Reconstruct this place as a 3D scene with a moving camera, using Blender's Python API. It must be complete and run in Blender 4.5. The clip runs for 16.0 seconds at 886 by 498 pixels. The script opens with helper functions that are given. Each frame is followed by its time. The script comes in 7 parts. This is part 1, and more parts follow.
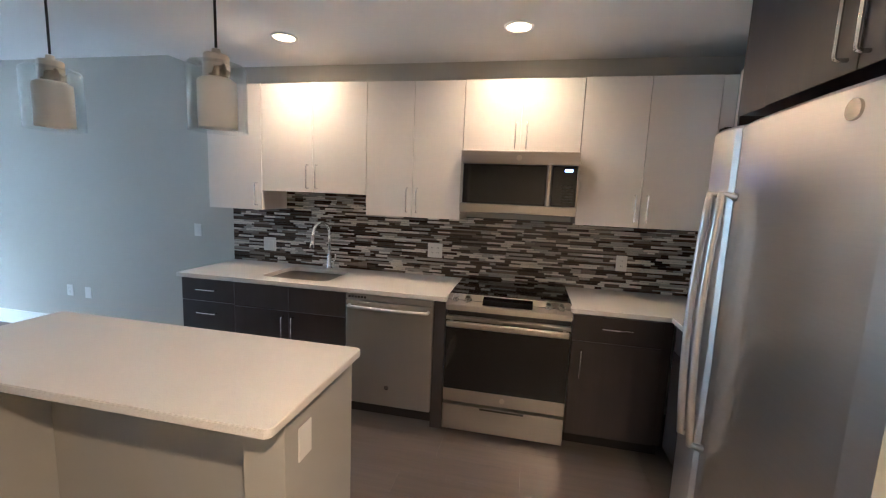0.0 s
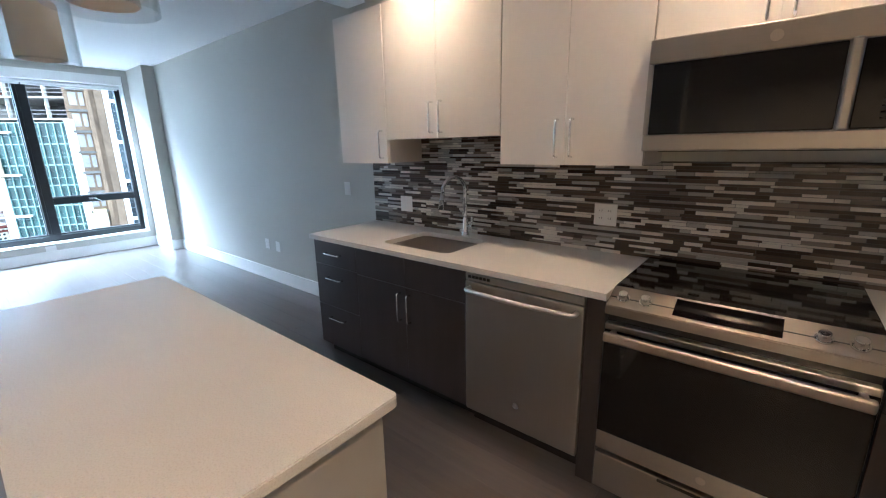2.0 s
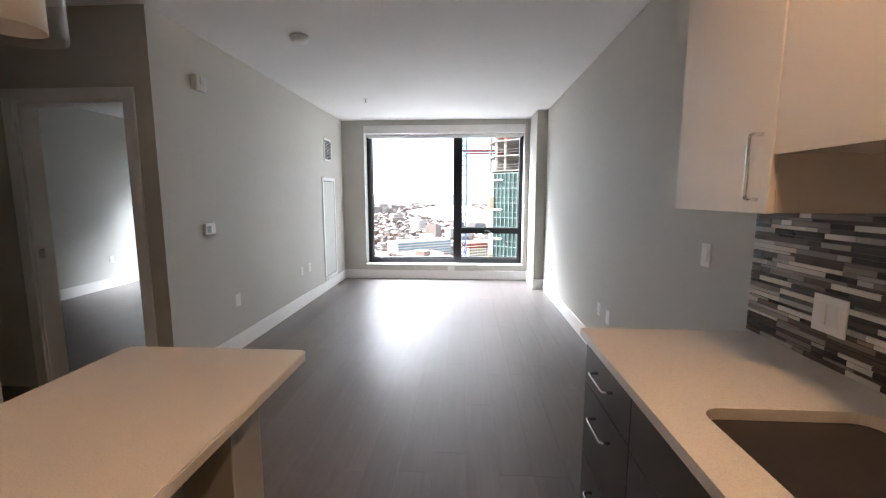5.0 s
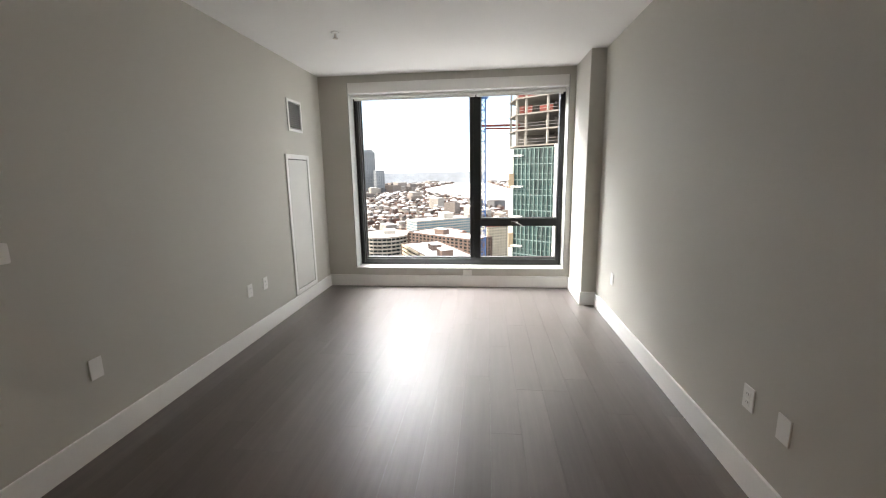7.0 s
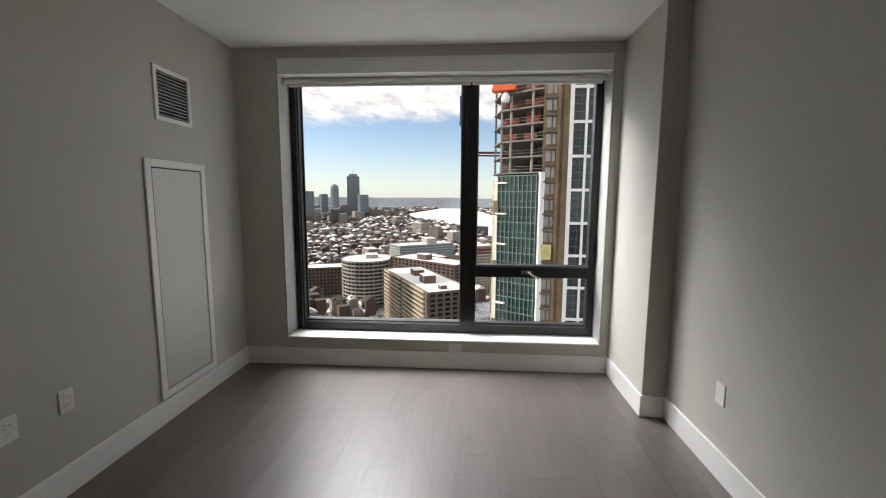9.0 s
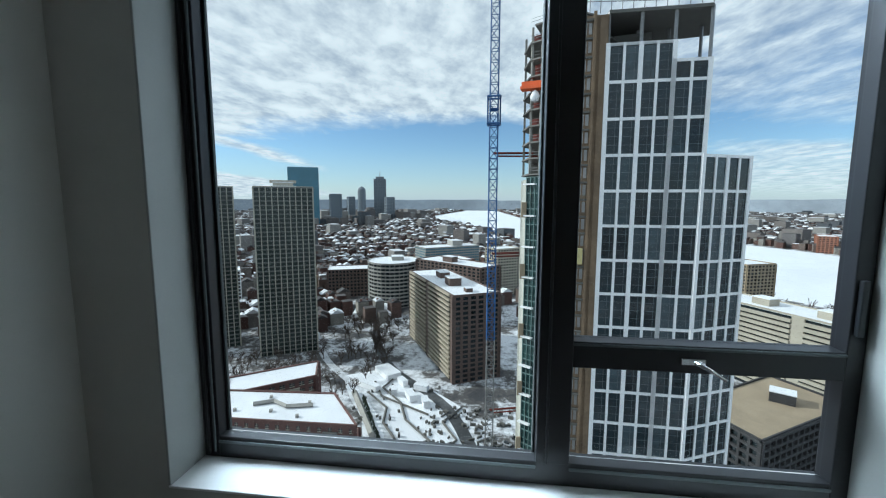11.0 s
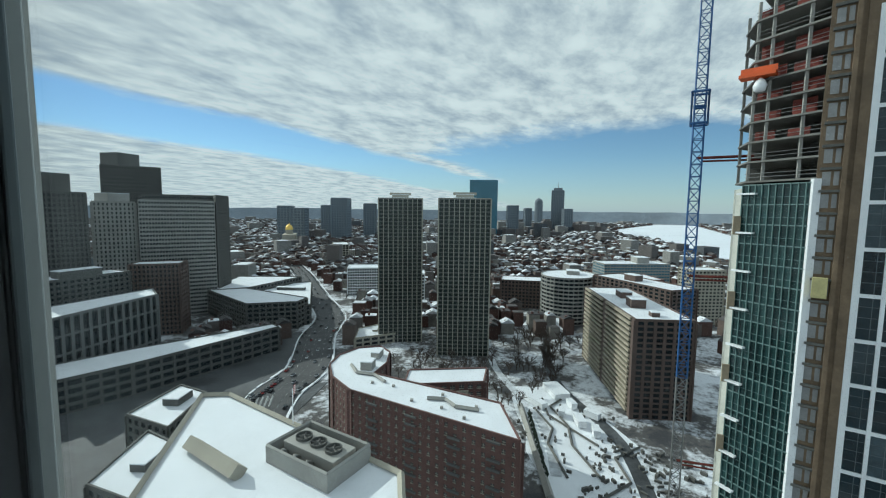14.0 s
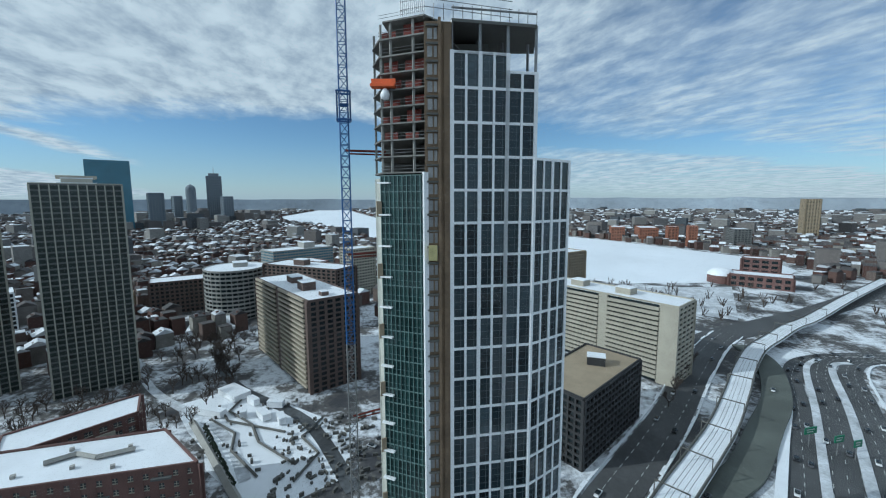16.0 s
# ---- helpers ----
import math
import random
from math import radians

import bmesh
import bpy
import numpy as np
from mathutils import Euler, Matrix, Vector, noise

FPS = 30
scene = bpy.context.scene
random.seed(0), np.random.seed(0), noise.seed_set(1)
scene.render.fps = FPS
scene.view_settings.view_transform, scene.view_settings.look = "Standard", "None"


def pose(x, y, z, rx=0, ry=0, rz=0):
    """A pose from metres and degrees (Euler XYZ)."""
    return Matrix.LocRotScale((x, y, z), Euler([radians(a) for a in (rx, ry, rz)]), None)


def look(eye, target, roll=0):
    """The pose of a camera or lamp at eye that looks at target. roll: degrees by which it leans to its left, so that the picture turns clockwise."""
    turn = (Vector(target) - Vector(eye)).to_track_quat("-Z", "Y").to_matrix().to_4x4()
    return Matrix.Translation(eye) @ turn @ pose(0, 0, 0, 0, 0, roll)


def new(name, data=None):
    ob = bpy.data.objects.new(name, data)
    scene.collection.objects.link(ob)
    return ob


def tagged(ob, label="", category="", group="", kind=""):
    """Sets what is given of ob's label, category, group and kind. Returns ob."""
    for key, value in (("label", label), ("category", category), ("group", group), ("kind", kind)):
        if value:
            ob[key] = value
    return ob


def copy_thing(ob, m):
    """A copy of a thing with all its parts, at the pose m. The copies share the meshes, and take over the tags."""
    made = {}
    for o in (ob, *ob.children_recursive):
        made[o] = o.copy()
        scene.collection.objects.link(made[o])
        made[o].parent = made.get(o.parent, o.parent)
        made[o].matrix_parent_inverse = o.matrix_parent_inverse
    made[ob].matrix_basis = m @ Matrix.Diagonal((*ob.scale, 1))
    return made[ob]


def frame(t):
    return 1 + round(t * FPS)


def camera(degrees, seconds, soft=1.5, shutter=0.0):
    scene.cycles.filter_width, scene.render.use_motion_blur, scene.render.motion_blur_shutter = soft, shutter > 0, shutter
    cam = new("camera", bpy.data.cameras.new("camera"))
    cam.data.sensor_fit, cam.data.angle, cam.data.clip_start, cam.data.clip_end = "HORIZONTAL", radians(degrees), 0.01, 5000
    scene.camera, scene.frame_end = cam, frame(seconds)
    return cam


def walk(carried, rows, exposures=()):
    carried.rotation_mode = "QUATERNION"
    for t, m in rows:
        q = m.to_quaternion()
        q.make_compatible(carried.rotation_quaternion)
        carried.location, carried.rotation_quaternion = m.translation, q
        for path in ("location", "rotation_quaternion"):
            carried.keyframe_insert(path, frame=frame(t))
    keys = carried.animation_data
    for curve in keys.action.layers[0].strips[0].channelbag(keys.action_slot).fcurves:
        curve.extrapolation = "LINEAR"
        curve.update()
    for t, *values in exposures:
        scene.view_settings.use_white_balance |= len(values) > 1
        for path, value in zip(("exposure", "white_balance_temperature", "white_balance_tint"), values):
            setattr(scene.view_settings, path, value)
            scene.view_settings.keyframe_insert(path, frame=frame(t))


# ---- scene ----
cam = camera(94.3, 16.0, soft=1.15)
PATH = [
    (0, (0.116, -0.164, 1.571), (-0.287, 1.777, 1.304), 2.4),
    (0.5, (0.107, -0.068, 1.558), (-0.443, 1.832, 1.262), 1.1),
    (1, (0.119, 0.180, 1.534), (-0.683, 1.981, 1.193), -0.4),
    (1.5, (0.114, 0.450, 1.537), (-0.947, 2.087, 1.095), -1.9),
    (2, (0.102, 0.774, 1.487), (-1.132, 2.272, 1.005), -1.1),
    (2.5, (0.113, 1.084, 1.461), (-1.394, 2.293, 0.945), -0.9),
    (3, (0.151, 1.426, 1.454), (-1.674, 2.061, 0.941), 1.4),
    (3.5, (0.048, 1.648, 1.429), (-1.878, 1.930, 0.969), 1.9),
    (4, (-0.150, 1.814, 1.460), (-2.095, 1.799, 0.994), -0.5),
    (4.5, (-0.439, 1.902, 1.435), (-2.419, 1.839, 1.158), -0.1),
    (6.8, (-2.393, 1.893, 1.459), (-4.344, 1.623, 1.117), -0.4),
    (7, (-2.569, 1.874, 1.477), (-4.524, 1.665, 1.115), -1.0),
    (7.5, (-3.022, 1.863, 1.452), (-4.995, 1.696, 1.168), 1.6),
    (8, (-3.460, 1.790, 1.439), (-5.444, 1.644, 1.235), 1.6),
    (8.5, (-3.912, 1.751, 1.469), (-5.897, 1.642, 1.250), 0.3),
    (9, (-4.393, 1.740, 1.468), (-6.374, 1.613, 1.226), 0.3),
    (9.2, (-4.574, 1.712, 1.464), (-6.555, 1.575, 1.222), 0.2),
    (11.3, (-6.650, 1.435, 1.443), (-8.616, 1.159, 1.209), 0.4),
    (11.5, (-6.810, 1.399, 1.458), (-8.774, 1.104, 1.222), 0.6),
    (12, (-7.140, 1.280, 1.440), (-9.089, 0.905, 1.194), 0.2),
    (12.5, (-7.395, 1.180, 1.425), (-9.303, 0.637, 1.173), -0.3),
    (13, (-7.660, 1.190, 1.415), (-9.494, 0.429, 1.179), 0.0),
    (13.5, (-7.850, 1.150, 1.410), (-9.581, 0.168, 1.217), 0.7),
    (14, (-7.910, 1.120, 1.405), (-9.611, 0.084, 1.222), 0.7),
    (14.5, (-7.920, 1.100, 1.400), (-9.707, 0.225, 1.201), 0.4),
    (15, (-7.920, 1.100, 1.400), (-9.851, 0.625, 1.180), -0.2),
    (15.5, (-7.920, 1.100, 1.400), (-9.905, 1.122, 1.160), -0.9),
    (16, (-7.920, 1.100, 1.400), (-9.856, 1.544, 1.163), -0.2),
]
walk(cam, [(t, look(eye, target, roll)) for t, eye, target, roll in PATH],
     [(0, 2.8, 4900, 4), (1, 2.5, 5000, 5), (2, 2.5, 4950, 5), (3, 2.2, 5350, 10), (3.6, 2.2, 5800, 14), (4.0, 2.2, 6500, 19), (4.6, 2.2, 6500, 18), (7, 1.55, 7300, 16), (8, 1.25, 7300, 16), (8.6, 0.7, 7200, 16), (9.2, 0.0, 7200, 16), (11.3, -0.38, 5500, 0), (12.5, -0.42, 5500, 0), (13.5, -0.65, 5700, -5), (14.5, -0.65, 5700, -5), (15.4, -0.75, 5250, 0), (16, -0.8, 5250, 0)])

# ---- light ----
CAN_W = 1.5


def make_world():
    w = bpy.data.worlds.new("winter_sky")
    scene.world = w
    w.use_nodes = True
    nt = w.node_tree
    nt.nodes.clear()

    def mk(kind, op=None):
        n = nt.nodes.new(kind)
        if op:
            n.operation = op
        return n

    def mth(op, a, b):
        n = mk("ShaderNodeMath", op)
        for i, v in enumerate((a, b)):
            if isinstance(v, (int, float)):
                n.inputs[i].default_value = v
            else:
                nt.links.new(v, n.inputs[i])
        return n.outputs[0]

    def rmp(fac, stops):
        r = mk("ShaderNodeValToRGB")
        while len(r.color_ramp.elements) < len(stops):
            r.color_ramp.elements.new(0.5)
        for e, (p, c) in zip(r.color_ramp.elements, stops):
            e.position, e.color = p, (c, c, c, 1) if isinstance(c, (int, float)) else (*c, 1)
        nt.links.new(fac, r.inputs[0])
        return r.outputs[0]

    out, bg, sky = mk("ShaderNodeOutputWorld"), mk("ShaderNodeBackground"), mk("ShaderNodeTexSky")
    bg.inputs[1].default_value = 0.15
    sky.sky_type, sky.sun_disc = "NISHITA", False
    sky.sun_elevation, sky.sun_rotation = radians(29.0), radians(-178.0)
    sky.air_density, sky.dust_density, sky.ozone_density = 0.9, 0.0, 2.5
    # a cloud sheet, laid out on a flat layer overhead
    tc = mk("ShaderNodeTexCoord")
    sep = mk("ShaderNodeSeparateXYZ")
    nt.links.new(tc.outputs["Generated"], sep.inputs[0])
    zc = mth("MAXIMUM", sep.outputs[2], 0.0)
    cmb = mk("ShaderNodeCombineXYZ")
    nt.links.new(mth("DIVIDE", sep.outputs[0], mth("ADD", zc, 0.06)), cmb.inputs[0])
    nt.links.new(mth("DIVIDE", sep.outputs[1], mth("ADD", zc, 0.06)), cmb.inputs[1])

    def cloud_noise(scale, detail, rough, stretch, off):
        mp = mk("ShaderNodeMapping")
        mp.inputs["Scale"].default_value = stretch
        mp.inputs["Location"].default_value = off
        mp.inputs["Rotation"].default_value = (0, 0, radians(-28))
        nt.links.new(cmb.outputs[0], mp.inputs[0])
        n = mk("ShaderNodeTexNoise")
        n.inputs["Scale"].default_value, n.inputs["Detail"].default_value, n.inputs["Roughness"].default_value = scale, detail, rough
        nt.links.new(mp.outputs[0], n.inputs["Vector"])
        return n.outputs[0]

    def step(v, lo, hi):
        n = mk("ShaderNodeMapRange")
        n.interpolation_type = "SMOOTHSTEP"
        nt.links.new(v, n.inputs[0])
        n.inputs[1].default_value, n.inputs[2].default_value = lo, hi
        return n.outputs[0]

    sp = mk("ShaderNodeSeparateXYZ")
    nt.links.new(cmb.outputs[0], sp.inputs[0])
    broad = cloud_noise(0.45, 4, 0.55, (1, 1, 1), (3.1, 1.7, 0))
    puffs = cloud_noise(2.6, 8, 0.62, (1, 1.7, 1), (0, 0, 0))
    streak = cloud_noise(0.9, 6, 0.6, (0.35, 1.6, 1), (5.0, 2.0, 0))
    wav = mth("MULTIPLY", mth("SUBTRACT", broad, 0.5), 2.2)
    px, py = mth("ADD", sp.outputs[0], wav), mth("ADD", sp.outputs[1], mth("MULTIPLY", wav, 0.35))
    # the broken sheet overhead, its long straight edge, and the bands beyond it
    sheet = mth("MULTIPLY", step(py, -3.5, -3.0), mth("MAXIMUM", step(px, -4.6, -3.3), mth("MULTIPLY", step(px, -8.5, -5.0), mth("MULTIPLY", step(py, -3.5, -3.2), mth("SUBTRACT", 0.85, step(py, -3.1, -2.4))))))
    sheet = mth("MULTIPLY", sheet, mth("SUBTRACT", 1.0, mth("MULTIPLY", step(py, -0.6, 1.8), 0.45)))
    low = mth("MULTIPLY", mth("MULTIPLY", step(mth("MULTIPLY", py, -1.0), 4.35, 5.1), 0.95), step(px, -16.0, -9.0))
    veil = mth("MULTIPLY", mth("MULTIPLY", mth("SUBTRACT", 1.0, step(px, -5.2, -4.5)), step(py, 1.5, 3.5)), 0.62)
    veil = mth("MULTIPLY", veil, step(px, -14.0, -8.0))
    mask = mth("MAXIMUM", sheet, mth("MAXIMUM", low, veil))
    tex = mth("ADD", mth("MULTIPLY", puffs, 0.55), mth("MULTIPLY", streak, 0.45))
    cover = rmp(mth("ADD", mth("MULTIPLY", mask, 0.62), mth("MULTIPLY", tex, 0.75)), [(0.50, 0.0), (0.66, 0.35), (0.86, 0.93), (1.0, 0.97)])
    shade = rmp(puffs, [(0.34, (4.3, 4.6, 5.0)), (0.62, (7.9, 7.9, 7.7))])
    mx = mk("ShaderNodeMix")
    mx.data_type = "RGBA"
    nt.links.new(cover, mx.inputs[0])
    hz = mk("ShaderNodeMix")
    hz.data_type = "RGBA"
    nt.links.new(rmp(sep.outputs[2], [(0.0, 0.75), (0.03, 0.45), (0.12, 0.0)]), hz.inputs[0])
    nt.links.new(sky.outputs[0], hz.inputs[6])
    hz.inputs[7].default_value = (3.9, 4.7, 5.5, 1)
    nt.links.new(hz.outputs[2], mx.inputs[6])
    nt.links.new(shade, mx.inputs[7])
    nt.links.new(mx.outputs[2], bg.inputs[0])
    nt.links.new(bg.outputs[0], out.inputs[0])


make_world()
sun_data = bpy.data.lights.new("sun", "SUN")
sun_data.energy, sun_data.angle, sun_data.color = 4.8, radians(0.53), (1.0, 0.93, 0.84)
sun_ob = new("sun", sun_data)
sun_ob.matrix_world = look((0, 0, 0), (0.0305, 0.8741, -0.4848))
# unseen area lamps added outside, above the windows, to stand in for sky light
for wname, cx, cy, cz, sy, sz, watts in (("window_sky_fill", -9.3, -1.5, 5.9, 6.0, 3.6, 1750.0), ("bedroom_sky_fill", -8.4, -2.93, 3.1, 1.3, 1.0, 35.0)):
    ad = bpy.data.lights.new(wname, "AREA")
    ad.shape, ad.size, ad.size_y, ad.energy, ad.color = "RECTANGLE", sy, sz, watts, (0.82, 0.91, 1.0)
    ao = new(wname, ad)
    ao.matrix_world = look((cx, cy, cz), (cx + 1.0, cy + (0.9 if cz > 5 else 0.0), cz - 0.95))



# ---- node helpers ----
def nodes_of(name):
    m = bpy.data.materials.new(name)
    m.use_nodes = True
    nt = m.node_tree
    nt.nodes.clear()
    out = nt.nodes.new("ShaderNodeOutputMaterial")
    p = nt.nodes.new("ShaderNodeBsdfPrincipled")
    nt.links.new(p.outputs[0], out.inputs[0])
    return m, nt, p


def node(nt, kind, **kw):
    n = nt.nodes.new(kind)
    for k, v in kw.items():
        n.inputs[k].default_value = v
    return n


def noise_at(nt, scale, stretch=(1, 1, 1), detail=4.0, rough=0.55, vec=None):
    mp = node(nt, "ShaderNodeMapping", Scale=stretch)
    if vec is None:
        vec = nt.nodes.new("ShaderNodeTexCoord").outputs["Object"]
    nt.links.new(vec, mp.inputs[0])
    n = node(nt, "ShaderNodeTexNoise", Scale=scale, Detail=detail, Roughness=rough)
    nt.links.new(mp.outputs[0], n.inputs["Vector"])
    return n.outputs[0]


def ramp(nt, fac, stops, hard=False):
    r = nt.nodes.new("ShaderNodeValToRGB")
    if hard:
        r.color_ramp.interpolation = "CONSTANT"
    while len(r.color_ramp.elements) < len(stops):
        r.color_ramp.elements.new(0.5)
    for e, (p, c) in zip(r.color_ramp.elements, stops):
        e.position, e.color = p, (*c, 1)
    nt.links.new(fac, r.inputs[0])
    return r.outputs[0]


def math_node(nt, op, a, b):
    n = nt.nodes.new("ShaderNodeMath")
    n.operation = op
    for i, v in enumerate((a, b)):
        if isinstance(v, (int, float)):
            n.inputs[i].default_value = v
        else:
            nt.links.new(v, n.inputs[i])
    return n.outputs[0]


def mix_col(nt, fac, a, b, mode="MIX"):
    n = nt.nodes.new("ShaderNodeMix")
    n.data_type, n.blend_type = "RGBA", mode
    for s, v in ((n.inputs[0], fac), (n.inputs[6], a), (n.inputs[7], b)):
        if isinstance(v, (int, float)):
            s.default_value = v
        elif isinstance(v, tuple):
            s.default_value = (*v, 1)
        else:
            nt.links.new(v, s)
    return n.outputs[2]


def bump(nt, p, height, strength=0.1, dist=0.002):
    b = node(nt, "ShaderNodeBump", Strength=strength, Distance=dist)
    nt.links.new(height, b.inputs["Height"])
    nt.links.new(b.outputs[0], p.inputs["Normal"])


def tone(c, k):
    return tuple(min(1, v * k) for v in c)


def surface(name, col, rough=0.5, metal=0.0, large=1.5, fine=60, var=0.08, relief=0.05, stretch=(1, 1, 1), coat=0.0, rvar=0.1, dist=0.001):
    """A plain surface with stains at a large scale and grain at a fine one."""
    m, nt, p = nodes_of(name)
    a = noise_at(nt, large, (1, 1, 1))
    b = noise_at(nt, fine, stretch, 5)
    c1 = ramp(nt, a, [(0.3, tone(col, 1 - var)), (0.7, tone(col, 1 + var))])
    c2 = ramp(nt, b, [(0.3, (1 - var, 1 - var, 1 - var)), (0.7, (1, 1, 1))])
    nt.links.new(mix_col(nt, 1.0, c1, c2, "MULTIPLY"), p.inputs["Base Color"])
    r = math_node(nt, "ADD", math_node(nt, "MULTIPLY", a, rvar), rough - rvar / 2)
    nt.links.new(r, p.inputs["Roughness"])
    p.inputs["Metallic"].default_value = metal
    p.inputs["Coat Weight"].default_value = coat
    p.inputs["Coat Roughness"].default_value = 0.04
    if relief:
        bump(nt, p, b, relief, dist)
    return m


def glow(name, col, strength):
    m, nt, p = nodes_of(name)
    p.inputs["Base Color"].default_value = (*col, 1)
    p.inputs["Emission Color"].default_value = (*col, 1)
    p.inputs["Emission Strength"].default_value = strength
    return m


def clear_glass(name, tint=(0.96, 0.98, 0.97), rough=0.0, ior=1.45):
    m, nt, p = nodes_of(name)
    p.inputs["Base Color"].default_value = (*tint, 1)
    p.inputs["Transmission Weight"].default_value = 1.0
    p.inputs["Roughness"].default_value = rough
    p.inputs["IOR"].default_value = ior
    return m


def thin_glass(name):
    m, nt, p = nodes_of(name)
    tr = nt.nodes.new("ShaderNodeBsdfTransparent")
    tr.inputs[0].default_value = (0.96, 0.97, 0.97, 1)
    gl = node(nt, "ShaderNodeBsdfGlossy", Roughness=0.03)
    mx = nt.nodes.new("ShaderNodeMixShader")
    lw = node(nt, "ShaderNodeLayerWeight", Blend=0.5)
    g3 = math_node(nt, "POWER", lw.outputs["Facing"], 4.0)
    nt.links.new(math_node(nt, "ADD", math_node(nt, "MULTIPLY", g3, 0.55), 0.05), mx.inputs[0])
    nt.links.new(tr.outputs[0], mx.inputs[1])
    nt.links.new(gl.outputs[0], mx.inputs[2])
    out = [n for n in nt.nodes if n.type == "OUTPUT_MATERIAL"][0]
    nt.links.new(mx.outputs[0], out.inputs[0])
    nt.nodes.remove(p)
    return m


wall_paint = surface("warm_grey_wall_paint", (0.53, 0.515, 0.465), 0.75, large=0.7, fine=220, var=0.025, relief=0.06)
bed_paint = surface("sage_grey_wall_paint", (0.50, 0.50, 0.45), 0.75, large=0.7, fine=220, var=0.025, relief=0.06)
ceiling_paint = surface("white_ceiling_paint", (0.86, 0.855, 0.84), 0.85, large=0.6, fine=180, var=0.02, relief=0.06)
trim_paint = surface("white_trim_paint", (0.84, 0.835, 0.81), 0.42, large=2, fine=90, var=0.03, relief=0.03)
# white reveal paint, darkened in its colour to hold the opening's shade
shaded_reveal_paint = surface("shade_darkened_reveal_paint", (0.38, 0.385, 0.36), 0.6, large=2, fine=90, var=0.03, relief=0.03)
white_plastic = surface("white_plastic", (0.80, 0.79, 0.76), 0.35, large=8, fine=200, var=0.02, relief=0.0)
dark_plastic = surface("black_plastic", (0.02, 0.02, 0.022), 0.35, large=8, fine=100, var=0.1, relief=0.02)
frame_metal = surface("black_window_frame", (0.013, 0.013, 0.015), 0.38, large=3, fine=120, var=0.12, relief=0.03)
outer_metal = surface("grey_anodised_frame", (0.11, 0.125, 0.125), 0.4, 0.3, large=3, fine=120, var=0.06, relief=0.02)
chrome = surface("polished_chrome", (0.80, 0.80, 0.80), 0.08, 1.0, large=5, fine=40, var=0.02, relief=0.0, rvar=0.04)
nickel = surface("brushed_nickel", (0.62, 0.58, 0.52), 0.28, 1.0, large=6, fine=150, var=0.05, relief=0.03, stretch=(1, 1, 0.05))
steel = surface("brushed_stainless_steel", (0.80, 0.785, 0.765), 0.31, 1.0, large=1.2, fine=120, var=0.03, relief=0.0, stretch=(0.02, 0.02, 1), rvar=0.06, dist=0.0003)
steel_flat = surface("dishwasher_steel", (0.50, 0.475, 0.44), 0.36, 1.0, large=1.0, fine=140, var=0.03, relief=0.012, stretch=(1, 1, 0.02), rvar=0.05, dist=0.0003)
range_steel = surface("range_steel", (0.48, 0.45, 0.415), 0.30, 1.0, large=1.2, fine=120, var=0.03, relief=0.0, stretch=(0.02, 1, 1), rvar=0.06, dist=0.0003)
panel_steel = surface("range_panel_steel", (0.26, 0.24, 0.22), 0.36, 1.0, large=1.2, fine=120, var=0.04, relief=0.0, stretch=(0.02, 1, 1), rvar=0.06, dist=0.0003)
sink_steel = surface("sink_steel", (0.50, 0.475, 0.44), 0.22, 1.0, large=3, fine=160, var=0.05, relief=0.015, stretch=(0.05, 1, 1), dist=0.0003)
black_glass = surface("black_glass", (0.006, 0.006, 0.007), 0.06, 0.0, large=2, fine=10, var=0.1, relief=0.0, rvar=0.03)
gloss_white = surface("glossy_white_laminate", (0.80, 0.76, 0.715), 0.16, 0.0, large=0.8, fine=30, var=0.015, relief=0.0, coat=0.6, rvar=0.04)
dark_wood = surface("dark_stained_cabinet", (0.045, 0.038, 0.040), 0.38, 0.0, large=2, fine=25, var=0.16, relief=0.05, stretch=(1, 1, 0.06), rvar=0.08)
toe_black = surface("toe_kick_black", (0.012, 0.012, 0.013), 0.6, large=2, fine=50, var=0.15)
grey_panel = surface("island_grey_paint", (0.42, 0.41, 0.38), 0.6, large=1, fine=180, var=0.025, relief=0.05)
frost = surface("frosted_white_glass", (0.86, 0.855, 0.84), 0.45, large=5, fine=60, var=0.03, relief=0.0)
cord_black = surface("black_cord", (0.01, 0.01, 0.01), 0.5, large=5, fine=200, var=0.1)
vent_dark = surface("dark_duct", (0.02, 0.02, 0.02), 0.8, large=5, fine=100, var=0.1)
blind_cloth = surface("white_roller_blind", (0.72, 0.72, 0.70), 0.7, large=2, fine=300, var=0.02, relief=0.05)
pane_glass = clear_glass("window_glass", (0.97, 0.985, 0.98), 0.0, 1.12)
lamp_glass = thin_glass("pendant_glass")
warm_lamp = glow("warm_lamp_lens", (1.0, 0.58, 0.27), 5.0)
blue_digit = glow("clock_digits", (0.35, 0.45, 1.0), 3.0)


def quartz():
    m, nt, p = nodes_of("white_quartz")
    a = noise_at(nt, 260, detail=2)
    b = noise_at(nt, 3)
    c = mix_col(nt, 1.0, ramp(nt, a, [(0.36, (0.69, 0.665, 0.63)), (0.46, (0.75, 0.73, 0.70)), (0.7, (0.78, 0.765, 0.74))]), ramp(nt, b, [(0.3, (0.95, 0.95, 0.95)), (0.7, (1, 1, 1))]), "MULTIPLY")
    nt.links.new(c, p.inputs["Base Color"])
    p.inputs["Roughness"].default_value = 0.22
    return m


quartz_white = quartz()


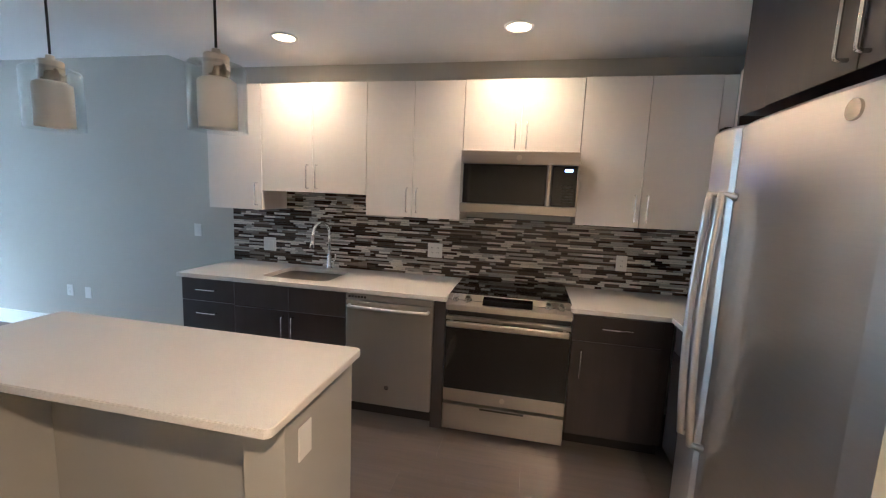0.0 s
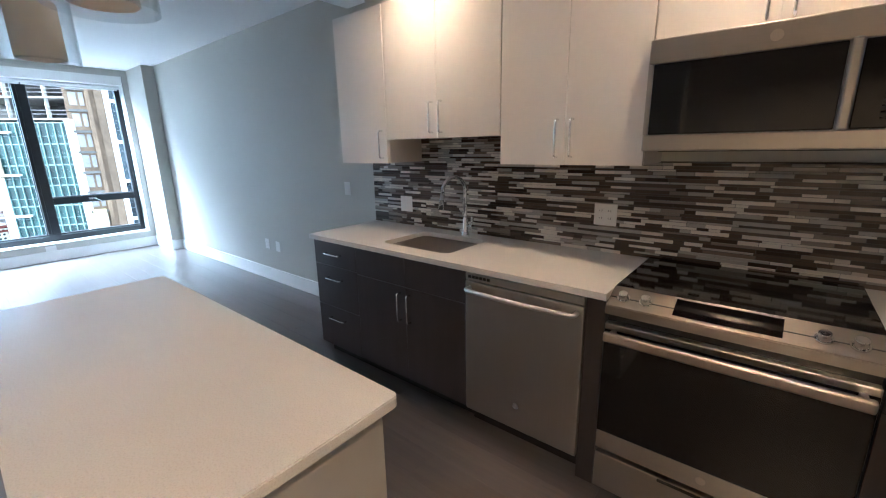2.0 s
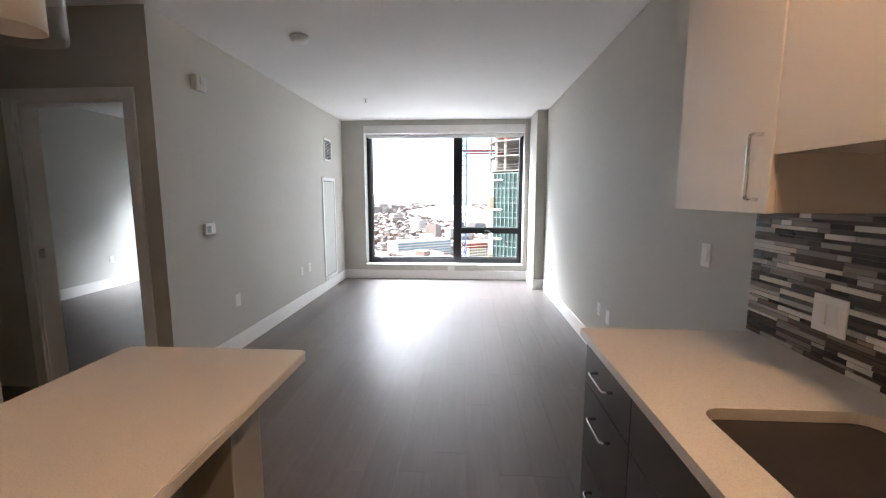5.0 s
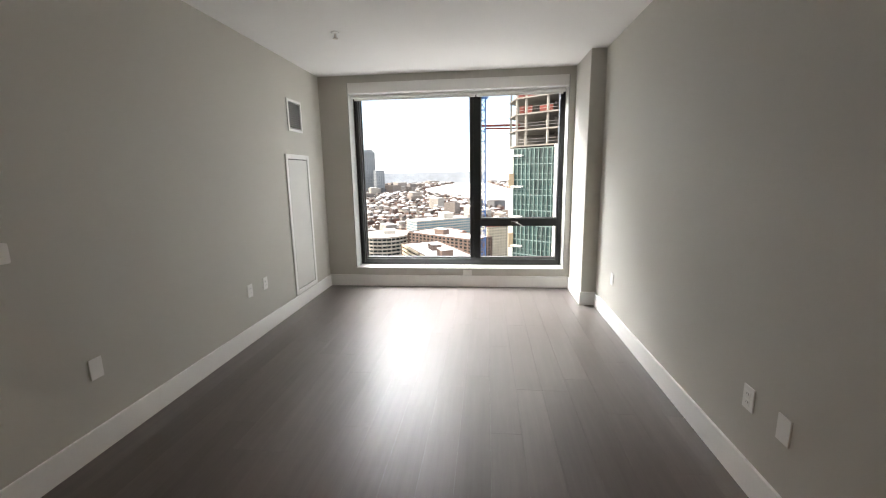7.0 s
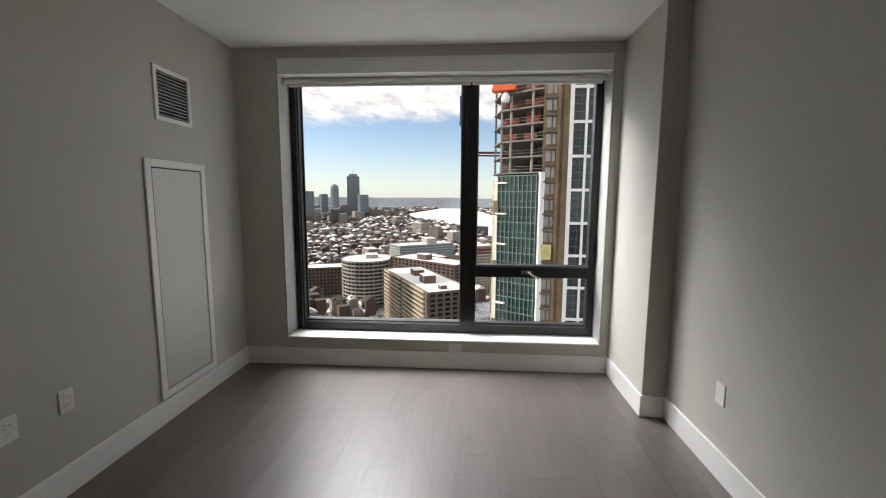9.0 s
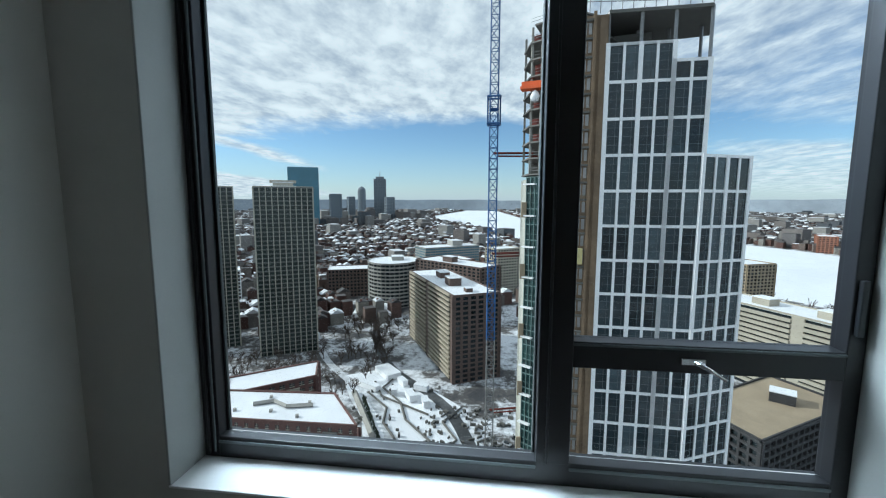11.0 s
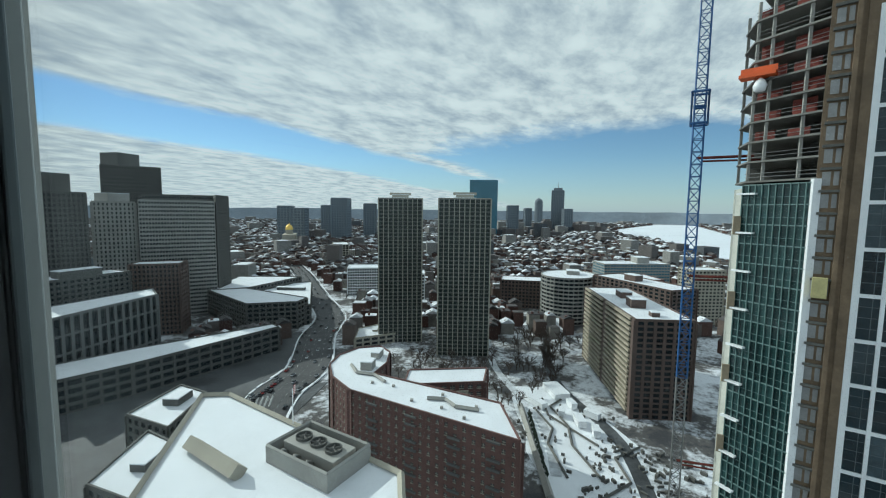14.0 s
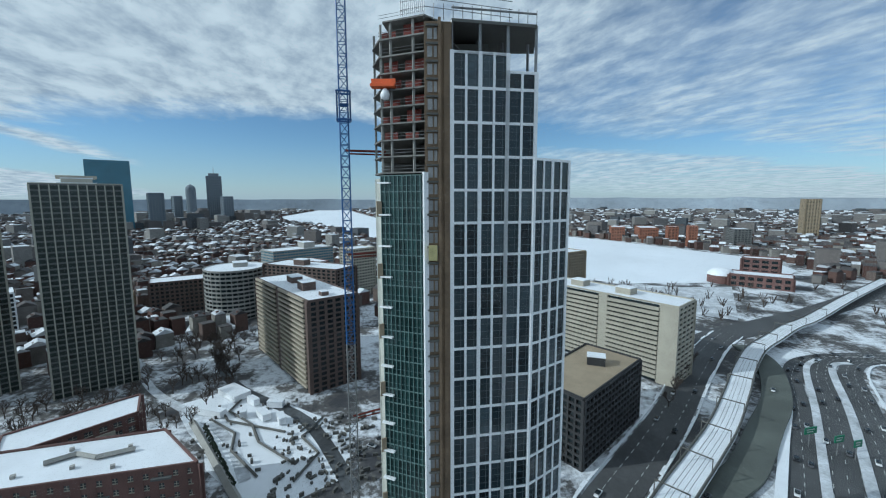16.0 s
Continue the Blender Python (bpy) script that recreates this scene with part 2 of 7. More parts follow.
def plank_floor():
    m, nt, p = nodes_of("grey_brown_vinyl_plank")
    info = nt.nodes.new("ShaderNodeObjectInfo").outputs["Random"]
    vec = nt.nodes.new("ShaderNodeTexCoord").outputs["Object"]
    off = nt.nodes.new("ShaderNodeVectorMath")
    off.operation = "ADD"
    cmb = nt.nodes.new("ShaderNodeCombineXYZ")
    nt.links.new(math_node(nt, "MULTIPLY", info, 37.0), cmb.inputs[0])
    nt.links.new(math_node(nt, "MULTIPLY", info, 11.0), cmb.inputs[1])
    nt.links.new(vec, off.inputs[0])
    nt.links.new(cmb.outputs[0], off.inputs[1])
    g = noise_at(nt, 26, (0.06, 1, 1), 6, 0.6, off.outputs[0])
    f = noise_at(nt, 190, (0.03, 1, 1), 4, 0.6, off.outputs[0])
    c = ramp(nt, g, [(0.25, (0.094, 0.079, 0.072)), (0.5, (0.114, 0.096, 0.088)), (0.78, (0.134, 0.113, 0.104))])
    c = mix_col(nt, 1.0, c, ramp(nt, f, [(0.3, (0.9, 0.9, 0.9)), (0.65, (1, 1, 1))]), "MULTIPLY")
    c = mix_col(nt, 1.0, c, ramp(nt, info, [(0.0, (0.9, 0.89, 0.885)), (1.0, (1.07, 1.07, 1.07))]), "MULTIPLY")
    nt.links.new(c, p.inputs["Base Color"])
    nt.links.new(math_node(nt, "ADD", math_node(nt, "MULTIPLY", g, 0.05), 0.35), p.inputs["Roughness"])
    p.inputs["Specular IOR Level"].default_value = 0.6
    p.inputs["Coat Weight"].default_value, p.inputs["Coat Roughness"].default_value, p.inputs["Coat IOR"].default_value = 0.25, 0.33, 1.5
    bump(nt, p, f, 0.035, 0.0005)
    return m


plank_mat = plank_floor()


def mosaic(name, island):
    m, nt, p = nodes_of(name)
    if island:
        r = nt.nodes.new("ShaderNodeNewGeometry").outputs["Random Per Island"]
    else:
        r = nt.nodes.new("ShaderNodeObjectInfo").outputs["Random"]
    c = ramp(nt, r, [(0.0, (0.030, 0.020, 0.016)), (0.16, (0.062, 0.044, 0.035)), (0.30, (0.62, 0.565, 0.49)), (0.46, (0.19, 0.15, 0.125)), (0.58, (0.70, 0.65, 0.575)), (0.70, (0.36, 0.335, 0.30)), (0.86, (0.085, 0.060, 0.047))], hard=True)
    v = noise_at(nt, 9, (0.35, 1, 1))
    c = mix_col(nt, 1.0, c, ramp(nt, v, [(0.3, (0.8, 0.8, 0.8)), (0.7, (1.12, 1.12, 1.12))]), "MULTIPLY")
    nt.links.new(c, p.inputs["Base Color"])
    rr = ramp(nt, r, [(0.0, (0.1, 0.1, 0.1)), (0.36, (0.45, 0.45, 0.45)), (0.52, (0.12, 0.12, 0.12)), (0.64, (0.4, 0.4, 0.4)), (0.8, (0.14, 0.14, 0.14))], hard=True)
    nt.links.new(rr, p.inputs["Roughness"])
    return m


tile_mat, tile_mat_joined = mosaic("mosaic_strip", False), mosaic("mosaic_strip_joined", True)
grout = surface("dark_grey_grout", (0.10, 0.095, 0.09), 0.9, large=4, fine=200, var=0.1)


# ---- mesh helpers ----
def thing(name, at, label="", category="", group="", kind=""):
    ob = new(name)
    ob.location = at
    ob.empty_display_size = 0.05
    return tagged(ob, label, category, group, kind)


def origin(ob):
    p = Vector((0, 0, 0))
    while ob is not None:
        p += ob.location
        ob = ob.parent
    return p


def mesh_from(bm, name, material, smooth=False):
    me = bpy.data.meshes.new(name)
    bm.to_mesh(me)
    bm.free()
    for m in material if isinstance(material, (list, tuple)) else [material]:
        me.materials.append(m)
    if smooth:
        for f in me.polygons:
            f.use_smooth = True
    return me


def part(name, bm, material, parent, label="", smooth=False, kind=""):
    """Links a bmesh in world coordinates as one mesh under a thing or a part."""
    o = origin(parent)
    bmesh.ops.translate(bm, verts=bm.verts, vec=-o)
    ob = new(name, mesh_from(bm, name, material, smooth))
    ob.parent = parent
    return tagged(ob, label, kind=kind)


def single(name, bm, material, label="", category="", kind="", group="", smooth=False):
    ob = new(name, mesh_from(bm, name, material, smooth))
    return tagged(ob, label, category, group, kind)


def box(x0, x1, y0, y1, z0, z1, bev=0.0, bm=None, seg=2):
    b = bmesh.new()
    bmesh.ops.create_cube(b, size=1, matrix=Matrix.Translation(((x0 + x1) / 2, (y0 + y1) / 2, (z0 + z1) / 2)) @ Matrix.Diagonal((abs(x1 - x0), abs(y1 - y0), abs(z1 - z0), 1)))
    if bev:
        bmesh.ops.bevel(b, geom=b.edges[:], offset=bev, segments=seg, affect="EDGES", profile=0.5)
    return join(bm, b)


def join(bm, b):
    if bm is None:
        return b
    me = bpy.data.meshes.new("tmp")
    b.to_mesh(me)
    b.free()
    bm.from_mesh(me)
    bpy.data.meshes.remove(me)
    return bm


def cyl(p0, p1, r0, r1=None, seg=20, bm=None, bev=0.0, caps=True):
    p0, p1 = Vector(p0), Vector(p1)
    r1 = r0 if r1 is None else r1
    d = p1 - p0
    b = bmesh.new()
    q = d.to_track_quat("Z", "Y").to_matrix().to_4x4()
    bmesh.ops.create_cone(b, cap_ends=caps, segments=seg, radius1=r0, radius2=r1, depth=d.length, matrix=Matrix.Translation((p0 + p1) / 2) @ q)
    if bev:
        bmesh.ops.bevel(b, geom=[e for e in b.edges if len(e.link_faces) == 2 and e.calc_face_angle(0) > 0.7], offset=bev, segments=2, affect="EDGES")
    return join(bm, b)


def tube(points, r, seg=10, bm=None):
    """A round bar that follows a list of points."""
    b = bmesh.new()
    pts = [Vector(p) for p in points]
    rings = []
    for i, p in enumerate(pts):
        d = (pts[min(i + 1, len(pts) - 1)] - pts[max(i - 1, 0)]).normalized()
        a = d.orthogonal().normalized() if not rings else (rings[-1][1] - d * rings[-1][1].dot(d)).normalized()
        c = d.cross(a)
        rings.append(([b.verts.new(p + (a * math.cos(k) + c * math.sin(k)) * r) for k in [2 * math.pi * j / seg for j in range(seg)]], a))
    for (u, _), (v, _) in zip(rings, rings[1:]):
        for j in range(seg):
            b.faces.new((u[j], u[(j + 1) % seg], v[(j + 1) % seg], v[j]))
    b.faces.new(list(reversed(rings[0][0])))
    b.faces.new(rings[-1][0])
    return join(bm, b)


def lathe(profile, centre, seg=28, bm=None):
    """Turns a list of (radius, height) about an upright axis."""
    b = bmesh.new()
    cx, cy, cz = centre
    rings = [[b.verts.new((cx + r * math.cos(2 * math.pi * j / seg), cy + r * math.sin(2 * math.pi * j / seg), cz + h)) for j in range(seg)] for r, h in profile]
    for u, v in zip(rings, rings[1:]):
        for j in range(seg):
            b.faces.new((u[j], u[(j + 1) % seg], v[(j + 1) % seg], v[j]))
    bmesh.ops.remove_doubles(b, verts=b.verts, dist=1e-6)
    bmesh.ops.recalc_face_normals(b, faces=b.faces)
    return join(bm, b)


def prism(poly, z0, z1, bm=None):
    """A straight-sided block over a plan outline given counter-clockwise."""
    b = bmesh.new()
    lo = [b.verts.new((x, y, z0)) for x, y in poly]
    hi = [b.verts.new((x, y, z1)) for x, y in poly]
    n = len(poly)
    for i in range(n):
        b.faces.new((lo[i], lo[(i + 1) % n], hi[(i + 1) % n], hi[i]))
    b.faces.new(hi)
    b.faces.new(list(reversed(lo)))
    bmesh.ops.recalc_face_normals(b, faces=b.faces)
    return join(bm, b)


# ---- the apartment's shell ----
XW, YL, YR, YK, ZC, ZK = -7.83, -0.235, 3.08, 3.015, 2.69, 2.55
T = 0.14


def structure(name, bm, material, label):
    return single(name, bm, material, label, kind="structure")


structure("wall_left", box(-7.83, -3.575, YL - T, YL, 0, ZC), wall_paint, "warm grey painted living room wall")
structure("wall_right", box(-7.97, -2.44, YR, YR + T, 0, ZC), wall_paint, "warm grey painted living room wall")
structure("wall_kitchen", box(-2.44, 1.75, YK, YR + T, 0, ZC), wall_paint, "grey wall behind the kitchen cabinets")
structure("wall_kitchen_end", box(1.62, 1.76, -0.6, YK, 0, ZC), wall_paint, "grey wall behind the refrigerator")
structure("wall_hall_end", box(1.62, 1.76, -2.2, -0.6, 0, ZC), wall_paint, "grey hall wall")
structure("wall_partition", box(-2.52, -0.75, -0.42, -0.29, 0, ZK), wall_paint, "grey partition beside the island")
structure("wall_partition_return", box(-2.52, -2.38, -2.06, -0.42, 0, ZK), wall_paint, "grey partition beside the bedroom door")
structure("wall_hall", box(-3.575, 1.76, -2.2, -2.06, 0, ZC), wall_paint, "grey hall wall")
WIN = (0.135, 2.86, 0.24, 2.60)
XO = -8.17
WB = (-3.52, -2.35, 0.84, 2.47)
wall = box(-7.97, XW, -3.84, WB[0], 0, ZC)
box(-7.97, XW, WB[0], WB[1], 0, WB[2], bm=wall)
box(-7.97, XW, WB[0], WB[1], WB[3], ZC, bm=wall)
box(-7.97, XW, WB[1], YL - T, 0, ZC, bm=wall)
structure("wall_bedroom_window", wall, bed_paint, "grey bedroom wall around the window")
wall = box(XO, XW, YL - T, WIN[0], 0, ZC)
box(XO, XW, WIN[0], WIN[1], 0, WIN[2], bm=wall)
box(XO, XW, WIN[0], WIN[1], WIN[3], ZC, bm=wall)
box(XO, XW, WIN[1], YR, 0, ZC, bm=wall)
structure("wall_window", wall, wall_paint, "grey wall around the large window")
DOOR = (-1.24, -0.43, 2.09)
wall = box(-3.575 - T, -3.575, DOOR[1], YL - T, 0, ZC)
box(-3.575 - T, -3.575, DOOR[0], DOOR[1], DOOR[2], ZC, bm=wall)
box(-3.575 - T, -3.575, -2.2, DOOR[0], 0, ZC, bm=wall)
structure("wall_bedroom_door", wall, wall_paint, "grey wall with the bedroom doorway")
structure("wall_bedroom_south", box(-7.97, -3.575, -3.84, -3.70, 0, ZC), bed_paint, "sage grey bedroom wall")
structure("wall_bedroom_east", box(-3.715, -3.575, -3.70, -2.2, 0, ZC), bed_paint, "sage grey bedroom wall")
structure("column", box(-7.13, XW, 2.925, YR, 0, ZC, 0.004), wall_paint, "grey painted column beside the window")
structure("ceiling_living", box(-8.17, -2.72, -4.1, YR + T, ZC, ZC + 0.2), ceiling_paint, "white painted living room ceiling")
structure("ceiling_kitchen", box(-2.72, 1.76, -2.2, YR, ZK, ZC + 0.2), ceiling_paint, "lower white kitchen ceiling")
structure("slab_floor", box(-8.03, 1.76, -4.1, YR + T, -0.25, -0.006), grout, "floor slab under the planks")


def skirting(x0, x1, y0, y1, h=0.15):
    b = box(x0, x1, y0, y1, 0, h, 0.003)
    return structure("baseboard", b, trim_paint, "white painted baseboard")


B = 0.016
skirting(-7.83 + B, -3.575, YL, YL + B)
skirting(-7.13 - 0.0, -2.44, YR - B, YR)
skirting(XW, XW + B, YL, 2.925 - B)
skirting(XW, -7.13, 2.925 - B, 2.925)
skirting(-7.13, -7.13 + B, 2.925 - B, YR - B)
skirting(-7.97, -3.715, -3.70, -3.70 + B)
skirting(XW, XW + B, -3.70 + B, YL - T)
skirting(-2.52, -0.75, -0.29, -0.29 + B)


def bedroom_doorway():
    d = thing("door_1", (-3.575, (DOOR[0] + DOOR[1]) / 2, 0), "grey shaded cased doorway standing open to the bedroom", kind="structure")
    y0, y1, h = DOOR
    part("jamb", box(-3.575 - T, -3.575, y0, y0 + 0.02, 0, h, 0.002), trim_paint, d)
    part("jamb", box(-3.575 - T, -3.575, y1 - 0.02, y1, 0, h, 0.002), trim_paint, d)
    part("head", box(-3.575 - T, -3.575, y0 + 0.02, y1 - 0.02, h - 0.02, h, 0.002), trim_paint, d)
    part("casing", box(-3.575, -3.557, y0 - 0.075, y0 + 0.006, 0, h + 0.075, 0.003), trim_paint, d)
    part("casing", box(-3.575, -3.557, y1 - 0.006, y1 + 0.075, 0, h + 0.075, 0.003), trim_paint, d)
    part("casing", box(-3.575, -3.558, y0 + 0.006, y1 - 0.006, h - 0.006, h + 0.075, 0.003), trim_paint, d)
    part("strike_plate", box(-3.64, -3.60, y0 + 0.02, y0 + 0.023, 0.98, 1.05, 0.001), nickel, d, "small metal strike plate")


bedroom_doorway()


def window_pair():
    w = thing("window_1", (-7.9, 1.45, 0.25), "large black-framed window with a fixed pane and an awning pane", kind="structure")
    y0, y1, z0, z1 = WIN
    g0, g1, gz0, gz1 = 0.222, 2.785, 0.355, 2.45
    xf0, xf1, xg = -8.12, -8.035, -8.095
    lin = 0.012
    # white liner round the deep opening; sides and soffit darkened in colour for shade
    part("window_sill", box(XO + 0.01, XW + 0.004, y0, y1, z0, z0 + lin, 0.003), trim_paint, w, "white window sill")
    part("reveal", box(XO + 0.01, XW + 0.004, y0, y0 + lin, z0 + lin, z1, 0.003), shaded_reveal_paint, w)
    part("reveal", box(XO + 0.01, XW + 0.004, y1 - lin, y1, z0 + lin, z1, 0.003), shaded_reveal_paint, w)
    part("head_box", box(-7.985, XW + 0.012, y0 + lin, y1 - lin, 2.475, 2.60, 0.004), trim_paint, w, "white blind box over the window")
    part("head_lip", box(-7.985, XW + 0.02, y0 + lin, y1 - lin, 2.587, 2.598, 0.002), trim_paint, w)
    part("soffit", box(XO + 0.01, -7.986, y0 + lin, y1 - lin, 2.52, 2.60, 0.002), shaded_reveal_paint, w)
    part("blind_roll", cyl((-7.93, y0 + 0.03, 2.449), (-7.93, y1 - 0.03, 2.449), 0.024, seg=16), blind_cloth, w, "rolled-up white blind")
    part("blind_bar", box(-7.945, -7.925, y0 + 0.06, 1.735, 2.404, 2.428, 0.004), blind_cloth, w)
    part("blind_bar", box(-7.945, -7.925, 1.75, y1 - 0.06, 2.404, 2.428, 0.004), blind_cloth, w)

    def bar(name, a0, a1, b0, b1, x0=xf0, x1=xf1, mat=None):
        return part(name, box(x0, x1, a0, a1, b0, b1, 0.004), mat or frame_metal, w)

    part("window_frame", box(xf0, xf1, y0 + lin, g0, z0 + lin, 2.52, 0.004), frame_metal, w, "black metal window frame")
    bar("window_frame", g1, y1 - lin, z0 + lin, 2.52)
    bar("window_frame", g0, g1, z0 + lin, gz0)
    bar("window_frame", g0, g1, gz1, 2.52)
    bar("mullion", 1.665, 1.80, gz0, gz1, xf0, xf1 + 0.012)
    bar("mullion_fin", 1.700, 1.712, gz0, gz1, xf1 + 0.012, xf1 + 0.022)
    bar("transom", 1.80, g1, 0.775, 0.885, xf0, xf1 + 0.004)
    # ridges of the frame's inner profile, and the grey outer stop
    bar("bead", g0 - 0.052, g0 - 0.040, z0 + 0.03, 2.50, xf1, xf1 + 0.014)
    bar("bead", g0 - 0.024, g0 - 0.012, z0 + 0.04, 2.49, xf1, xf1 + 0.010, outer_metal)
    bar("bead", g0, 1.665, gz0 - 0.03, gz0 - 0.016, xf1, xf1 + 0.008, outer_metal)
    bar("bead", 1.80, g1, gz0 - 0.03, gz0 - 0.016, xf1, xf1 + 0.008, outer_metal)
    bar("bead", 1.80, g1, 0.868, 0.880, xf1 + 0.004, xf1 + 0.010, outer_metal)
    bar("outer_stop", g0, g0 + 0.012, gz0, gz1, xf0, xg - 0.008, outer_metal)
    bar("outer_stop", 1.655, 1.665, gz0, gz1, xf0 - 0.03, xg - 0.008, outer_metal)
    bar("outer_stop", 1.80, 1.812, 0.885, gz1, xf0, xg - 0.008, outer_metal)
    part("pane", box(xg - 0.004, xg + 0.004, g0, 1.665, gz0, gz1), pane_glass, w).visible_shadow = False
    part("pane", box(xg - 0.004, xg + 0.004, 1.80, g1, 0.885, gz1), pane_glass, w).visible_shadow = False
    part("pane", box(xg - 0.004, xg + 0.004, 1.80, g1, gz0, 0.775), pane_glass, w).visible_shadow = False
    hd = box(xf1, xf1 + 0.026, 2.20, 2.29, 0.815, 0.842, 0.004)
    tube([(xf1 + 0.02, 2.25, 0.828), (xf1 + 0.042, 2.26, 0.826), (xf1 + 0.052, 2.29, 0.812), (xf1 + 0.054, 2.35, 0.775)], 0.008, bm=hd)
    part("crank_handle", hd, chrome, w, "small chrome crank handle")
    lk = box(xf1, xf1 + 0.022, g1 + 0.012, g1 + 0.036, 0.95, 1.16, 0.004)
    part("latch", lk, frame_metal, w)
    # bedroom window
    v = thing("window_2", (-7.9, -2.9, WB[2]), "black-framed bedroom window with a half-lowered white blind", kind="structure")
    y0, y1, z0, z1 = WB
    part("window_sill", box(-7.965, XW + 0.02, y0, y1, z0 - 0.03, z0, 0.003), trim_paint, v)
    part("reveal", box(-7.965, XW + 0.004, y0, y0 + 0.04, z0, z1, 0.003), trim_paint, v)
    part("reveal", box(-7.965, XW + 0.004, y1 - 0.04, y1, z0, z1, 0.003), trim_paint, v)
    part("window_frame", box(-7.96, -7.90, y0 + 0.04, y0 + 0.15, z0, z1, 0.004), frame_metal, v)
    part("window_frame", box(-7.96, -7.90, y1 - 0.15, y1 - 0.04, z0, z1, 0.004), frame_metal, v)
    part("window_frame", box(-7.96, -7.90, y0 + 0.15, y1 - 0.15, z0, z0 + 0.09, 0.004), frame_metal, v)
    part("window_frame", box(-7.96, -7.90, y0 + 0.15, y1 - 0.15, z1 - 0.06, z1, 0.004), frame_metal, v)
    part("pane", box(-7.94, -7.932, y0 + 0.15, y1 - 0.15, z0 + 0.09, z1 - 0.06), pane_glass, v).visible_shadow = False
    part("blind", box(-7.885, -7.880, y0 + 0.05, y1 - 0.05, 1.92, z1), blind_cloth, v, "white roller blind lowered a third")


window_pair()


# ---- kitchen ----
UF, BF = 2.675, 2.395
CT = 0.914


def bar_handle(parent, p, q, out, r=0.0055):
    """A bent bar pull between two points, standing off along out."""
    p, q, out = Vector(p), Vector(q), Vector(out)
    d = (q - p).normalized()
    b = tube([p, p + out * 0.7, p + out * 0.95 + d * 0.003, p + out + d * 0.012, q + out - d * 0.012, q + out * 0.95 - d * 0.003, q + out * 0.7, q], r, 10)
    return part("handle", b, chrome, parent, "bent chrome bar handle", smooth=True)


def upper_cabinet(x0, x1, z0, z1, doors, pulls, label):
    c = thing("wall_cabinet", ((x0 + x1) / 2, UF + 0.17, z0), label, "cabinet", "white wall cabinets")
    part("body", box(x0 + 0.001, x1 - 0.001, UF + 0.02, YK, z0, z1, 0.001), gloss_white, c)
    w = (x1 - x0) / doors
    for i in range(doors):
        a, b = x0 + w * i + 0.0015, x0 + w * (i + 1) - 0.0015
        d = part("door", box(a, b, UF, UF + 0.019, z0 - 0.002, z1, 0.0015), gloss_white, c, "glossy white slab door")
        if doors == 2:
            hx = b - 0.035 if i == 0 else a + 0.035
        else:
            hx = b - 0.04
        if pulls:
            bar_handle(d, (hx, UF, z0 + pulls), (hx, UF, z0 + pulls + 0.17), (0, -0.032, 0))
    return c


upper_cabinet(-2.392, -1.918, 1.39, 2.33, 1, 0.035, "glossy white single-door wall cabinet at the run's end")
upper_cabinet(-1.915, -1.067, 1.54, 2.33, 2, 0.03, "shorter glossy white wall cabinet over the sink")
upper_cabinet(-1.064, -0.365, 1.395, 2.33, 2, 0.035, "glossy white two-door wall cabinet beside the microwave")
upper_cabinet(-0.362, 0.405, 1.875, 2.335, 2, 0.012, "short glossy white wall cabinet over the microwave")
upper_cabinet(0.408, 1.19, 1.405, 2.34, 2, 0.035, "glossy white two-door wall cabinet beside the refrigerator")
single("filler_panel", box(1.192, 1.27, UF + 0.002, YK, 1.405, 2.34, 0.001), gloss_white, "narrow glossy white filler panel between wall cabinets", "filler panel")
cab = thing("wall_cabinet", (1.45, 2.3, 1.405), "glossy white wall cabinet on the return wall", "cabinet", "white wall cabinets")
part("body", box(1.292, 1.62, 1.80, 2.674, 1.405, 2.36, 0.001), gloss_white, cab)
part("door", box(1.272, 1.291, 1.80, 2.674, 1.403, 2.36, 0.0015), gloss_white, cab)


def base_front(parent, name, x0, x1, z0, z1, label=""):
    return part(name, box(x0 + 0.002, x1 - 0.002, BF - 0.02, BF, z0 + 0.002, z1 - 0.002, 0.002), dark_wood, parent, label)


def base_cabinet(x0, x1, label):
    c = thing("base_cabinet", ((x0 + x1) / 2, 2.7, 0), label, "cabinet", "dark base cabinets")
    part("body", box(x0, x1, BF + 0.001, YK, 0.10, CT - 0.032, 0.001), dark_wood, c)
    part("toe_kick", box(x0, x1, BF + 0.07, BF + 0.09, 0, 0.10), toe_black, c, "black recessed toe kick")
    return c


def h_pull(d, cx, z, half=0.075):
    bar_handle(d, (cx - half, BF - 0.02, z), (cx + half, BF - 0.02, z), (0, -0.032, 0))


c = base_cabinet(-2.392, -1.945, "dark-stained three-drawer base cabinet at the counter's end")
for z0, z1, hz in ((0.71, 0.878, 0.80), (0.41, 0.71, 0.625), (0.105, 0.41, 0.33)):
    d = base_front(c, "drawer", -2.392, -1.945, z0, z1, "dark slab drawer front")
    h_pull(d, -2.17, hz)
c = base_cabinet(-1.945, -1.075, "dark-stained two-door base cabinet under the sink")
for a, b, hx in ((-1.945, -1.51, -1.548), (-1.51, -1.075, -1.472)):
    base_front(c, "false_drawer", a, b, 0.70, 0.878, "fixed dark panel under the counter")
    d = base_front(c, "door", a, b, 0.105, 0.70, "dark slab door")
    bar_handle(d, (hx, BF - 0.02, 0.49), (hx, BF - 0.02, 0.66), (0, -0.032, 0))
single("end_panel", box(-0.455, -0.378, BF - 0.018, YK, 0.0, CT - 0.032, 0.001), dark_wood, "narrow dark panel between dishwasher and range", "filler panel")
c = base_cabinet(0.415, 0.985, "dark-stained base cabinet with drawer beside the range")
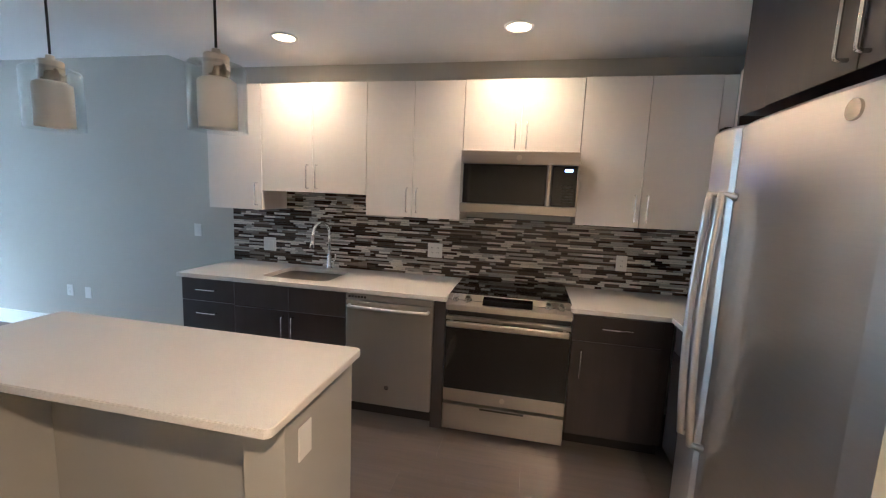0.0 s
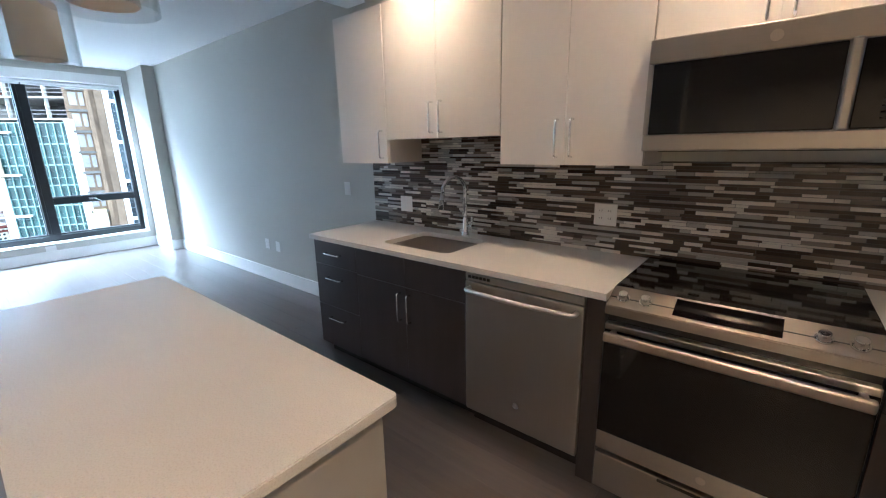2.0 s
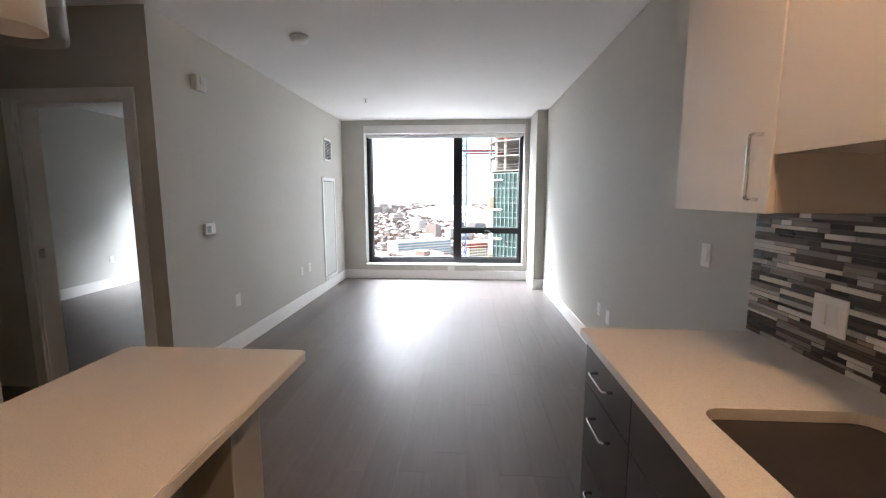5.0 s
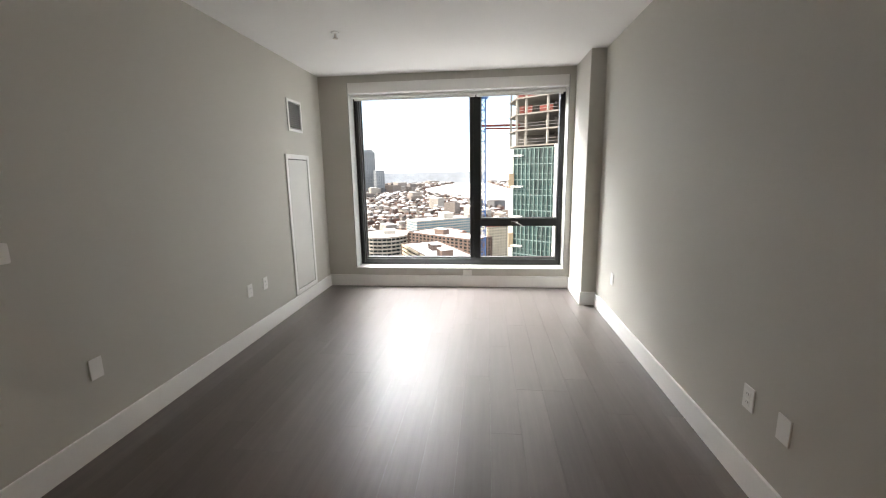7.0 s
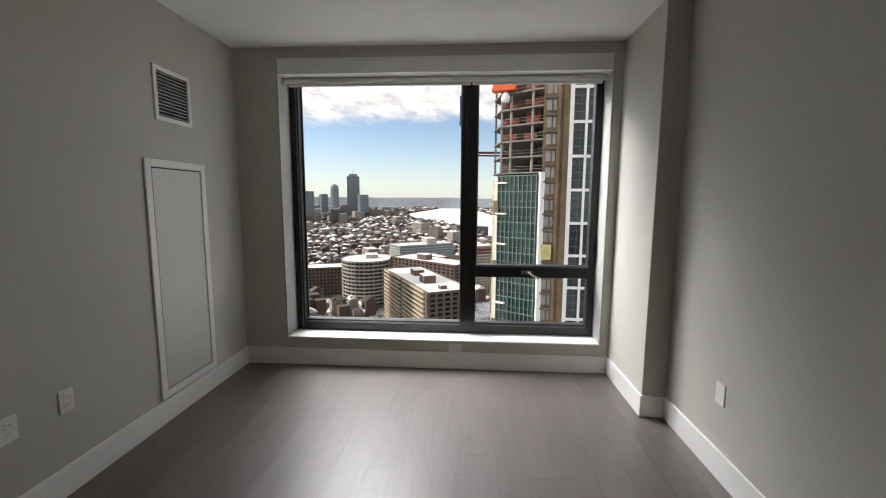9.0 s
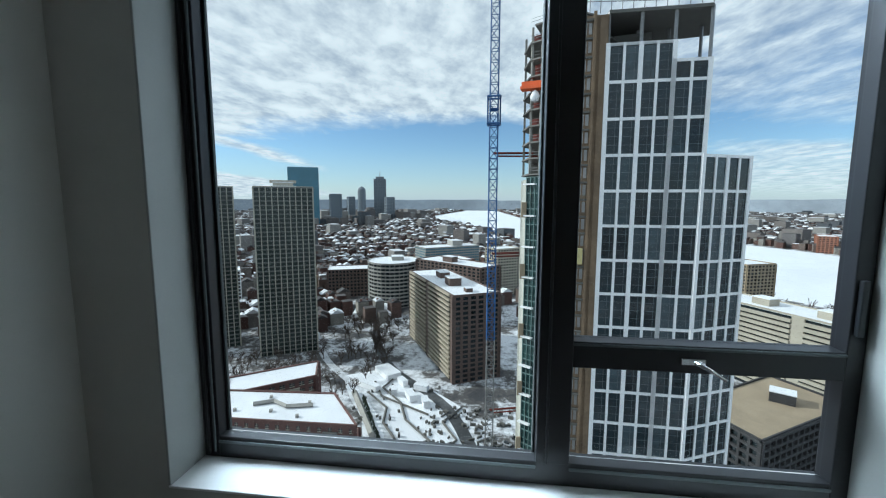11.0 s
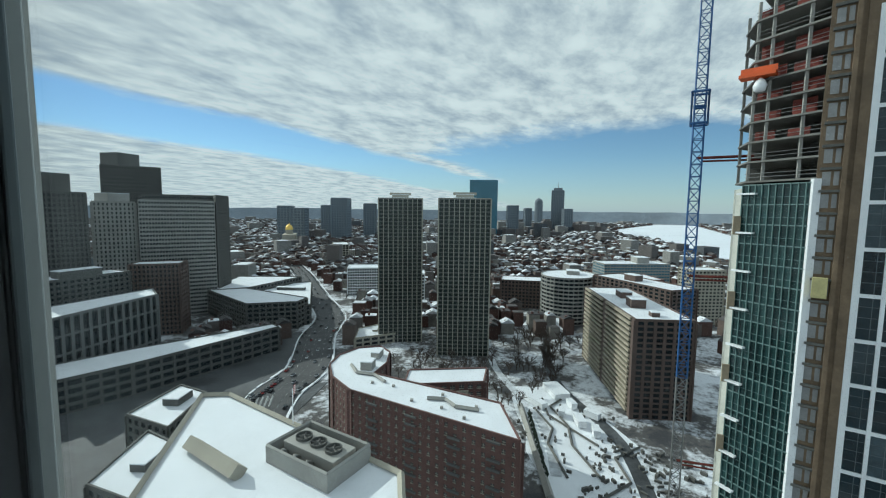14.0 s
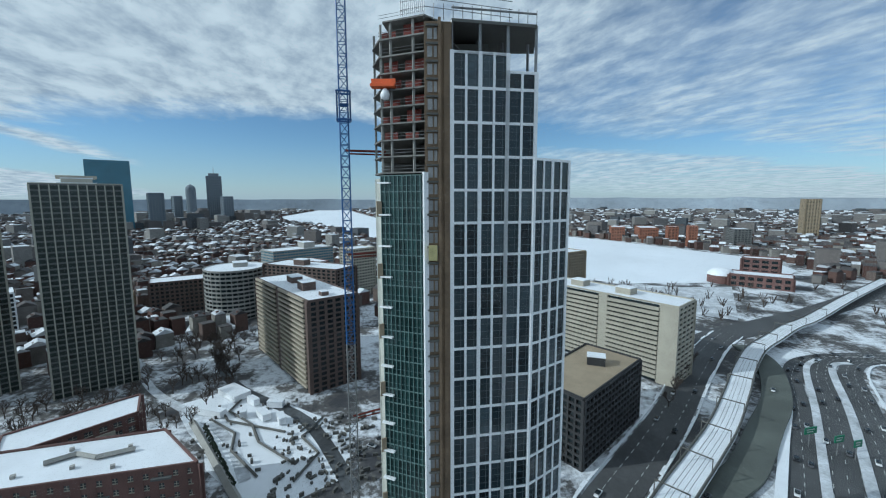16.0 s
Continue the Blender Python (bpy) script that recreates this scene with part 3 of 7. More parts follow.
d = base_front(c, "drawer", 0.415, 0.93, 0.715, 0.878)
h_pull(d, 0.67, 0.81, 0.085)
d = base_front(c, "door", 0.415, 0.93, 0.105, 0.715)
bar_handle(d, (0.475, BF - 0.02, 0.49), (0.475, BF - 0.02, 0.66), (0, -0.032, 0))
c = thing("base_cabinet", (1.3, 2.1, 0), "dark-stained base cabinet on the return beside the refrigerator", "cabinet", "dark base cabinets")
part("body", box(1.012, 1.62, 1.72, 2.39, 0.10, CT - 0.032, 0.001), dark_wood, c)
part("toe_kick", box(1.07, 1.09, 1.72, 2.39, 0, 0.10), toe_black, c)
part("drawer", box(0.992, 1.011, 1.725, 2.385, 0.715, 0.876, 0.002), dark_wood, c)
part("door", box(0.992, 1.011, 1.725, 2.385, 0.107, 0.711, 0.002), dark_wood, c)

# countertops with the sink cut out of the long one
SX0, SX1, SY0, SY1 = -1.80, -1.27, 2.475, 2.885


def slab_with_hole(x0, x1, y0, y1, z0, z1, hx0, hx1, hy0, hy1, r=0.05):
    b = bmesh.new()
    inner = []
    for cx, cy, a0 in ((hx1 - r, hy1 - r, 0), (hx0 + r, hy1 - r, 90), (hx0 + r, hy0 + r, 180), (hx1 - r, hy0 + r, 270)):
        for k in range(5):
            a = radians(a0 + 22.5 * k)
            inner.append((cx + r * math.cos(a), cy + r * math.sin(a)))
    outer = [(x1, y1), (x0, y1), (x0, y0), (x1, y0)]
    for z, flip in ((z1, False), (z0, True)):
        vi = [b.verts.new((x, y, z)) for x, y in inner]
        vo = [b.verts.new((x, y, z)) for x, y in outer]
        for q in range(4):
            s = vi[5 * q:5 * q + 5]
            for k in range(4):
                b.faces.new((vo[q], s[k + 1], s[k]) if not flip else (vo[q], s[k], s[k + 1]))
            n = vi[(5 * q + 5) % 20]
            f = (vo[q], vo[(q + 1) % 4], n, s[4])
            b.faces.new(f if not flip else tuple(reversed(f)))
        if not flip:
            ti, to = vi, vo
    n = 20
    for k in range(n):
        b.faces.new((ti[k], ti[(k + 1) % n], vi[(k + 1) % n], vi[k]))
    for k in range(4):
        b.faces.new((to[(k + 1) % 4], to[k], vo[k], vo[(k + 1) % 4]))
    bmesh.ops.recalc_face_normals(b, faces=b.faces)
    return b


single("countertop", slab_with_hole(-2.415, -0.372, BF - 0.04, YK, CT - 0.03, CT, SX0, SX1, SY0, SY1), quartz_white, "white quartz countertop with an undermount sink cutout", "countertop")
b = prism([(0.398, 3.014), (0.398, 2.372), (0.962, 2.372), (0.962, 1.715), (1.618, 1.715), (1.618, 3.014)], CT - 0.03, CT)
bmesh.ops.bevel(b, geom=b.edges[:], offset=0.002, segments=1, affect="EDGES")
single("countertop", b, quartz_white, "white quartz corner countertop beside the range", "countertop")


def sink():
    s = thing("sink", (-1.535, 2.68, 0.68), "stainless steel undermount sink in the white counter", "sink")
    b = bmesh.new()
    rings = []
    for grow, z in ((0.012, CT - 0.031), (0.004, CT - 0.033), (0.0, CT - 0.06), (-0.012, 0.73), (-0.05, 0.705)):
        r = 0.05
        ring = []
        for cx, cy, a0 in ((SX1 + grow - r, SY1 + grow - r, 0), (SX0 - grow + r, SY1 + grow - r, 90), (SX0 - grow + r, SY0 - grow + r, 180), (SX1 + grow - r, SY0 - grow + r, 270)):
            for k in range(6):
                a = radians(a0 + 18 * k)
                ring.append(b.verts.new((cx + r * math.cos(a), cy + r * math.sin(a), z)))
        rings.append(ring)
    for u, v in zip(rings, rings[1:]):
        for j in range(24):
            b.faces.new((u[(j + 1) % 24], u[j], v[j], v[(j + 1) % 24]))
    b.faces.new(rings[-1])
    part("basin", b, sink_steel, s)
    part("drain", lathe([(0.0, 0.707), (0.03, 0.707), (0.045, 0.711), (0.047, 0.706)], (-1.535, 2.72, 0)), chrome, s, smooth=True)


sink()


def faucet():
    f = thing("faucet", (-1.49, 2.945, CT), "chrome pull-down kitchen faucet with side lever", "faucet")
    x, y = -1.49, 2.945
    b = lathe([(0.0, 0.0), (0.027, 0.0), (0.027, 0.008), (0.022, 0.014), (0.019, 0.03), (0.018, 0.10), (0.013, 0.12)], (x, y, CT))
    part("base", b, chrome, f, smooth=True)
    pts = [(x, y, CT + 0.1), (x, y, CT + 0.30)]
    for k in range(1, 10):
        a = math.pi * k / 10
        pts.append((x - 0.025 * (1 - math.cos(a)), y - 0.085 * (1 - math.cos(a)), CT + 0.30 + 0.085 * math.sin(a)))
    pts.append((x - 0.05, y - 0.172, CT + 0.285))
    part("spout", tube(pts, 0.0125, 14), chrome, f, smooth=True)
    part("spray_head", cyl((x - 0.05, y - 0.171, CT + 0.29), (x - 0.055, y - 0.185, CT + 0.19), 0.014, 0.019, 20), chrome, f, smooth=True)
    part("lever", tube([(x, y, CT + 0.06), (x + 0.04, y - 0.005, CT + 0.062), (x + 0.055, y - 0.005, CT + 0.09), (x + 0.06, y - 0.008, CT + 0.13)], 0.008, 10), chrome, f, smooth=True)


faucet()


def dishwasher():
    d = thing("dishwasher", (-0.765, 2.7, 0.1), "stainless steel dishwasher with a bowed bar handle", "dishwasher")
    x0, x1, y = -1.068, -0.458, 2.365
    part("body", box(x0, x1, y + 0.03, 2.98, 0.10, 0.875, 0.002), dark_plastic, d)
    part("door", box(x0, x1, y, y + 0.029, 0.105, 0.835, 0.006), steel_flat, d, "brushed steel door")
    part("control_strip", box(x0, x1, y + 0.002, y + 0.03, 0.838, 0.876, 0.004), steel_flat, d)
    vt = bmesh.new()
    for k in range(6):
        box(x0 + 0.02 + k * 0.022, x0 + 0.036 + k * 0.022, y - 0.002, y + 0.004, 0.852, 0.866, bm=vt)
    part("vent", vt, dark_plastic, d)
    pts = [(x0 + 0.03, y, 0.80), (x0 + 0.03, y - 0.035, 0.80)]
    for k in range(9):
        u = k / 8
        pts.append((x0 + 0.04 + (x1 - x0 - 0.08) * u, y - 0.045 - 0.012 * math.sin(math.pi * u), 0.80))
    pts += [(x1 - 0.03, y - 0.035, 0.80), (x1 - 0.03, y, 0.80)]
    part("handle", tube(pts, 0.011, 12), steel, d, "bowed steel bar handle", smooth=True)
    part("badge", cyl((-0.765, y, 0.24), (-0.765, y - 0.003, 0.24), 0.016, seg=24), chrome, d, "small round badge")
    part("toe_kick", box(x0, x1, y + 0.08, y + 0.1, 0, 0.10), toe_black, d)


dishwasher()


def range_cooker():
    r = thing("range_cooker", (0.02, 2.68, 0), "stainless slide-in electric range with black glass top", "range")
    x0, x1, y = -0.368, 0.408, 2.345
    part("body", box(x0 + 0.003, x1 - 0.003, y + 0.04, 3.0, 0.03, 0.90, 0.002), dark_plastic, r)
    part("cooktop", box(x0, x1, 2.451, 3.008, 0.905, 0.925, 0.004), black_glass, r, "black glass cooktop")
    # sloped control panel
    b = prism([(2.45, 0.927), (2.338, 0.876), (2.33, 0.842), (2.45, 0.842)], x0, x1)
    bmesh.ops.transform(b, matrix=Matrix(((0, 0, 1, 0), (1, 0, 0, 0), (0, 1, 0, 0), (0, 0, 0, 1))), verts=b.verts)
    bmesh.ops.recalc_face_normals(b, faces=b.faces)
    bmesh.ops.bevel(b, geom=b.edges[:], offset=0.003, segments=2, affect="EDGES")
    part("control_panel", b, panel_steel, r, "sloped steel control panel")
    n = Vector((0, -0.414, 0.910)).normalized()

    def on_panel(x, u):
        return Vector((x, 2.338 + 0.112 * u, 0.876 + 0.051 * u + 0.001))

    for kx in (-0.315, -0.235, 0.265, 0.345):
        p = on_panel(kx, 0.42)
        kb = cyl(p, p + n * 0.006, 0.023, seg=24)
        cyl(p + n * 0.006, p + n * 0.03, 0.019, 0.016, 24, bm=kb, bev=0.002)
        part("knob", kb, chrome, r, "round chrome knob", smooth=False)
    scr = bmesh.new()
    for (ax, au), (bx, bu) in (((-0.14, 0.15), (0.17, 0.85)),):
        q = [on_panel(ax, au) + n * 0.002, on_panel(bx, au) + n * 0.002, on_panel(bx, bu) + n * 0.002, on_panel(ax, bu) + n * 0.002]
        lo = [scr.verts.new(v - n * 0.002) for v in q]
        hi = [scr.verts.new(v) for v in q]
        scr.faces.new(hi)
        for i in range(4):
            scr.faces.new((lo[i], lo[(i + 1) % 4], hi[(i + 1) % 4], hi[i]))
    bmesh.ops.recalc_face_normals(scr, faces=scr.faces)
    part("display", scr, black_glass, r, "black touch display")
    part("gap", box(x0 + 0.004, x1 - 0.004, y + 0.03, y + 0.06, 0.80, 0.845), dark_plastic, r)
    dr = part("oven_door", box(x0 + 0.002, x1 - 0.002, y, y + 0.045, 0.225, 0.80, 0.005), range_steel, r, "steel-edged oven door")
    part("window", box(x0 + 0.004, x1 - 0.004, y - 0.004, y - 0.0005, 0.315, 0.775, 0.001), black_glass, dr, "black oven window")
    hb = box(x0 + 0.015, x1 - 0.015, y - 0.065, y - 0.038, 0.745, 0.785, 0.008)
    for hx in (x0 + 0.03, x1 - 0.05):
        box(hx, hx + 0.02, y - 0.04, y, 0.752, 0.778, 0.003, bm=hb)
    part("handle", hb, range_steel, dr, "broad steel handle bar")
    part("badge", cyl((0.02, y, 0.27), (0.02, y - 0.003, 0.27), 0.016, seg=24), nickel, dr)
    dw = part("drawer", box(x0 + 0.002, x1 - 0.002, y, y + 0.045, 0.03, 0.205, 0.005), range_steel, r, "steel storage drawer")
    part("grip", box(-0.12, 0.16, y - 0.006, y, 0.19, 0.202, 0.002), dark_plastic, dw)
    for fx in (x0 + 0.04, x1 - 0.08):
        part("foot", box(fx, fx + 0.04, y + 0.1, y + 0.14, 0, 0.03, 0.003), dark_plastic, r)


range_cooker()


def microwave():
    m = thing("microwave", (0.022, 2.8, 1.46), "stainless over-range microwave under a white cabinet", "microwave")
    x0, x1, y, z0, z1 = -0.362, 0.407, 2.615, 1.455, 1.868
    part("body", box(x0, x1, y + 0.03, YK, z0, z1, 0.003), range_steel, m)
    part("top_rail", box(x0, x1, y, y + 0.03, z1 - 0.088, z1, 0.005), range_steel, m)
    part("bottom_rail", box(x0, x1, y, y + 0.03, z0, z0 + 0.062, 0.005), range_steel, m)
    part("side_trim", box(x0, x0 + 0.018, y, y + 0.03, z0 + 0.063, z1 - 0.089, 0.002), range_steel, m)
    part("side_trim", box(x1 - 0.012, x1, y, y + 0.03, z0 + 0.063, z1 - 0.089, 0.002), range_steel, m)
    part("door_window", box(x0 + 0.019, x0 + 0.565, y + 0.001, y + 0.03, z0 + 0.063, z1 - 0.089, 0.003), black_glass, m, "black glass door")
    part("control_panel", box(x0 + 0.602, x1 - 0.013, y + 0.001, y + 0.03, z0 + 0.063, z1 - 0.089, 0.003), black_glass, m, "black control panel")
    part("handle", box(x0 + 0.568, x0 + 0.600, y - 0.028, y - 0.006, z0 + 0.058, z1 - 0.084, 0.008), range_steel, m, "upright steel handle")
    part("handle_mount", box(x0 + 0.575, x0 + 0.593, y - 0.006, y + 0.02, z0 + 0.063, z1 - 0.09, 0.002), range_steel, m)
    part("badge", cyl((0.022, y, z1 - 0.045), (0.022, y - 0.003, z1 - 0.045), 0.018, seg=24), nickel, m)
    dg = bmesh.new()
    for k in range(4):
        box(x1 - 0.09 + k * 0.013, x1 - 0.081 + k * 0.013, y - 0.0005, y + 0.001, z1 - 0.128, z1 - 0.112, bm=dg)
    part("clock", dg, blue_digit, m, "pale blue clock digits")
    ky = bmesh.new()
    for i in range(7):
        for j in range(3):
            box(x1 - 0.105 + j * 0.027, x1 - 0.087 + j * 0.027, y - 0.0005, y + 0.001, z0 + 0.09 + i * 0.018, z0 + 0.095 + i * 0.018, bm=ky)
    part("keypad", ky, vent_dark, m, "dim key marks", kind="stuff")
    part("grille", box(x0 + 0.05, x1 - 0.05, y + 0.06, y + 0.2, z0 - 0.004, z0, 0.001), dark_plastic, m)


microwave()


def fridge():
    f = thing("refrigerator", (1.2, 1.2, 0), "tall stainless steel refrigerator with two long handles", "refrigerator")
    X, y0, y1, zt, seam = 0.80, 0.74, 1.69, 1.85, 1.474
    part("case", box(X + 0.075, 1.60, y0 + 0.005, y1 - 0.005, 0.02, zt - 0.02, 0.004), steel_flat, f)

    def bowed(a, b, bulge):
        bm = bmesh.new()
        n = 10
        cols = []
        for i in range(n + 1):
            u = i / n
            yy = a + (b - a) * u
            xx = X + 0.012 - bulge * math.sin(math.pi * u) ** 0.6
            cols.append([bm.verts.new((xx, yy, z)) for z in (0.10, zt - 0.012, zt)])
            cols[-1][2].co.x += 0.012
        back = [[bm.verts.new((X + 0.07, yy, z)) for z in (0.10, zt)] for yy in (a, b)]
        for u, v in zip(cols, cols[1:]):
            bm.faces.new((u[0], v[0], v[1], u[1]))
            bm.faces.new((u[1], v[1], v[2], u[2]))
        bm.faces.new([c[2] for c in cols] + [back[1][1], back[0][1]])
        bm.faces.new([c[0] for c in reversed(cols)] + [back[0][0], back[1][0]])
        bm.faces.new((cols[0][0], cols[0][1], cols[0][2], back[0][1], back[0][0]))
        bm.faces.new((cols[-1][2], cols[-1][1], cols[-1][0], back[1][0], back[1][1]))
        bm.faces.new((back[0][0], back[0][1], back[1][1], back[1][0]))
        bmesh.ops.recalc_face_normals(bm, faces=bm.faces)
        return bm

    for a, b, hy in ((y0, seam - 0.003, seam - 0.045), (seam + 0.003, y1, seam + 0.05)):
        d = part("door", bowed(a, b, 0.022), steel, f, "bowed brushed steel door")
        pts = [(X, hy, 1.60)]
        for k in range(13):
            u = k / 12
            pts.append((X - 0.045 - 0.02 * math.sin(math.pi * u), hy, 1.61 - 0.93 * u))
        pts.append((X, hy, 0.67))
        part("handle", tube(pts, 0.014, 12), steel, d, "long bowed steel handle", smooth=True)
    part("badge", cyl((X - 0.012, 0.93, 1.79), (X - 0.004, 0.93, 1.79), 0.024, seg=24), nickel, f)
    part("hinge_cover", box(X + 0.02, X + 0.10, y1 - 0.05, y1, zt, zt + 0.018, 0.004), dark_plastic, f)
    part("plinth", box(X + 0.09, 1.58, y0 + 0.02, y1 - 0.02, 0.0, 0.10), toe_black, f)
    c = thing("wall_cabinet", (1.3, 1.2, 1.9), "dark-stained cabinet over the refrigerator", "cabinet")
    xf = 0.90
    part("body", box(xf + 0.02, 1.62, 0.70, 1.79, 1.93, 2.50, 0.001), dark_wood, c)
    for a, b, hy in ((0.70, 1.12, 1.085), (1.123, 1.55, 1.16)):
        d = part("door", box(xf, xf + 0.019, a, b, 1.925, 2.50, 0.002), dark_wood, c)
        bar_handle(d, (xf, hy, 1.96), (xf, hy, 2.13), (-0.032, 0, 0))
    part("side_panel", box(0.89, 1.62, 1.70, 1.714, 0, 1.92, 0.001), dark_wood, c)


fridge()


# ---- island ----
def island():
    single("island_countertop", slab_round(-2.10, -0.527, 0.745, 1.37, 0.893, 0.923, 0.025), quartz_white, "white quartz island countertop with rounded corners", "countertop")
    i = thing("kitchen_island", (-1.3, 1.1, 0), "grey painted kitchen island base with end walls", "island")
    part("end_wall", box(-0.70, -0.555, 0.86, 1.335, 0, 0.893, 0.003), grey_panel, i)
    part("end_wall", box(-1.90, -1.755, 0.86, 1.30, 0, 0.893, 0.003), grey_panel, i)
    part("back_panel", box(-1.754, -0.701, 1.06, 1.16, 0, 0.893, 0.002), grey_panel, i)
    part("baseboard", box(-1.754, -0.701, 1.161, 1.176, 0, 0.15, 0.003), trim_paint, i)
    part("baseboard", box(-1.769, -1.754, 1.177, 1.30, 0, 0.15, 0.003), trim_paint, i)
    part("baseboard", box(-1.915, -1.739, 1.301, 1.316, 0, 0.15, 0.003), trim_paint, i)
    part("baseboard", box(-0.554, -0.540, 0.86, 1.335, 0, 0.15, 0.003), trim_paint, i)
    o = part("outlet_plate", box(-0.5548, -0.549, 0.93, 1.005, 0.70, 0.815, 0.002), white_plastic, i, "white outlet plate")


def slab_round(x0, x1, y0, y1, z0, z1, r):
    poly = []
    for cx, cy, a0 in ((x1 - r, y1 - r, 0), (x0 + r, y1 - r, 90), (x0 + r, y0 + r, 180), (x1 - r, y0 + r, 270)):
        for k in range(6):
            a = radians(a0 + 18 * k)
            poly.append((cx + r * math.cos(a), cy + r * math.sin(a)))
    b = prism(poly, z0, z1)
    bmesh.ops.bevel(b, geom=[e for e in b.edges if abs(e.verts[0].co.z - e.verts[1].co.z) < 1e-5], offset=0.003, segments=2, affect="EDGES")
    return b


island()


# ---- lamps ----
def pendant(x, y):
    p = thing("pendant_lamp", (x, y, ZK), "unlit pendant lamp with nickel cap and double glass shade", "lamp", "pendant lamps over the island")
    part("canopy", lathe([(0.0, 0.0), (0.055, 0.0), (0.055, -0.015), (0.045, -0.022), (0.0, -0.024)], (x, y, ZK)), nickel, p, smooth=True)
    part("cord", cyl((x, y, 2.0), (x, y, ZK - 0.02), 0.004, seg=8), cord_black, p)
    part("cap", lathe([(0.0, 0.09), (0.012, 0.09), (0.014, 0.075), (0.036, 0.072), (0.038, 0.068), (0.038, 0.035), (0.040, 0.033), (0.040, 0.0), (0.0, -0.002)], (x, y, 1.905)), nickel, p, "brushed nickel cap", smooth=False)
    part("inner_shade", lathe([(0.0, 0.006), (0.045, 0.005), (0.057, -0.004), (0.0575, -0.15), (0.0545, -0.15), (0.054, -0.008), (0.0, -0.003)], (x, y, 1.9)), frost, p, "frosted white inner shade", smooth=True)
    part("outer_shade", lathe([(0.042, 0.02), (0.080, 0.018), (0.0875, 0.008), (0.088, -0.19), (0.0855, -0.19), (0.0850, 0.006), (0.079, 0.015), (0.042, 0.017), (0.042, 0.02)], (x, y, 1.93)), lamp_glass, p, "clear glass outer cylinder", smooth=True).visible_shadow = False


pendant(-1.575, 1.035)
pendant(-0.895, 1.03)


def can_light(x, y, watts):
    p = thing("recessed_light", (x, y, ZK), "lit recessed ceiling light with a white rim", "lamp", "recessed ceiling lights")
    part("rim", lathe([(0.085, 0.0), (0.085, -0.006), (0.07, -0.008), (0.066, 0.0)], (x, y, ZK)), trim_paint, p, smooth=True)
    part("lens", lathe([(0.0, -0.004), (0.066, -0.004), (0.067, -0.001), (0.0, -0.001)], (x, y, ZK)), warm_lamp, p, "glowing warm lens")
    ld = bpy.data.lights.new("can_bulb", "AREA")
    ld.shape, ld.size, ld.energy, ld.color = "DISK", 0.12, watts, (1.0, 0.61, 0.32)
    ld.spread = radians(150)
    lo = new("can_bulb", ld)
    lo.parent = p
    lo.location = (0, 0, -0.02)


can_light(-1.55, 2.42, CAN_W)
can_light(-0.02, 2.40, CAN_W)
can_light(0.58, -0.68, 13.0)


# ---- small fixtures ----
def wall_plate(name, at, out, w, h, face, label, cat, n=1):
    """A plate on a wall: at is its centre, out the wall's normal."""
    t = thing(name, at, label, cat, "white wall plates")
    o = Vector(out)
    side = Vector((-o.y, o.x, 0))
    c = Vector(at)

    def slab(cx, cz, sw, sh, d0, d1, bev):
        b = bmesh.new()
        p0 = c + side * cx + Vector((0, 0, cz))
        m = Matrix((side, Vector((0, 0, 1)), o)).transposed().to_4x4()
        bmesh.ops.create_cube(b, size=1, matrix=Matrix.Translation(p0 + o * (d0 + d1) / 2) @ m @ Matrix.Diagonal((sw, sh, d1 - d0, 1)))
        bmesh.ops.bevel(b, geom=b.edges[:], offset=bev, segments=1, affect="EDGES")
        return b

    part("plate", slab(0, 0, w, h, 0, 0.006, 0.0015), white_plastic, t)
    for k in range(n):
        cx = (k - (n - 1) / 2) * 0.046
        if face == "outlet":
            for cz in (0.02, -0.02):
                s = part("socket", slab(cx, cz, 0.032, 0.027, 0.006, 0.009, 0.001), white_plastic, t)
                for e in (-0.006, 0.006):
                    part("slot", slab(cx + e, cz + 0.002, 0.0025, 0.009, 0.009, 0.0094, 0.0001), dark_plastic, s)
        elif face == "switch":
            part("rocker", slab(cx, 0, 0.033, 0.066, 0.006, 0.010, 0.0015), white_plastic, t)
    return t


KY = YK - 0.012
wall_plate("wall_outlet", (-2.08, KY, 1.075), (0, -1, 0), 0.118, 0.115, "switch", "white double switch plate on the mosaic backsplash", "switch", 2)
wall_plate("wall_outlet", (-0.605, KY, 1.12), (0, -1, 0), 0.118, 0.115, "outlet", "white double outlet plate on the mosaic backsplash", "outlet", 2)
wall_plate("wall_outlet", (0.79, KY, 1.12), (0, -1, 0), 0.075, 0.115, "outlet", "white outlet on the mosaic backsplash", "outlet")
wall_plate("light_switch", (-2.88, YR, 1.145), (0, -1, 0), 0.075, 0.115, "switch", "white light switch on the grey wall", "switch")
wall_plate("wall_outlet", (-4.44, YR, 0.435), (0, -1, 0), 0.075, 0.115, "outlet", "white outlet low on the grey wall", "outlet")
wall_plate("wall_outlet", (-4.21, YR, 0.428), (0, -1, 0), 0.075, 0.115, "blank", "white blank plate low on the grey wall", "wall plate")
wall_plate("wall_outlet", (-6.55, YR, 0.45), (0, -1, 0), 0.075, 0.115, "blank", "white blank plate beside the column", "wall plate")
wall_plate("wall_outlet", (-4.44, YL, 0.468), (0, 1, 0), 0.075, 0.115, "blank", "white blank plate low on the grey wall", "wall plate")
wall_plate("wall_outlet", (-5.93, YL, 0.469), (0, 1, 0), 0.075, 0.115, "outlet", "white outlet low beside the access panel", "outlet")
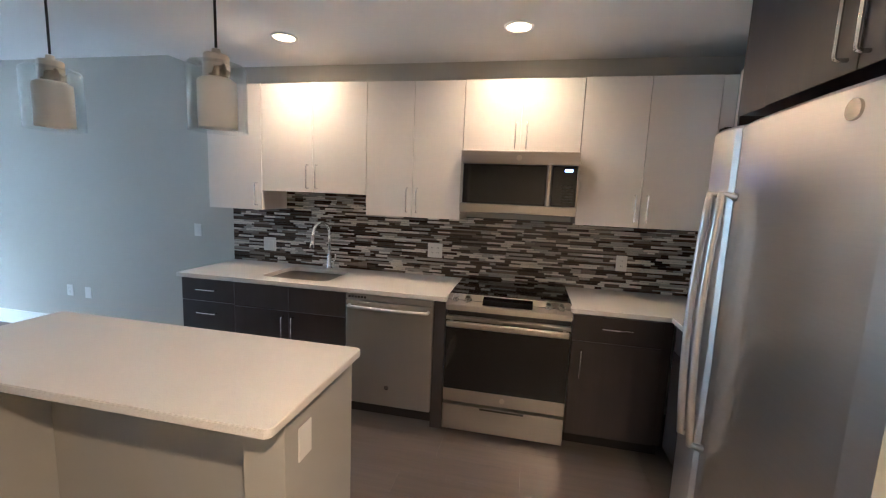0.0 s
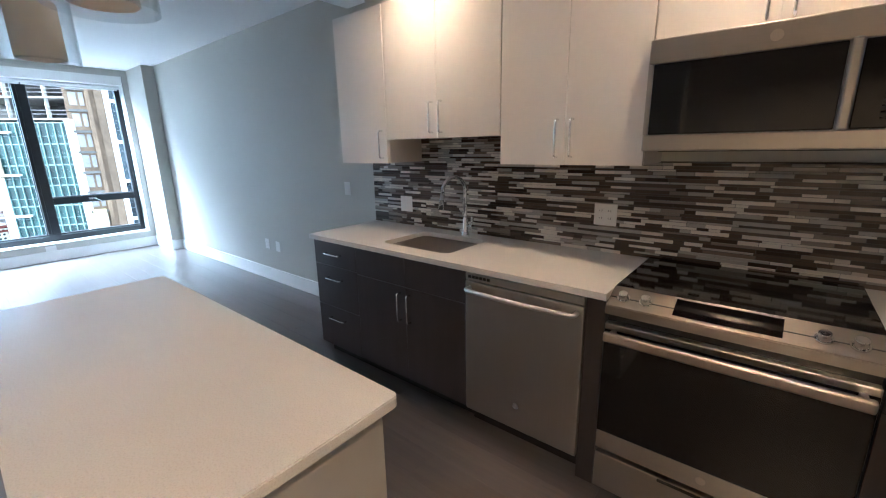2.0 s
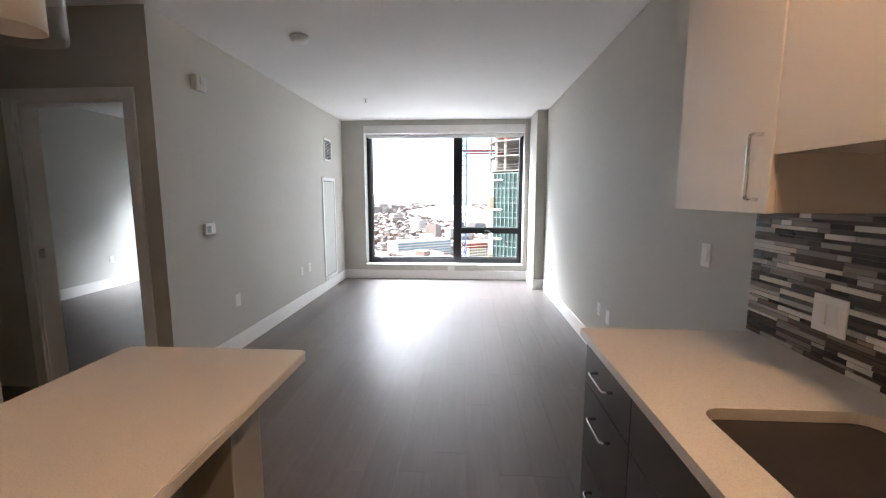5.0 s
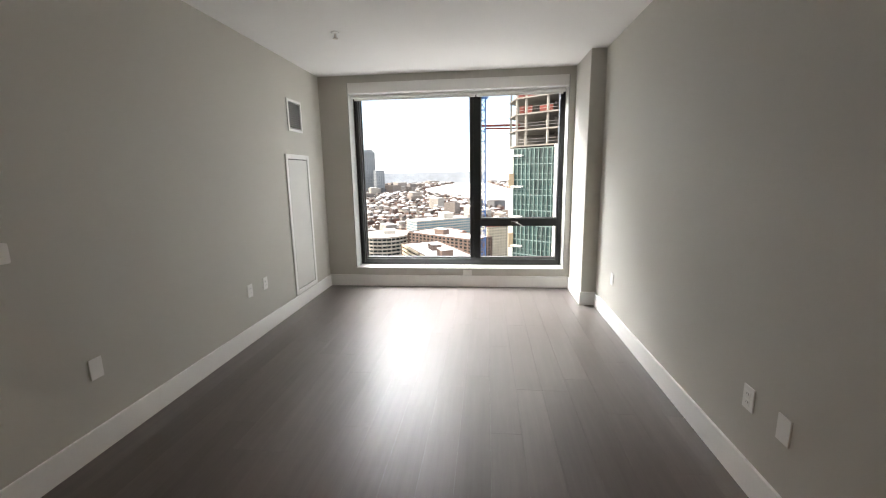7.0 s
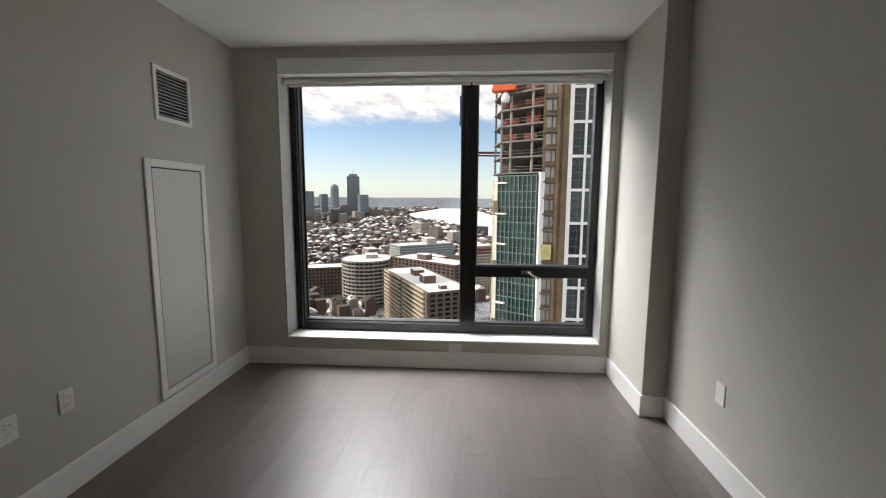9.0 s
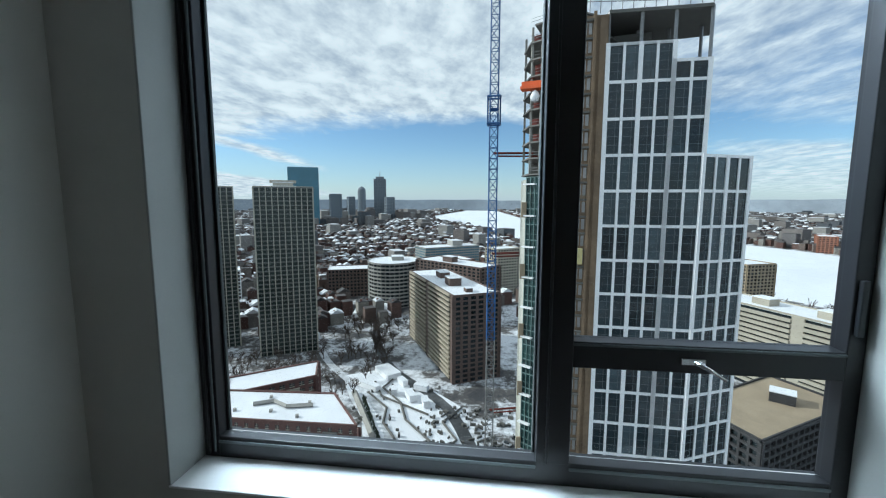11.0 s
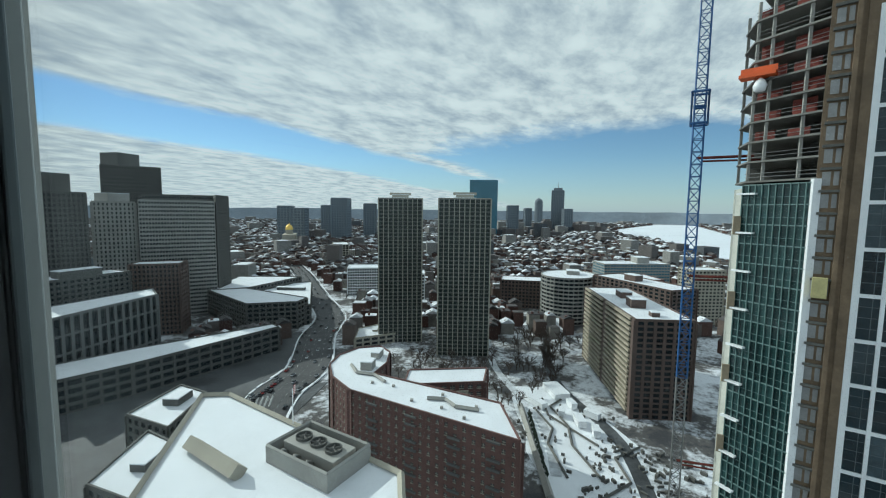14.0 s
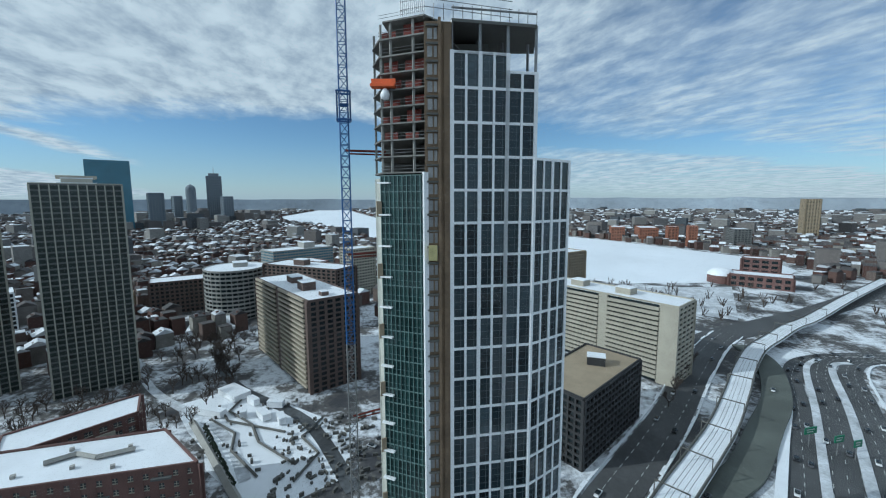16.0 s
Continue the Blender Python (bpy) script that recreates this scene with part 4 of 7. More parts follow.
wall_plate("wall_outlet", (-6.19, YL, 0.47), (0, 1, 0), 0.075, 0.115, "outlet", "white outlet low beside the access panel", "outlet")
wall_plate("wall_outlet", (XW, 1.63, 0.185), (1, 0, 0), 0.115, 0.075, "blank", "white plate under the window sill", "wall plate")
wall_plate("wall_outlet", (-6.9, -3.70, 0.44), (0, 1, 0), 0.075, 0.115, "outlet", "white outlet on the bedroom wall", "outlet")


def thermostat():
    t = thing("thermostat", (-4.07, YL, 1.165), "white thermostat with a small grey screen", "thermostat")
    part("case", box(-4.135, -4.005, YL, YL + 0.028, 1.12, 1.21, 0.006), white_plastic, t)
    part("screen", box(-4.075, -4.02, YL + 0.0275, YL + 0.0295, 1.135, 1.19, 0.001), surface("grey_screen", (0.10, 0.12, 0.10), 0.3, large=10, fine=100), t, "dark grey screen")
    part("button", box(-4.12, -4.095, YL + 0.0275, YL + 0.031, 1.15, 1.18, 0.001), white_plastic, t)
    s = thing("alarm_strobe", (-4.05, YL, 2.31), "white fire alarm strobe on the wall", "alarm")
    part("case", box(-4.11, -3.99, YL, YL + 0.05, 2.25, 2.37, 0.008), white_plastic, s)
    part("lens", box(-4.075, -4.025, YL + 0.05, YL + 0.062, 2.30, 2.355, 0.006), frost, s)
    d = thing("smoke_detector", (-4.18, 0.56, ZC), "white round smoke detector on the ceiling", "smoke detector")
    part("base", lathe([(0.0, 0.0), (0.075, 0.0), (0.075, -0.015), (0.068, -0.022)], (-4.18, 0.56, ZC)), white_plastic, d, smooth=True)
    part("dome", lathe([(0.068, -0.022), (0.06, -0.04), (0.045, -0.05), (0.0, -0.052)], (-4.18, 0.56, ZC)), white_plastic, d, smooth=True)
    k = thing("sprinkler", (-6.29, 0.57, ZC), "small steel fire sprinkler on the ceiling", "sprinkler")
    part("escutcheon", lathe([(0.0, 0.0), (0.035, 0.0), (0.03, -0.008), (0.0, -0.01)], (-6.29, 0.57, ZC)), trim_paint, k, smooth=True)
    part("stem", cyl((-6.29, 0.57, ZC - 0.045), (-6.29, 0.57, ZC - 0.008), 0.008, seg=12), nickel, k)
    part("deflector", cyl((-6.29, 0.57, ZC - 0.05), (-6.29, 0.57, ZC - 0.047), 0.024, seg=16), nickel, k)


thermostat()


def vent_and_panel():
    v = thing("wall_vent", (-7.09, YL, 1.96), "white louvred air grille on the grey wall", "vent")
    x0, x1, z0, z1 = -7.262, -6.922, 1.955, 2.292
    f = 0.028
    part("frame", box(x0, x0 + f, YL, YL + 0.012, z0, z1, 0.002), trim_paint, v)
    part("frame", box(x1 - f, x1, YL, YL + 0.012, z0, z1, 0.002), trim_paint, v)
    part("frame", box(x0 + f, x1 - f, YL, YL + 0.012, z0, z0 + f, 0.002), trim_paint, v)
    part("frame", box(x0 + f, x1 - f, YL, YL + 0.012, z1 - f, z1, 0.002), trim_paint, v)
    part("backing", box(x0 + f, x1 - f, YL, YL + 0.002, z0 + f, z1 - f), vent_dark, v)
    n = 13
    for k in range(n):
        z = z0 + f + (k + 0.5) * (z1 - z0 - 2 * f) / n
        b = bmesh.new()
        bmesh.ops.create_cube(b, size=1, matrix=Matrix.Translation((0.5 * (x0 + x1), YL + 0.006, z)) @ Euler((radians(-40), 0, 0)).to_matrix().to_4x4() @ Matrix.Diagonal((x1 - x0 - 2 * f, 0.010, 0.0015, 1)))
        part("slat", b, trim_paint, v)
    p = thing("access_panel", (-7.08, YL, 0.17), "tall white access panel in a white frame", "access panel")
    x0, x1, z0, z1 = -7.365, -6.794, 0.16, 1.708
    f = 0.05
    for a, b2, c2, d2 in ((x0, x0 + f, z0, z1), (x1 - f, x1, z0, z1), (x0 + f, x1 - f, z0, z0 + f), (x0 + f, x1 - f, z1 - f, z1)):
        part("frame", box(a, b2, YL, YL + 0.014, c2, d2, 0.003), trim_paint, p)
    part("groove", box(x0 + f, x1 - f, YL, YL + 0.002, z0 + f, z1 - f), vent_dark, p)
    part("door", box(x0 + f + 0.008, x1 - f - 0.008, YL + 0.002, YL + 0.010, z0 + f + 0.008, z1 - f - 0.008, 0.002), surface("white_enamel_door", (0.62, 0.62, 0.59), 0.3, large=1.5, fine=100, var=0.02, relief=0.02), p, "white enamelled door")


vent_and_panel()


# ---- mosaic backsplash and floor planks ----
def backsplash():
    x0, x1, z0 = -2.44, 1.62, CT
    holder = tagged(new("backsplash"), "brown, grey and cream linear mosaic backsplash", "backsplash")
    holder.location = (-0.4, YK, 1.15)
    part("grout", box(x0, x1, YK - 0.005, YK, z0, 1.40), grout, holder, "dark grout bed")
    part("grout", box(-1.92, -1.06, YK - 0.005, YK, 1.40, 1.56), grout, holder)
    rng = random.Random(4)
    cache, rest, count = {}, bmesh.new(), 0
    z = z0 + 0.002
    row = 0
    while z < 1.55:
        h = (0.016, 0.008, 0.0155, 0.0115)[row % 4]
        row += 1
        lo, hi = (x0, x1) if z + h < 1.40 else (-1.915, -1.065)
        x = lo + 0.001
        while x < hi - 0.02:
            L = min(rng.choice((0.045, 0.075, 0.1, 0.15, 0.2)), hi - 0.001 - x)
            if L < 0.012:
                break
            dep = 0.0088 + 0.0014 * rng.random()
            if -0.9 < x < 0.35 and count < 300:
                key = (round(L, 3), h, round(dep, 4))
                if key not in cache:
                    b = box(-L / 2, L / 2, -dep, 0.0, -h / 2, h / 2)
                    cache[key] = mesh_from(b, "tile", tile_mat)
                ob = new("tile", cache[key])
                ob.parent = holder
                ob.location = Vector((x + L / 2, YK - 0.003, z + h / 2)) - holder.location
                count += 1
            else:
                box(x, x + L, YK - 0.003 - dep, YK - 0.003, z, z + h, bm=rest)
            x += L + 0.0022
        z += h + 0.0022
    part("tiles_far", rest, tile_mat_joined, holder, kind="stuff")


backsplash()


def planks():
    fl = tagged(new("floor"), "dark grey-brown wood-look plank floor", kind="structure")
    rng = random.Random(9)
    W, L = 0.178, 1.22
    cache = {}

    def lay(x0, x1, y0, y1):
        y = y0
        r = 0
        while y < y1 - 0.01:
            w = min(W, y1 - y)
            x = x0 - rng.choice((0.0, 0.3, 0.55, 0.8, 1.05))
            while x < x1:
                a, b = max(x, x0), min(x + L, x1)
                if b - a > 0.03:
                    key = (round(b - a, 2), round(w, 3))
                    if key not in cache:
                        q = bmesh.new()
                        hx, hy = (b - a) / 2 - 0.0001, w / 2 - 0.0001
                        e = 0.0003
                        lo = [q.verts.new((sx * hx, sy * hy, -0.002)) for sx, sy in ((-1, -1), (1, -1), (1, 1), (-1, 1))]
                        hi = [q.verts.new((sx * (hx - e), sy * (hy - e), 0.0)) for sx, sy in ((-1, -1), (1, -1), (1, 1), (-1, 1))]
                        q.faces.new(hi)
                        for i in range(4):
                            q.faces.new((lo[i], lo[(i + 1) % 4], hi[(i + 1) % 4], hi[i]))
                        cache[key] = mesh_from(q, "plank", plank_mat)
                    ob = new("plank", cache[key])
                    ob.parent = fl
                    ob.location = ((a + b) / 2, y + w / 2, 0)
                x += L
            y += W
            r += 1

    lay(-7.83, 1.62, YL, YR)
    lay(-7.83, -3.575, -3.70, YL - T)
    lay(-3.575, 1.62, -2.06, YL)


planks()


# ---- the city outside ----
GZ = -104.0


class Boxes:
    """Collects many slanted boxes into one mesh."""

    def __init__(self):
        self.v, self.f = [], []

    def add(self, o, u, v, w):
        o, u, v, w = Vector(o), Vector(u), Vector(v), Vector(w)
        n = len(self.v)
        self.v += [tuple(p) for p in (o, o + u, o + u + v, o + v, o + w, o + u + w, o + u + v + w, o + v + w)]
        q = ((0, 3, 2, 1), (4, 5, 6, 7), (0, 1, 5, 4), (1, 2, 6, 5), (2, 3, 7, 6), (3, 0, 4, 7))
        if u.cross(v).dot(w) < 0:
            q = tuple(tuple(reversed(k)) for k in q)
        self.f += [tuple(n + i for i in k) for k in q]

    def upright(self, cx, cy, sx, sy, ang, z0, z1):
        c, s = math.cos(ang), math.sin(ang)
        u, v = Vector((c, s, 0)) * sx, Vector((-s, c, 0)) * sy
        self.add(Vector((cx, cy, z0)) - u / 2 - v / 2, u, v, (0, 0, z1 - z0))

    def gable(self, cx, cy, sx, sy, ang, z0, z1):
        c, s = math.cos(ang), math.sin(ang)
        u, v = Vector((c, s, 0)) * sx / 2, Vector((-s, c, 0)) * sy / 2
        p = Vector((cx, cy, z0))
        t = Vector((cx, cy, z1))
        n = len(self.v)
        self.v += [tuple(k) for k in (p - u - v, p + u - v, p + u + v, p - u + v, t - u, t + u)]
        self.f += [(n, n + 1, n + 5, n + 4), (n + 2, n + 3, n + 4, n + 5), (n + 1, n + 2, n + 5), (n + 3, n, n + 4), (n + 3, n + 2, n + 1, n)]

    def beam(self, p, q, t):
        p, q = Vector(p), Vector(q)
        d = q - p
        a = d.orthogonal().normalized() * t
        b = d.cross(a).normalized() * t
        self.add(p - a / 2 - b / 2, a, b, d)

    def mesh(self, name, material, parent=None, label="", kind=""):
        o = origin(parent) if parent is not None else Vector((0, 0, 0))
        me = bpy.data.meshes.new(name)
        me.from_pydata([(x - o.x, y - o.y, z - o.z) for x, y, z in self.v], [], self.f)
        me.materials.append(material)
        ob = new(name, me)
        if parent is not None:
            ob.parent = parent
        return tagged(ob, label, kind=kind)


def city_ground():
    m, nt, p = nodes_of("snowy_city_ground")
    vec = nt.nodes.new("ShaderNodeTexCoord").outputs["Object"]
    a = noise_at(nt, 0.03, (1, 1, 1), 6, 0.65, vec)
    b = noise_at(nt, 0.3, (1, 1, 1), 5, 0.7, vec)
    mixf = math_node(nt, "ADD", math_node(nt, "MULTIPLY", a, 0.7), math_node(nt, "MULTIPLY", b, 0.3))
    c = ramp(nt, mixf, [(0.40, (0.045, 0.045, 0.05)), (0.475, (0.10, 0.095, 0.09)), (0.515, (0.42, 0.43, 0.45)), (0.57, (0.72, 0.74, 0.77))])
    nt.links.new(c, p.inputs["Base Color"])
    p.inputs["Roughness"].default_value = 0.85
    return m


snow = surface("roof_snow", (0.78, 0.80, 0.83), 0.7, large=0.08, fine=0.8, var=0.07, relief=0.25, dist=0.15)
snow_dirty = surface("trodden_snow", (0.62, 0.64, 0.67), 0.8, large=0.12, fine=0.9, var=0.34, relief=0.3, dist=0.15)
road_mat = surface("wet_salted_road", (0.075, 0.076, 0.078), 0.8, large=0.06, fine=0.5, var=0.28, relief=0.1, dist=0.05)
ramp_mat = surface("grey_green_ramp_deck", (0.105, 0.115, 0.10), 0.8, large=0.06, fine=0.5, var=0.25, relief=0.1, dist=0.05)
lane_paint = surface("lane_paint", (0.55, 0.55, 0.53), 0.6, large=0.5, fine=3, var=0.15, relief=0)
pier_stone = surface("weathered_precast", (0.42, 0.40, 0.33), 0.8, large=0.1, fine=1.5, var=0.12, relief=0.1, dist=0.02)
slate_panel = surface("slate_balcony_panel", (0.105, 0.112, 0.104), 0.6, large=0.1, fine=1.5, var=0.2, relief=0.05)
charcoal = surface("charcoal_brick", (0.040, 0.040, 0.042), 0.8, large=0.1, fine=2, var=0.2, relief=0.1, dist=0.02)
# paled towards blue-grey so the far towers carry distance haze in their colour
skyline_haze_blue = surface("hazy_blue_grey_skyline_cladding", (0.18, 0.21, 0.24), 0.5, large=0.01, fine=0.1, var=0.15, relief=0)
salted = surface("salted_paving", (0.085, 0.09, 0.095), 0.7, large=0.05, fine=0.4, var=0.45, relief=0.1, dist=0.05)
# window glass lightened to match, with the haze in its colour
skyline_haze_glass = surface("hazy_skyline_window_glass", (0.12, 0.145, 0.17), 0.2, large=0.02, fine=0.2, var=0.2, relief=0)
river_ice = surface("snowy_river_ice", (0.80, 0.83, 0.87), 0.7, large=0.006, fine=0.05, var=0.06, relief=0)
concrete = surface("pale_concrete", (0.36, 0.35, 0.32), 0.85, large=0.15, fine=2, var=0.14, relief=0.1, dist=0.02)
# darkened past real concrete to carry the government quarter's backlit shade
dark_concrete = surface("brown_grey_shaded_concrete", (0.12, 0.118, 0.108), 0.85, large=0.06, fine=1, var=0.16, relief=0.1, dist=0.02)
beige_precast = surface("beige_precast", (0.40, 0.37, 0.30), 0.8, large=0.1, fine=1.5, var=0.12, relief=0.1, dist=0.02)
tan_brick = surface("tan_brick", (0.33, 0.265, 0.18), 0.85, large=0.12, fine=2.5, var=0.14, relief=0.1, dist=0.02)
house_glass = surface("pale_house_windows", (0.085, 0.095, 0.10), 0.15, large=0.4, fine=1.0, var=0.4, relief=0.0)
red_brick = surface("red_brown_brick", (0.165, 0.092, 0.080), 0.85, large=0.12, fine=3, var=0.2, relief=0.12, dist=0.02)
brown_brick = surface("dark_brown_brick", (0.125, 0.088, 0.074), 0.85, large=0.12, fine=3, var=0.18, relief=0.12, dist=0.02)
orange_brick = surface("orange_brick", (0.30, 0.13, 0.08), 0.85, large=0.12, fine=3, var=0.18, relief=0.1, dist=0.02)
# stone colour lowered for the same backlit shade
grey_stone = surface("grey_shaded_stone_cladding", (0.15, 0.15, 0.145), 0.8, large=0.1, fine=2, var=0.14, relief=0.1, dist=0.02)
dark_glass = surface("dark_facade_glass", (0.018, 0.026, 0.030), 0.12, large=0.25, fine=0.6, var=0.35, relief=0.0, rvar=0.08)
green_dark = surface("dark_green_balcony_glass", (0.022, 0.034, 0.031), 0.2, large=0.3, fine=0.7, var=0.4, relief=0.0)
tan_parapet = surface("tan_precast_parapet", (0.37, 0.325, 0.25), 0.8, large=0.12, fine=2.0, var=0.12, relief=0.1, dist=0.02)
blue_glass = surface("blue_facade_glass", (0.08, 0.20, 0.27), 0.1, large=0.03, fine=0.2, var=0.12, relief=0.0)
white_panel = surface("white_aluminium_panel", (0.84, 0.85, 0.86), 0.45, large=0.2, fine=1.5, var=0.06, relief=0.03)
plywood = surface("brown_plywood", (0.19, 0.135, 0.085), 0.8, large=0.3, fine=2, var=0.25, relief=0.1, dist=0.02)
steel_beam = surface("galvanised_steel", (0.30, 0.30, 0.30), 0.5, 0.6, large=0.5, fine=3, var=0.15)
red_net = surface("red_orange_safety_net", (0.17, 0.035, 0.025), 0.85, large=0.4, fine=3, var=0.35, relief=0.1)
bar_dark = surface("dark_glazing_bar", (0.10, 0.12, 0.13), 0.5, large=0.5, fine=3, var=0.1)
pale_board = surface("pale_grey_board", (0.50, 0.50, 0.44), 0.7, large=0.3, fine=2, var=0.12, relief=0.05)
mint_bar = surface("mint_grey_glazing_bar", (0.15, 0.23, 0.22), 0.5, large=0.5, fine=3, var=0.1)
slab_grey = surface("raw_slab_concrete", (0.20, 0.195, 0.18), 0.85, large=0.15, fine=2, var=0.2, relief=0.1, dist=0.02)
crane_blue = surface("blue_crane_paint", (0.03, 0.11, 0.30), 0.5, large=0.3, fine=2, var=0.15)
gold = surface("gold_leaf", (0.85, 0.58, 0.16), 0.3, 0.9, large=1, fine=3, var=0.08)
yellow_paint = surface("yellow_hoist_paint", (0.48, 0.43, 0.20), 0.6, large=0.6, fine=3, var=0.15)
bark = surface("winter_bark", (0.075, 0.058, 0.048), 0.9, large=1, fine=6, var=0.25, relief=0.2, dist=0.02)
evergreen = surface("evergreen_needles", (0.03, 0.045, 0.028), 0.85, large=1, fine=5, var=0.3, relief=0.2, dist=0.05)
sign_green = surface("green_road_sign", (0.02, 0.20, 0.10), 0.5, large=1, fine=4, var=0.08)
# distance haze is put into the hills' pale blue base colour
hill_haze_blue = surface("hazy_distant_wooded_hills", (0.30, 0.34, 0.385), 0.95, large=0.002, fine=0.02, var=0.2, relief=0)


def pane_material(name, stops):
    m, nt, p = nodes_of(name)
    r = nt.nodes.new("ShaderNodeObjectInfo").outputs["Random"]
    c = ramp(nt, r, stops)
    v = noise_at(nt, 0.7)
    nt.links.new(mix_col(nt, 1.0, c, ramp(nt, v, [(0.3, (0.7, 0.7, 0.7)), (0.7, (1.2, 1.2, 1.2))]), "MULTIPLY"), p.inputs["Base Color"])
    p.inputs["Roughness"].default_value = 0.08
    return m


tower_pane = pane_material("tower_window_glass", [(0.0, (0.006, 0.013, 0.018)), (0.6, (0.018, 0.032, 0.040)), (1.0, (0.06, 0.085, 0.10))])
green_pane = pane_material("green_curtain_glass", [(0.0, (0.010, 0.028, 0.029)), (1.0, (0.035, 0.080, 0.078))])


def varied(name, stops, rough=0.85):
    """One colour for each separate piece of a joined mesh."""
    m, nt, p = nodes_of(name)
    r = nt.nodes.new("ShaderNodeNewGeometry").outputs["Random Per Island"]
    c = ramp(nt, r, stops)
    v = noise_at(nt, 0.25)
    nt.links.new(mix_col(nt, 1.0, c, ramp(nt, v, [(0.3, (0.75, 0.75, 0.75)), (0.7, (1.1, 1.1, 1.1))]), "MULTIPLY"), p.inputs["Base Color"])
    p.inputs["Roughness"].default_value = rough
    return m


house_walls = varied("row_house_walls", [(0.0, (0.055, 0.032, 0.028)), (0.35, (0.11, 0.058, 0.046)), (0.6, (0.13, 0.10, 0.085)), (0.8, (0.17, 0.16, 0.15)), (1.0, (0.33, 0.31, 0.27))])
house_roofs = varied("row_house_roofs", [(0.0, (0.045, 0.043, 0.045)), (0.60, (0.10, 0.09, 0.088)), (0.68, (0.55, 0.57, 0.60)), (1.0, (0.80, 0.82, 0.85))])
far_walls = varied("far_building_walls", [(0.0, (0.07, 0.085, 0.10)), (0.4, (0.16, 0.14, 0.13)), (0.7, (0.21, 0.20, 0.19)), (1.0, (0.30, 0.29, 0.27))])

# ground to the horizon
structure("ground", box(-4950, 3000, -4950, 4950, GZ - 2, GZ), city_ground(), "snowy city ground reaching the horizon")
b = prism([(-415, 520), (-455, 330), (-690, 190), (-1250, 30), (-1700, -90), (-2150, -300), (-2900, -420), (-4500, -300), (-4500, 0), (-2500, 160), (-1500, 470), (-960, 650), (-575, 712), (-470, 640)], GZ, GZ + 0.4)
structure("water", b, river_ice, "wide frozen river under white snow")
hb = bmesh.new()
hrow = []
for k in range(121):
    a = radians(10 + 1.5 * k)
    hgt = 14 + 20 * noise.noise((k * 0.11, 3, 0)) + 9 * noise.noise((k * 0.5, 9, 0))
    hrow.append((hb.verts.new((-math.sin(a) * 4700, math.cos(a) * 4700, GZ - 5)), hb.verts.new((-math.sin(a) * 4780, math.cos(a) * 4780, max(2, hgt)))))
for (p0, p1), (q0, q1) in zip(hrow, hrow[1:]):
    hb.faces.new((p0, q0, q1, p1))
structure("backdrop_hills", hb, hill_haze_blue, "low hills on the horizon, distance haze in their blue colour")


def ribbon(name, pts, width, z, material, label, thick=0.3):
    b = bmesh.new()
    P2 = [Vector((x, y)) for x, y in pts]
    fine = []
    for i in range(len(P2) - 1):
        p0, p1, p2, p3 = P2[max(i - 1, 0)], P2[i], P2[i + 1], P2[min(i + 2, len(P2) - 1)]
        for k in range(6):
            u = k / 6
            fine.append(0.5 * ((2 * p1) + (p2 - p0) * u + (2 * p0 - 5 * p1 + 4 * p2 - p3) * u * u + (3 * p1 - p0 - 3 * p2 + p3) * u ** 3))
    fine.append(P2[-1])
    rows = []
    for i, p in enumerate(fine):
        d = (fine[min(i + 1, len(fine) - 1)] - fine[max(i - 1, 0)]).normalized()
        n = Vector((-d.y, d.x)) * width / 2
        rows.append([b.verts.new((q.x, q.y, zz)) for q in (p + n, p - n) for zz in (z, z - thick)])
    for r, s in zip(rows, rows[1:]):
        b.faces.new((r[0], s[0], s[2], r[2]))
        b.faces.new((r[1], s[1], s[0], r[0]))
        b.faces.new((r[2], s[2], s[3], r[3]))
    bmesh.ops.recalc_face_normals(b, faces=b.faces)
    ob = single(name, b, material, label, kind="structure")
    return ob, fine


AVENUE = [(-118, -172), (-150, -197), (-190, -215), (-240, -262), (-292, -302), (-345, -380), (-400, -458), (-460, -545), (-520, -640)]
_, avenue_line = ribbon("road_avenue", AVENUE, 26, GZ + 0.35, road_mat, "wide salted city avenue with traffic")
_, lane_line = ribbon("road_lane", [(-115, 75), (-127, 91), (-147, 121), (-172, 157), (-202, 196), (-239, 248), (-262, 288)], 17, GZ + 0.3, road_mat, "dark wet side road beside the viaduct")
_, hw_line = ribbon("road_highway", [(-96, 152), (-109.5, 172), (-154, 234), (-188, 276), (-206, 312), (-200, 350)], 12, GZ + 0.35, road_mat, "dark highway with several lanes")
_, hw_east = ribbon("road_highway", [(-96, 178), (-121, 213.5), (-155, 257), (-187, 298), (-196, 330), (-170, 362)], 11, GZ + 0.3, road_mat, "dark highway with several lanes")
_, hw_west = ribbon("road_highway", [(-97, 138), (-110.6, 156.7), (-136, 190), (-163, 224), (-190, 256), (-207, 288), (-206, 323), (-190, 342), (-150, 356)], 10, GZ + 0.33, road_mat, "curving highway lanes")
_, ramp_line = ribbon("road_ramp", [(-108, 108), (-118, 128), (-126, 149), (-148, 185), (-166, 214), (-191, 243), (-212, 261), (-236, 272)], 13, GZ + 2.2, ramp_mat, "curving grey-green highway ramp", 1.4)
_, via_line = ribbon("road_viaduct", [(-100, 82), (-115, 106), (-131, 133.5), (-148, 161.5), (-172, 195.6), (-195, 227), (-219, 264), (-234, 297), (-252, 338), (-265, 377), (-314, 496), (-373, 648)], 11, GZ + 6, snow, "snow-covered curving rail viaduct", 1.2)
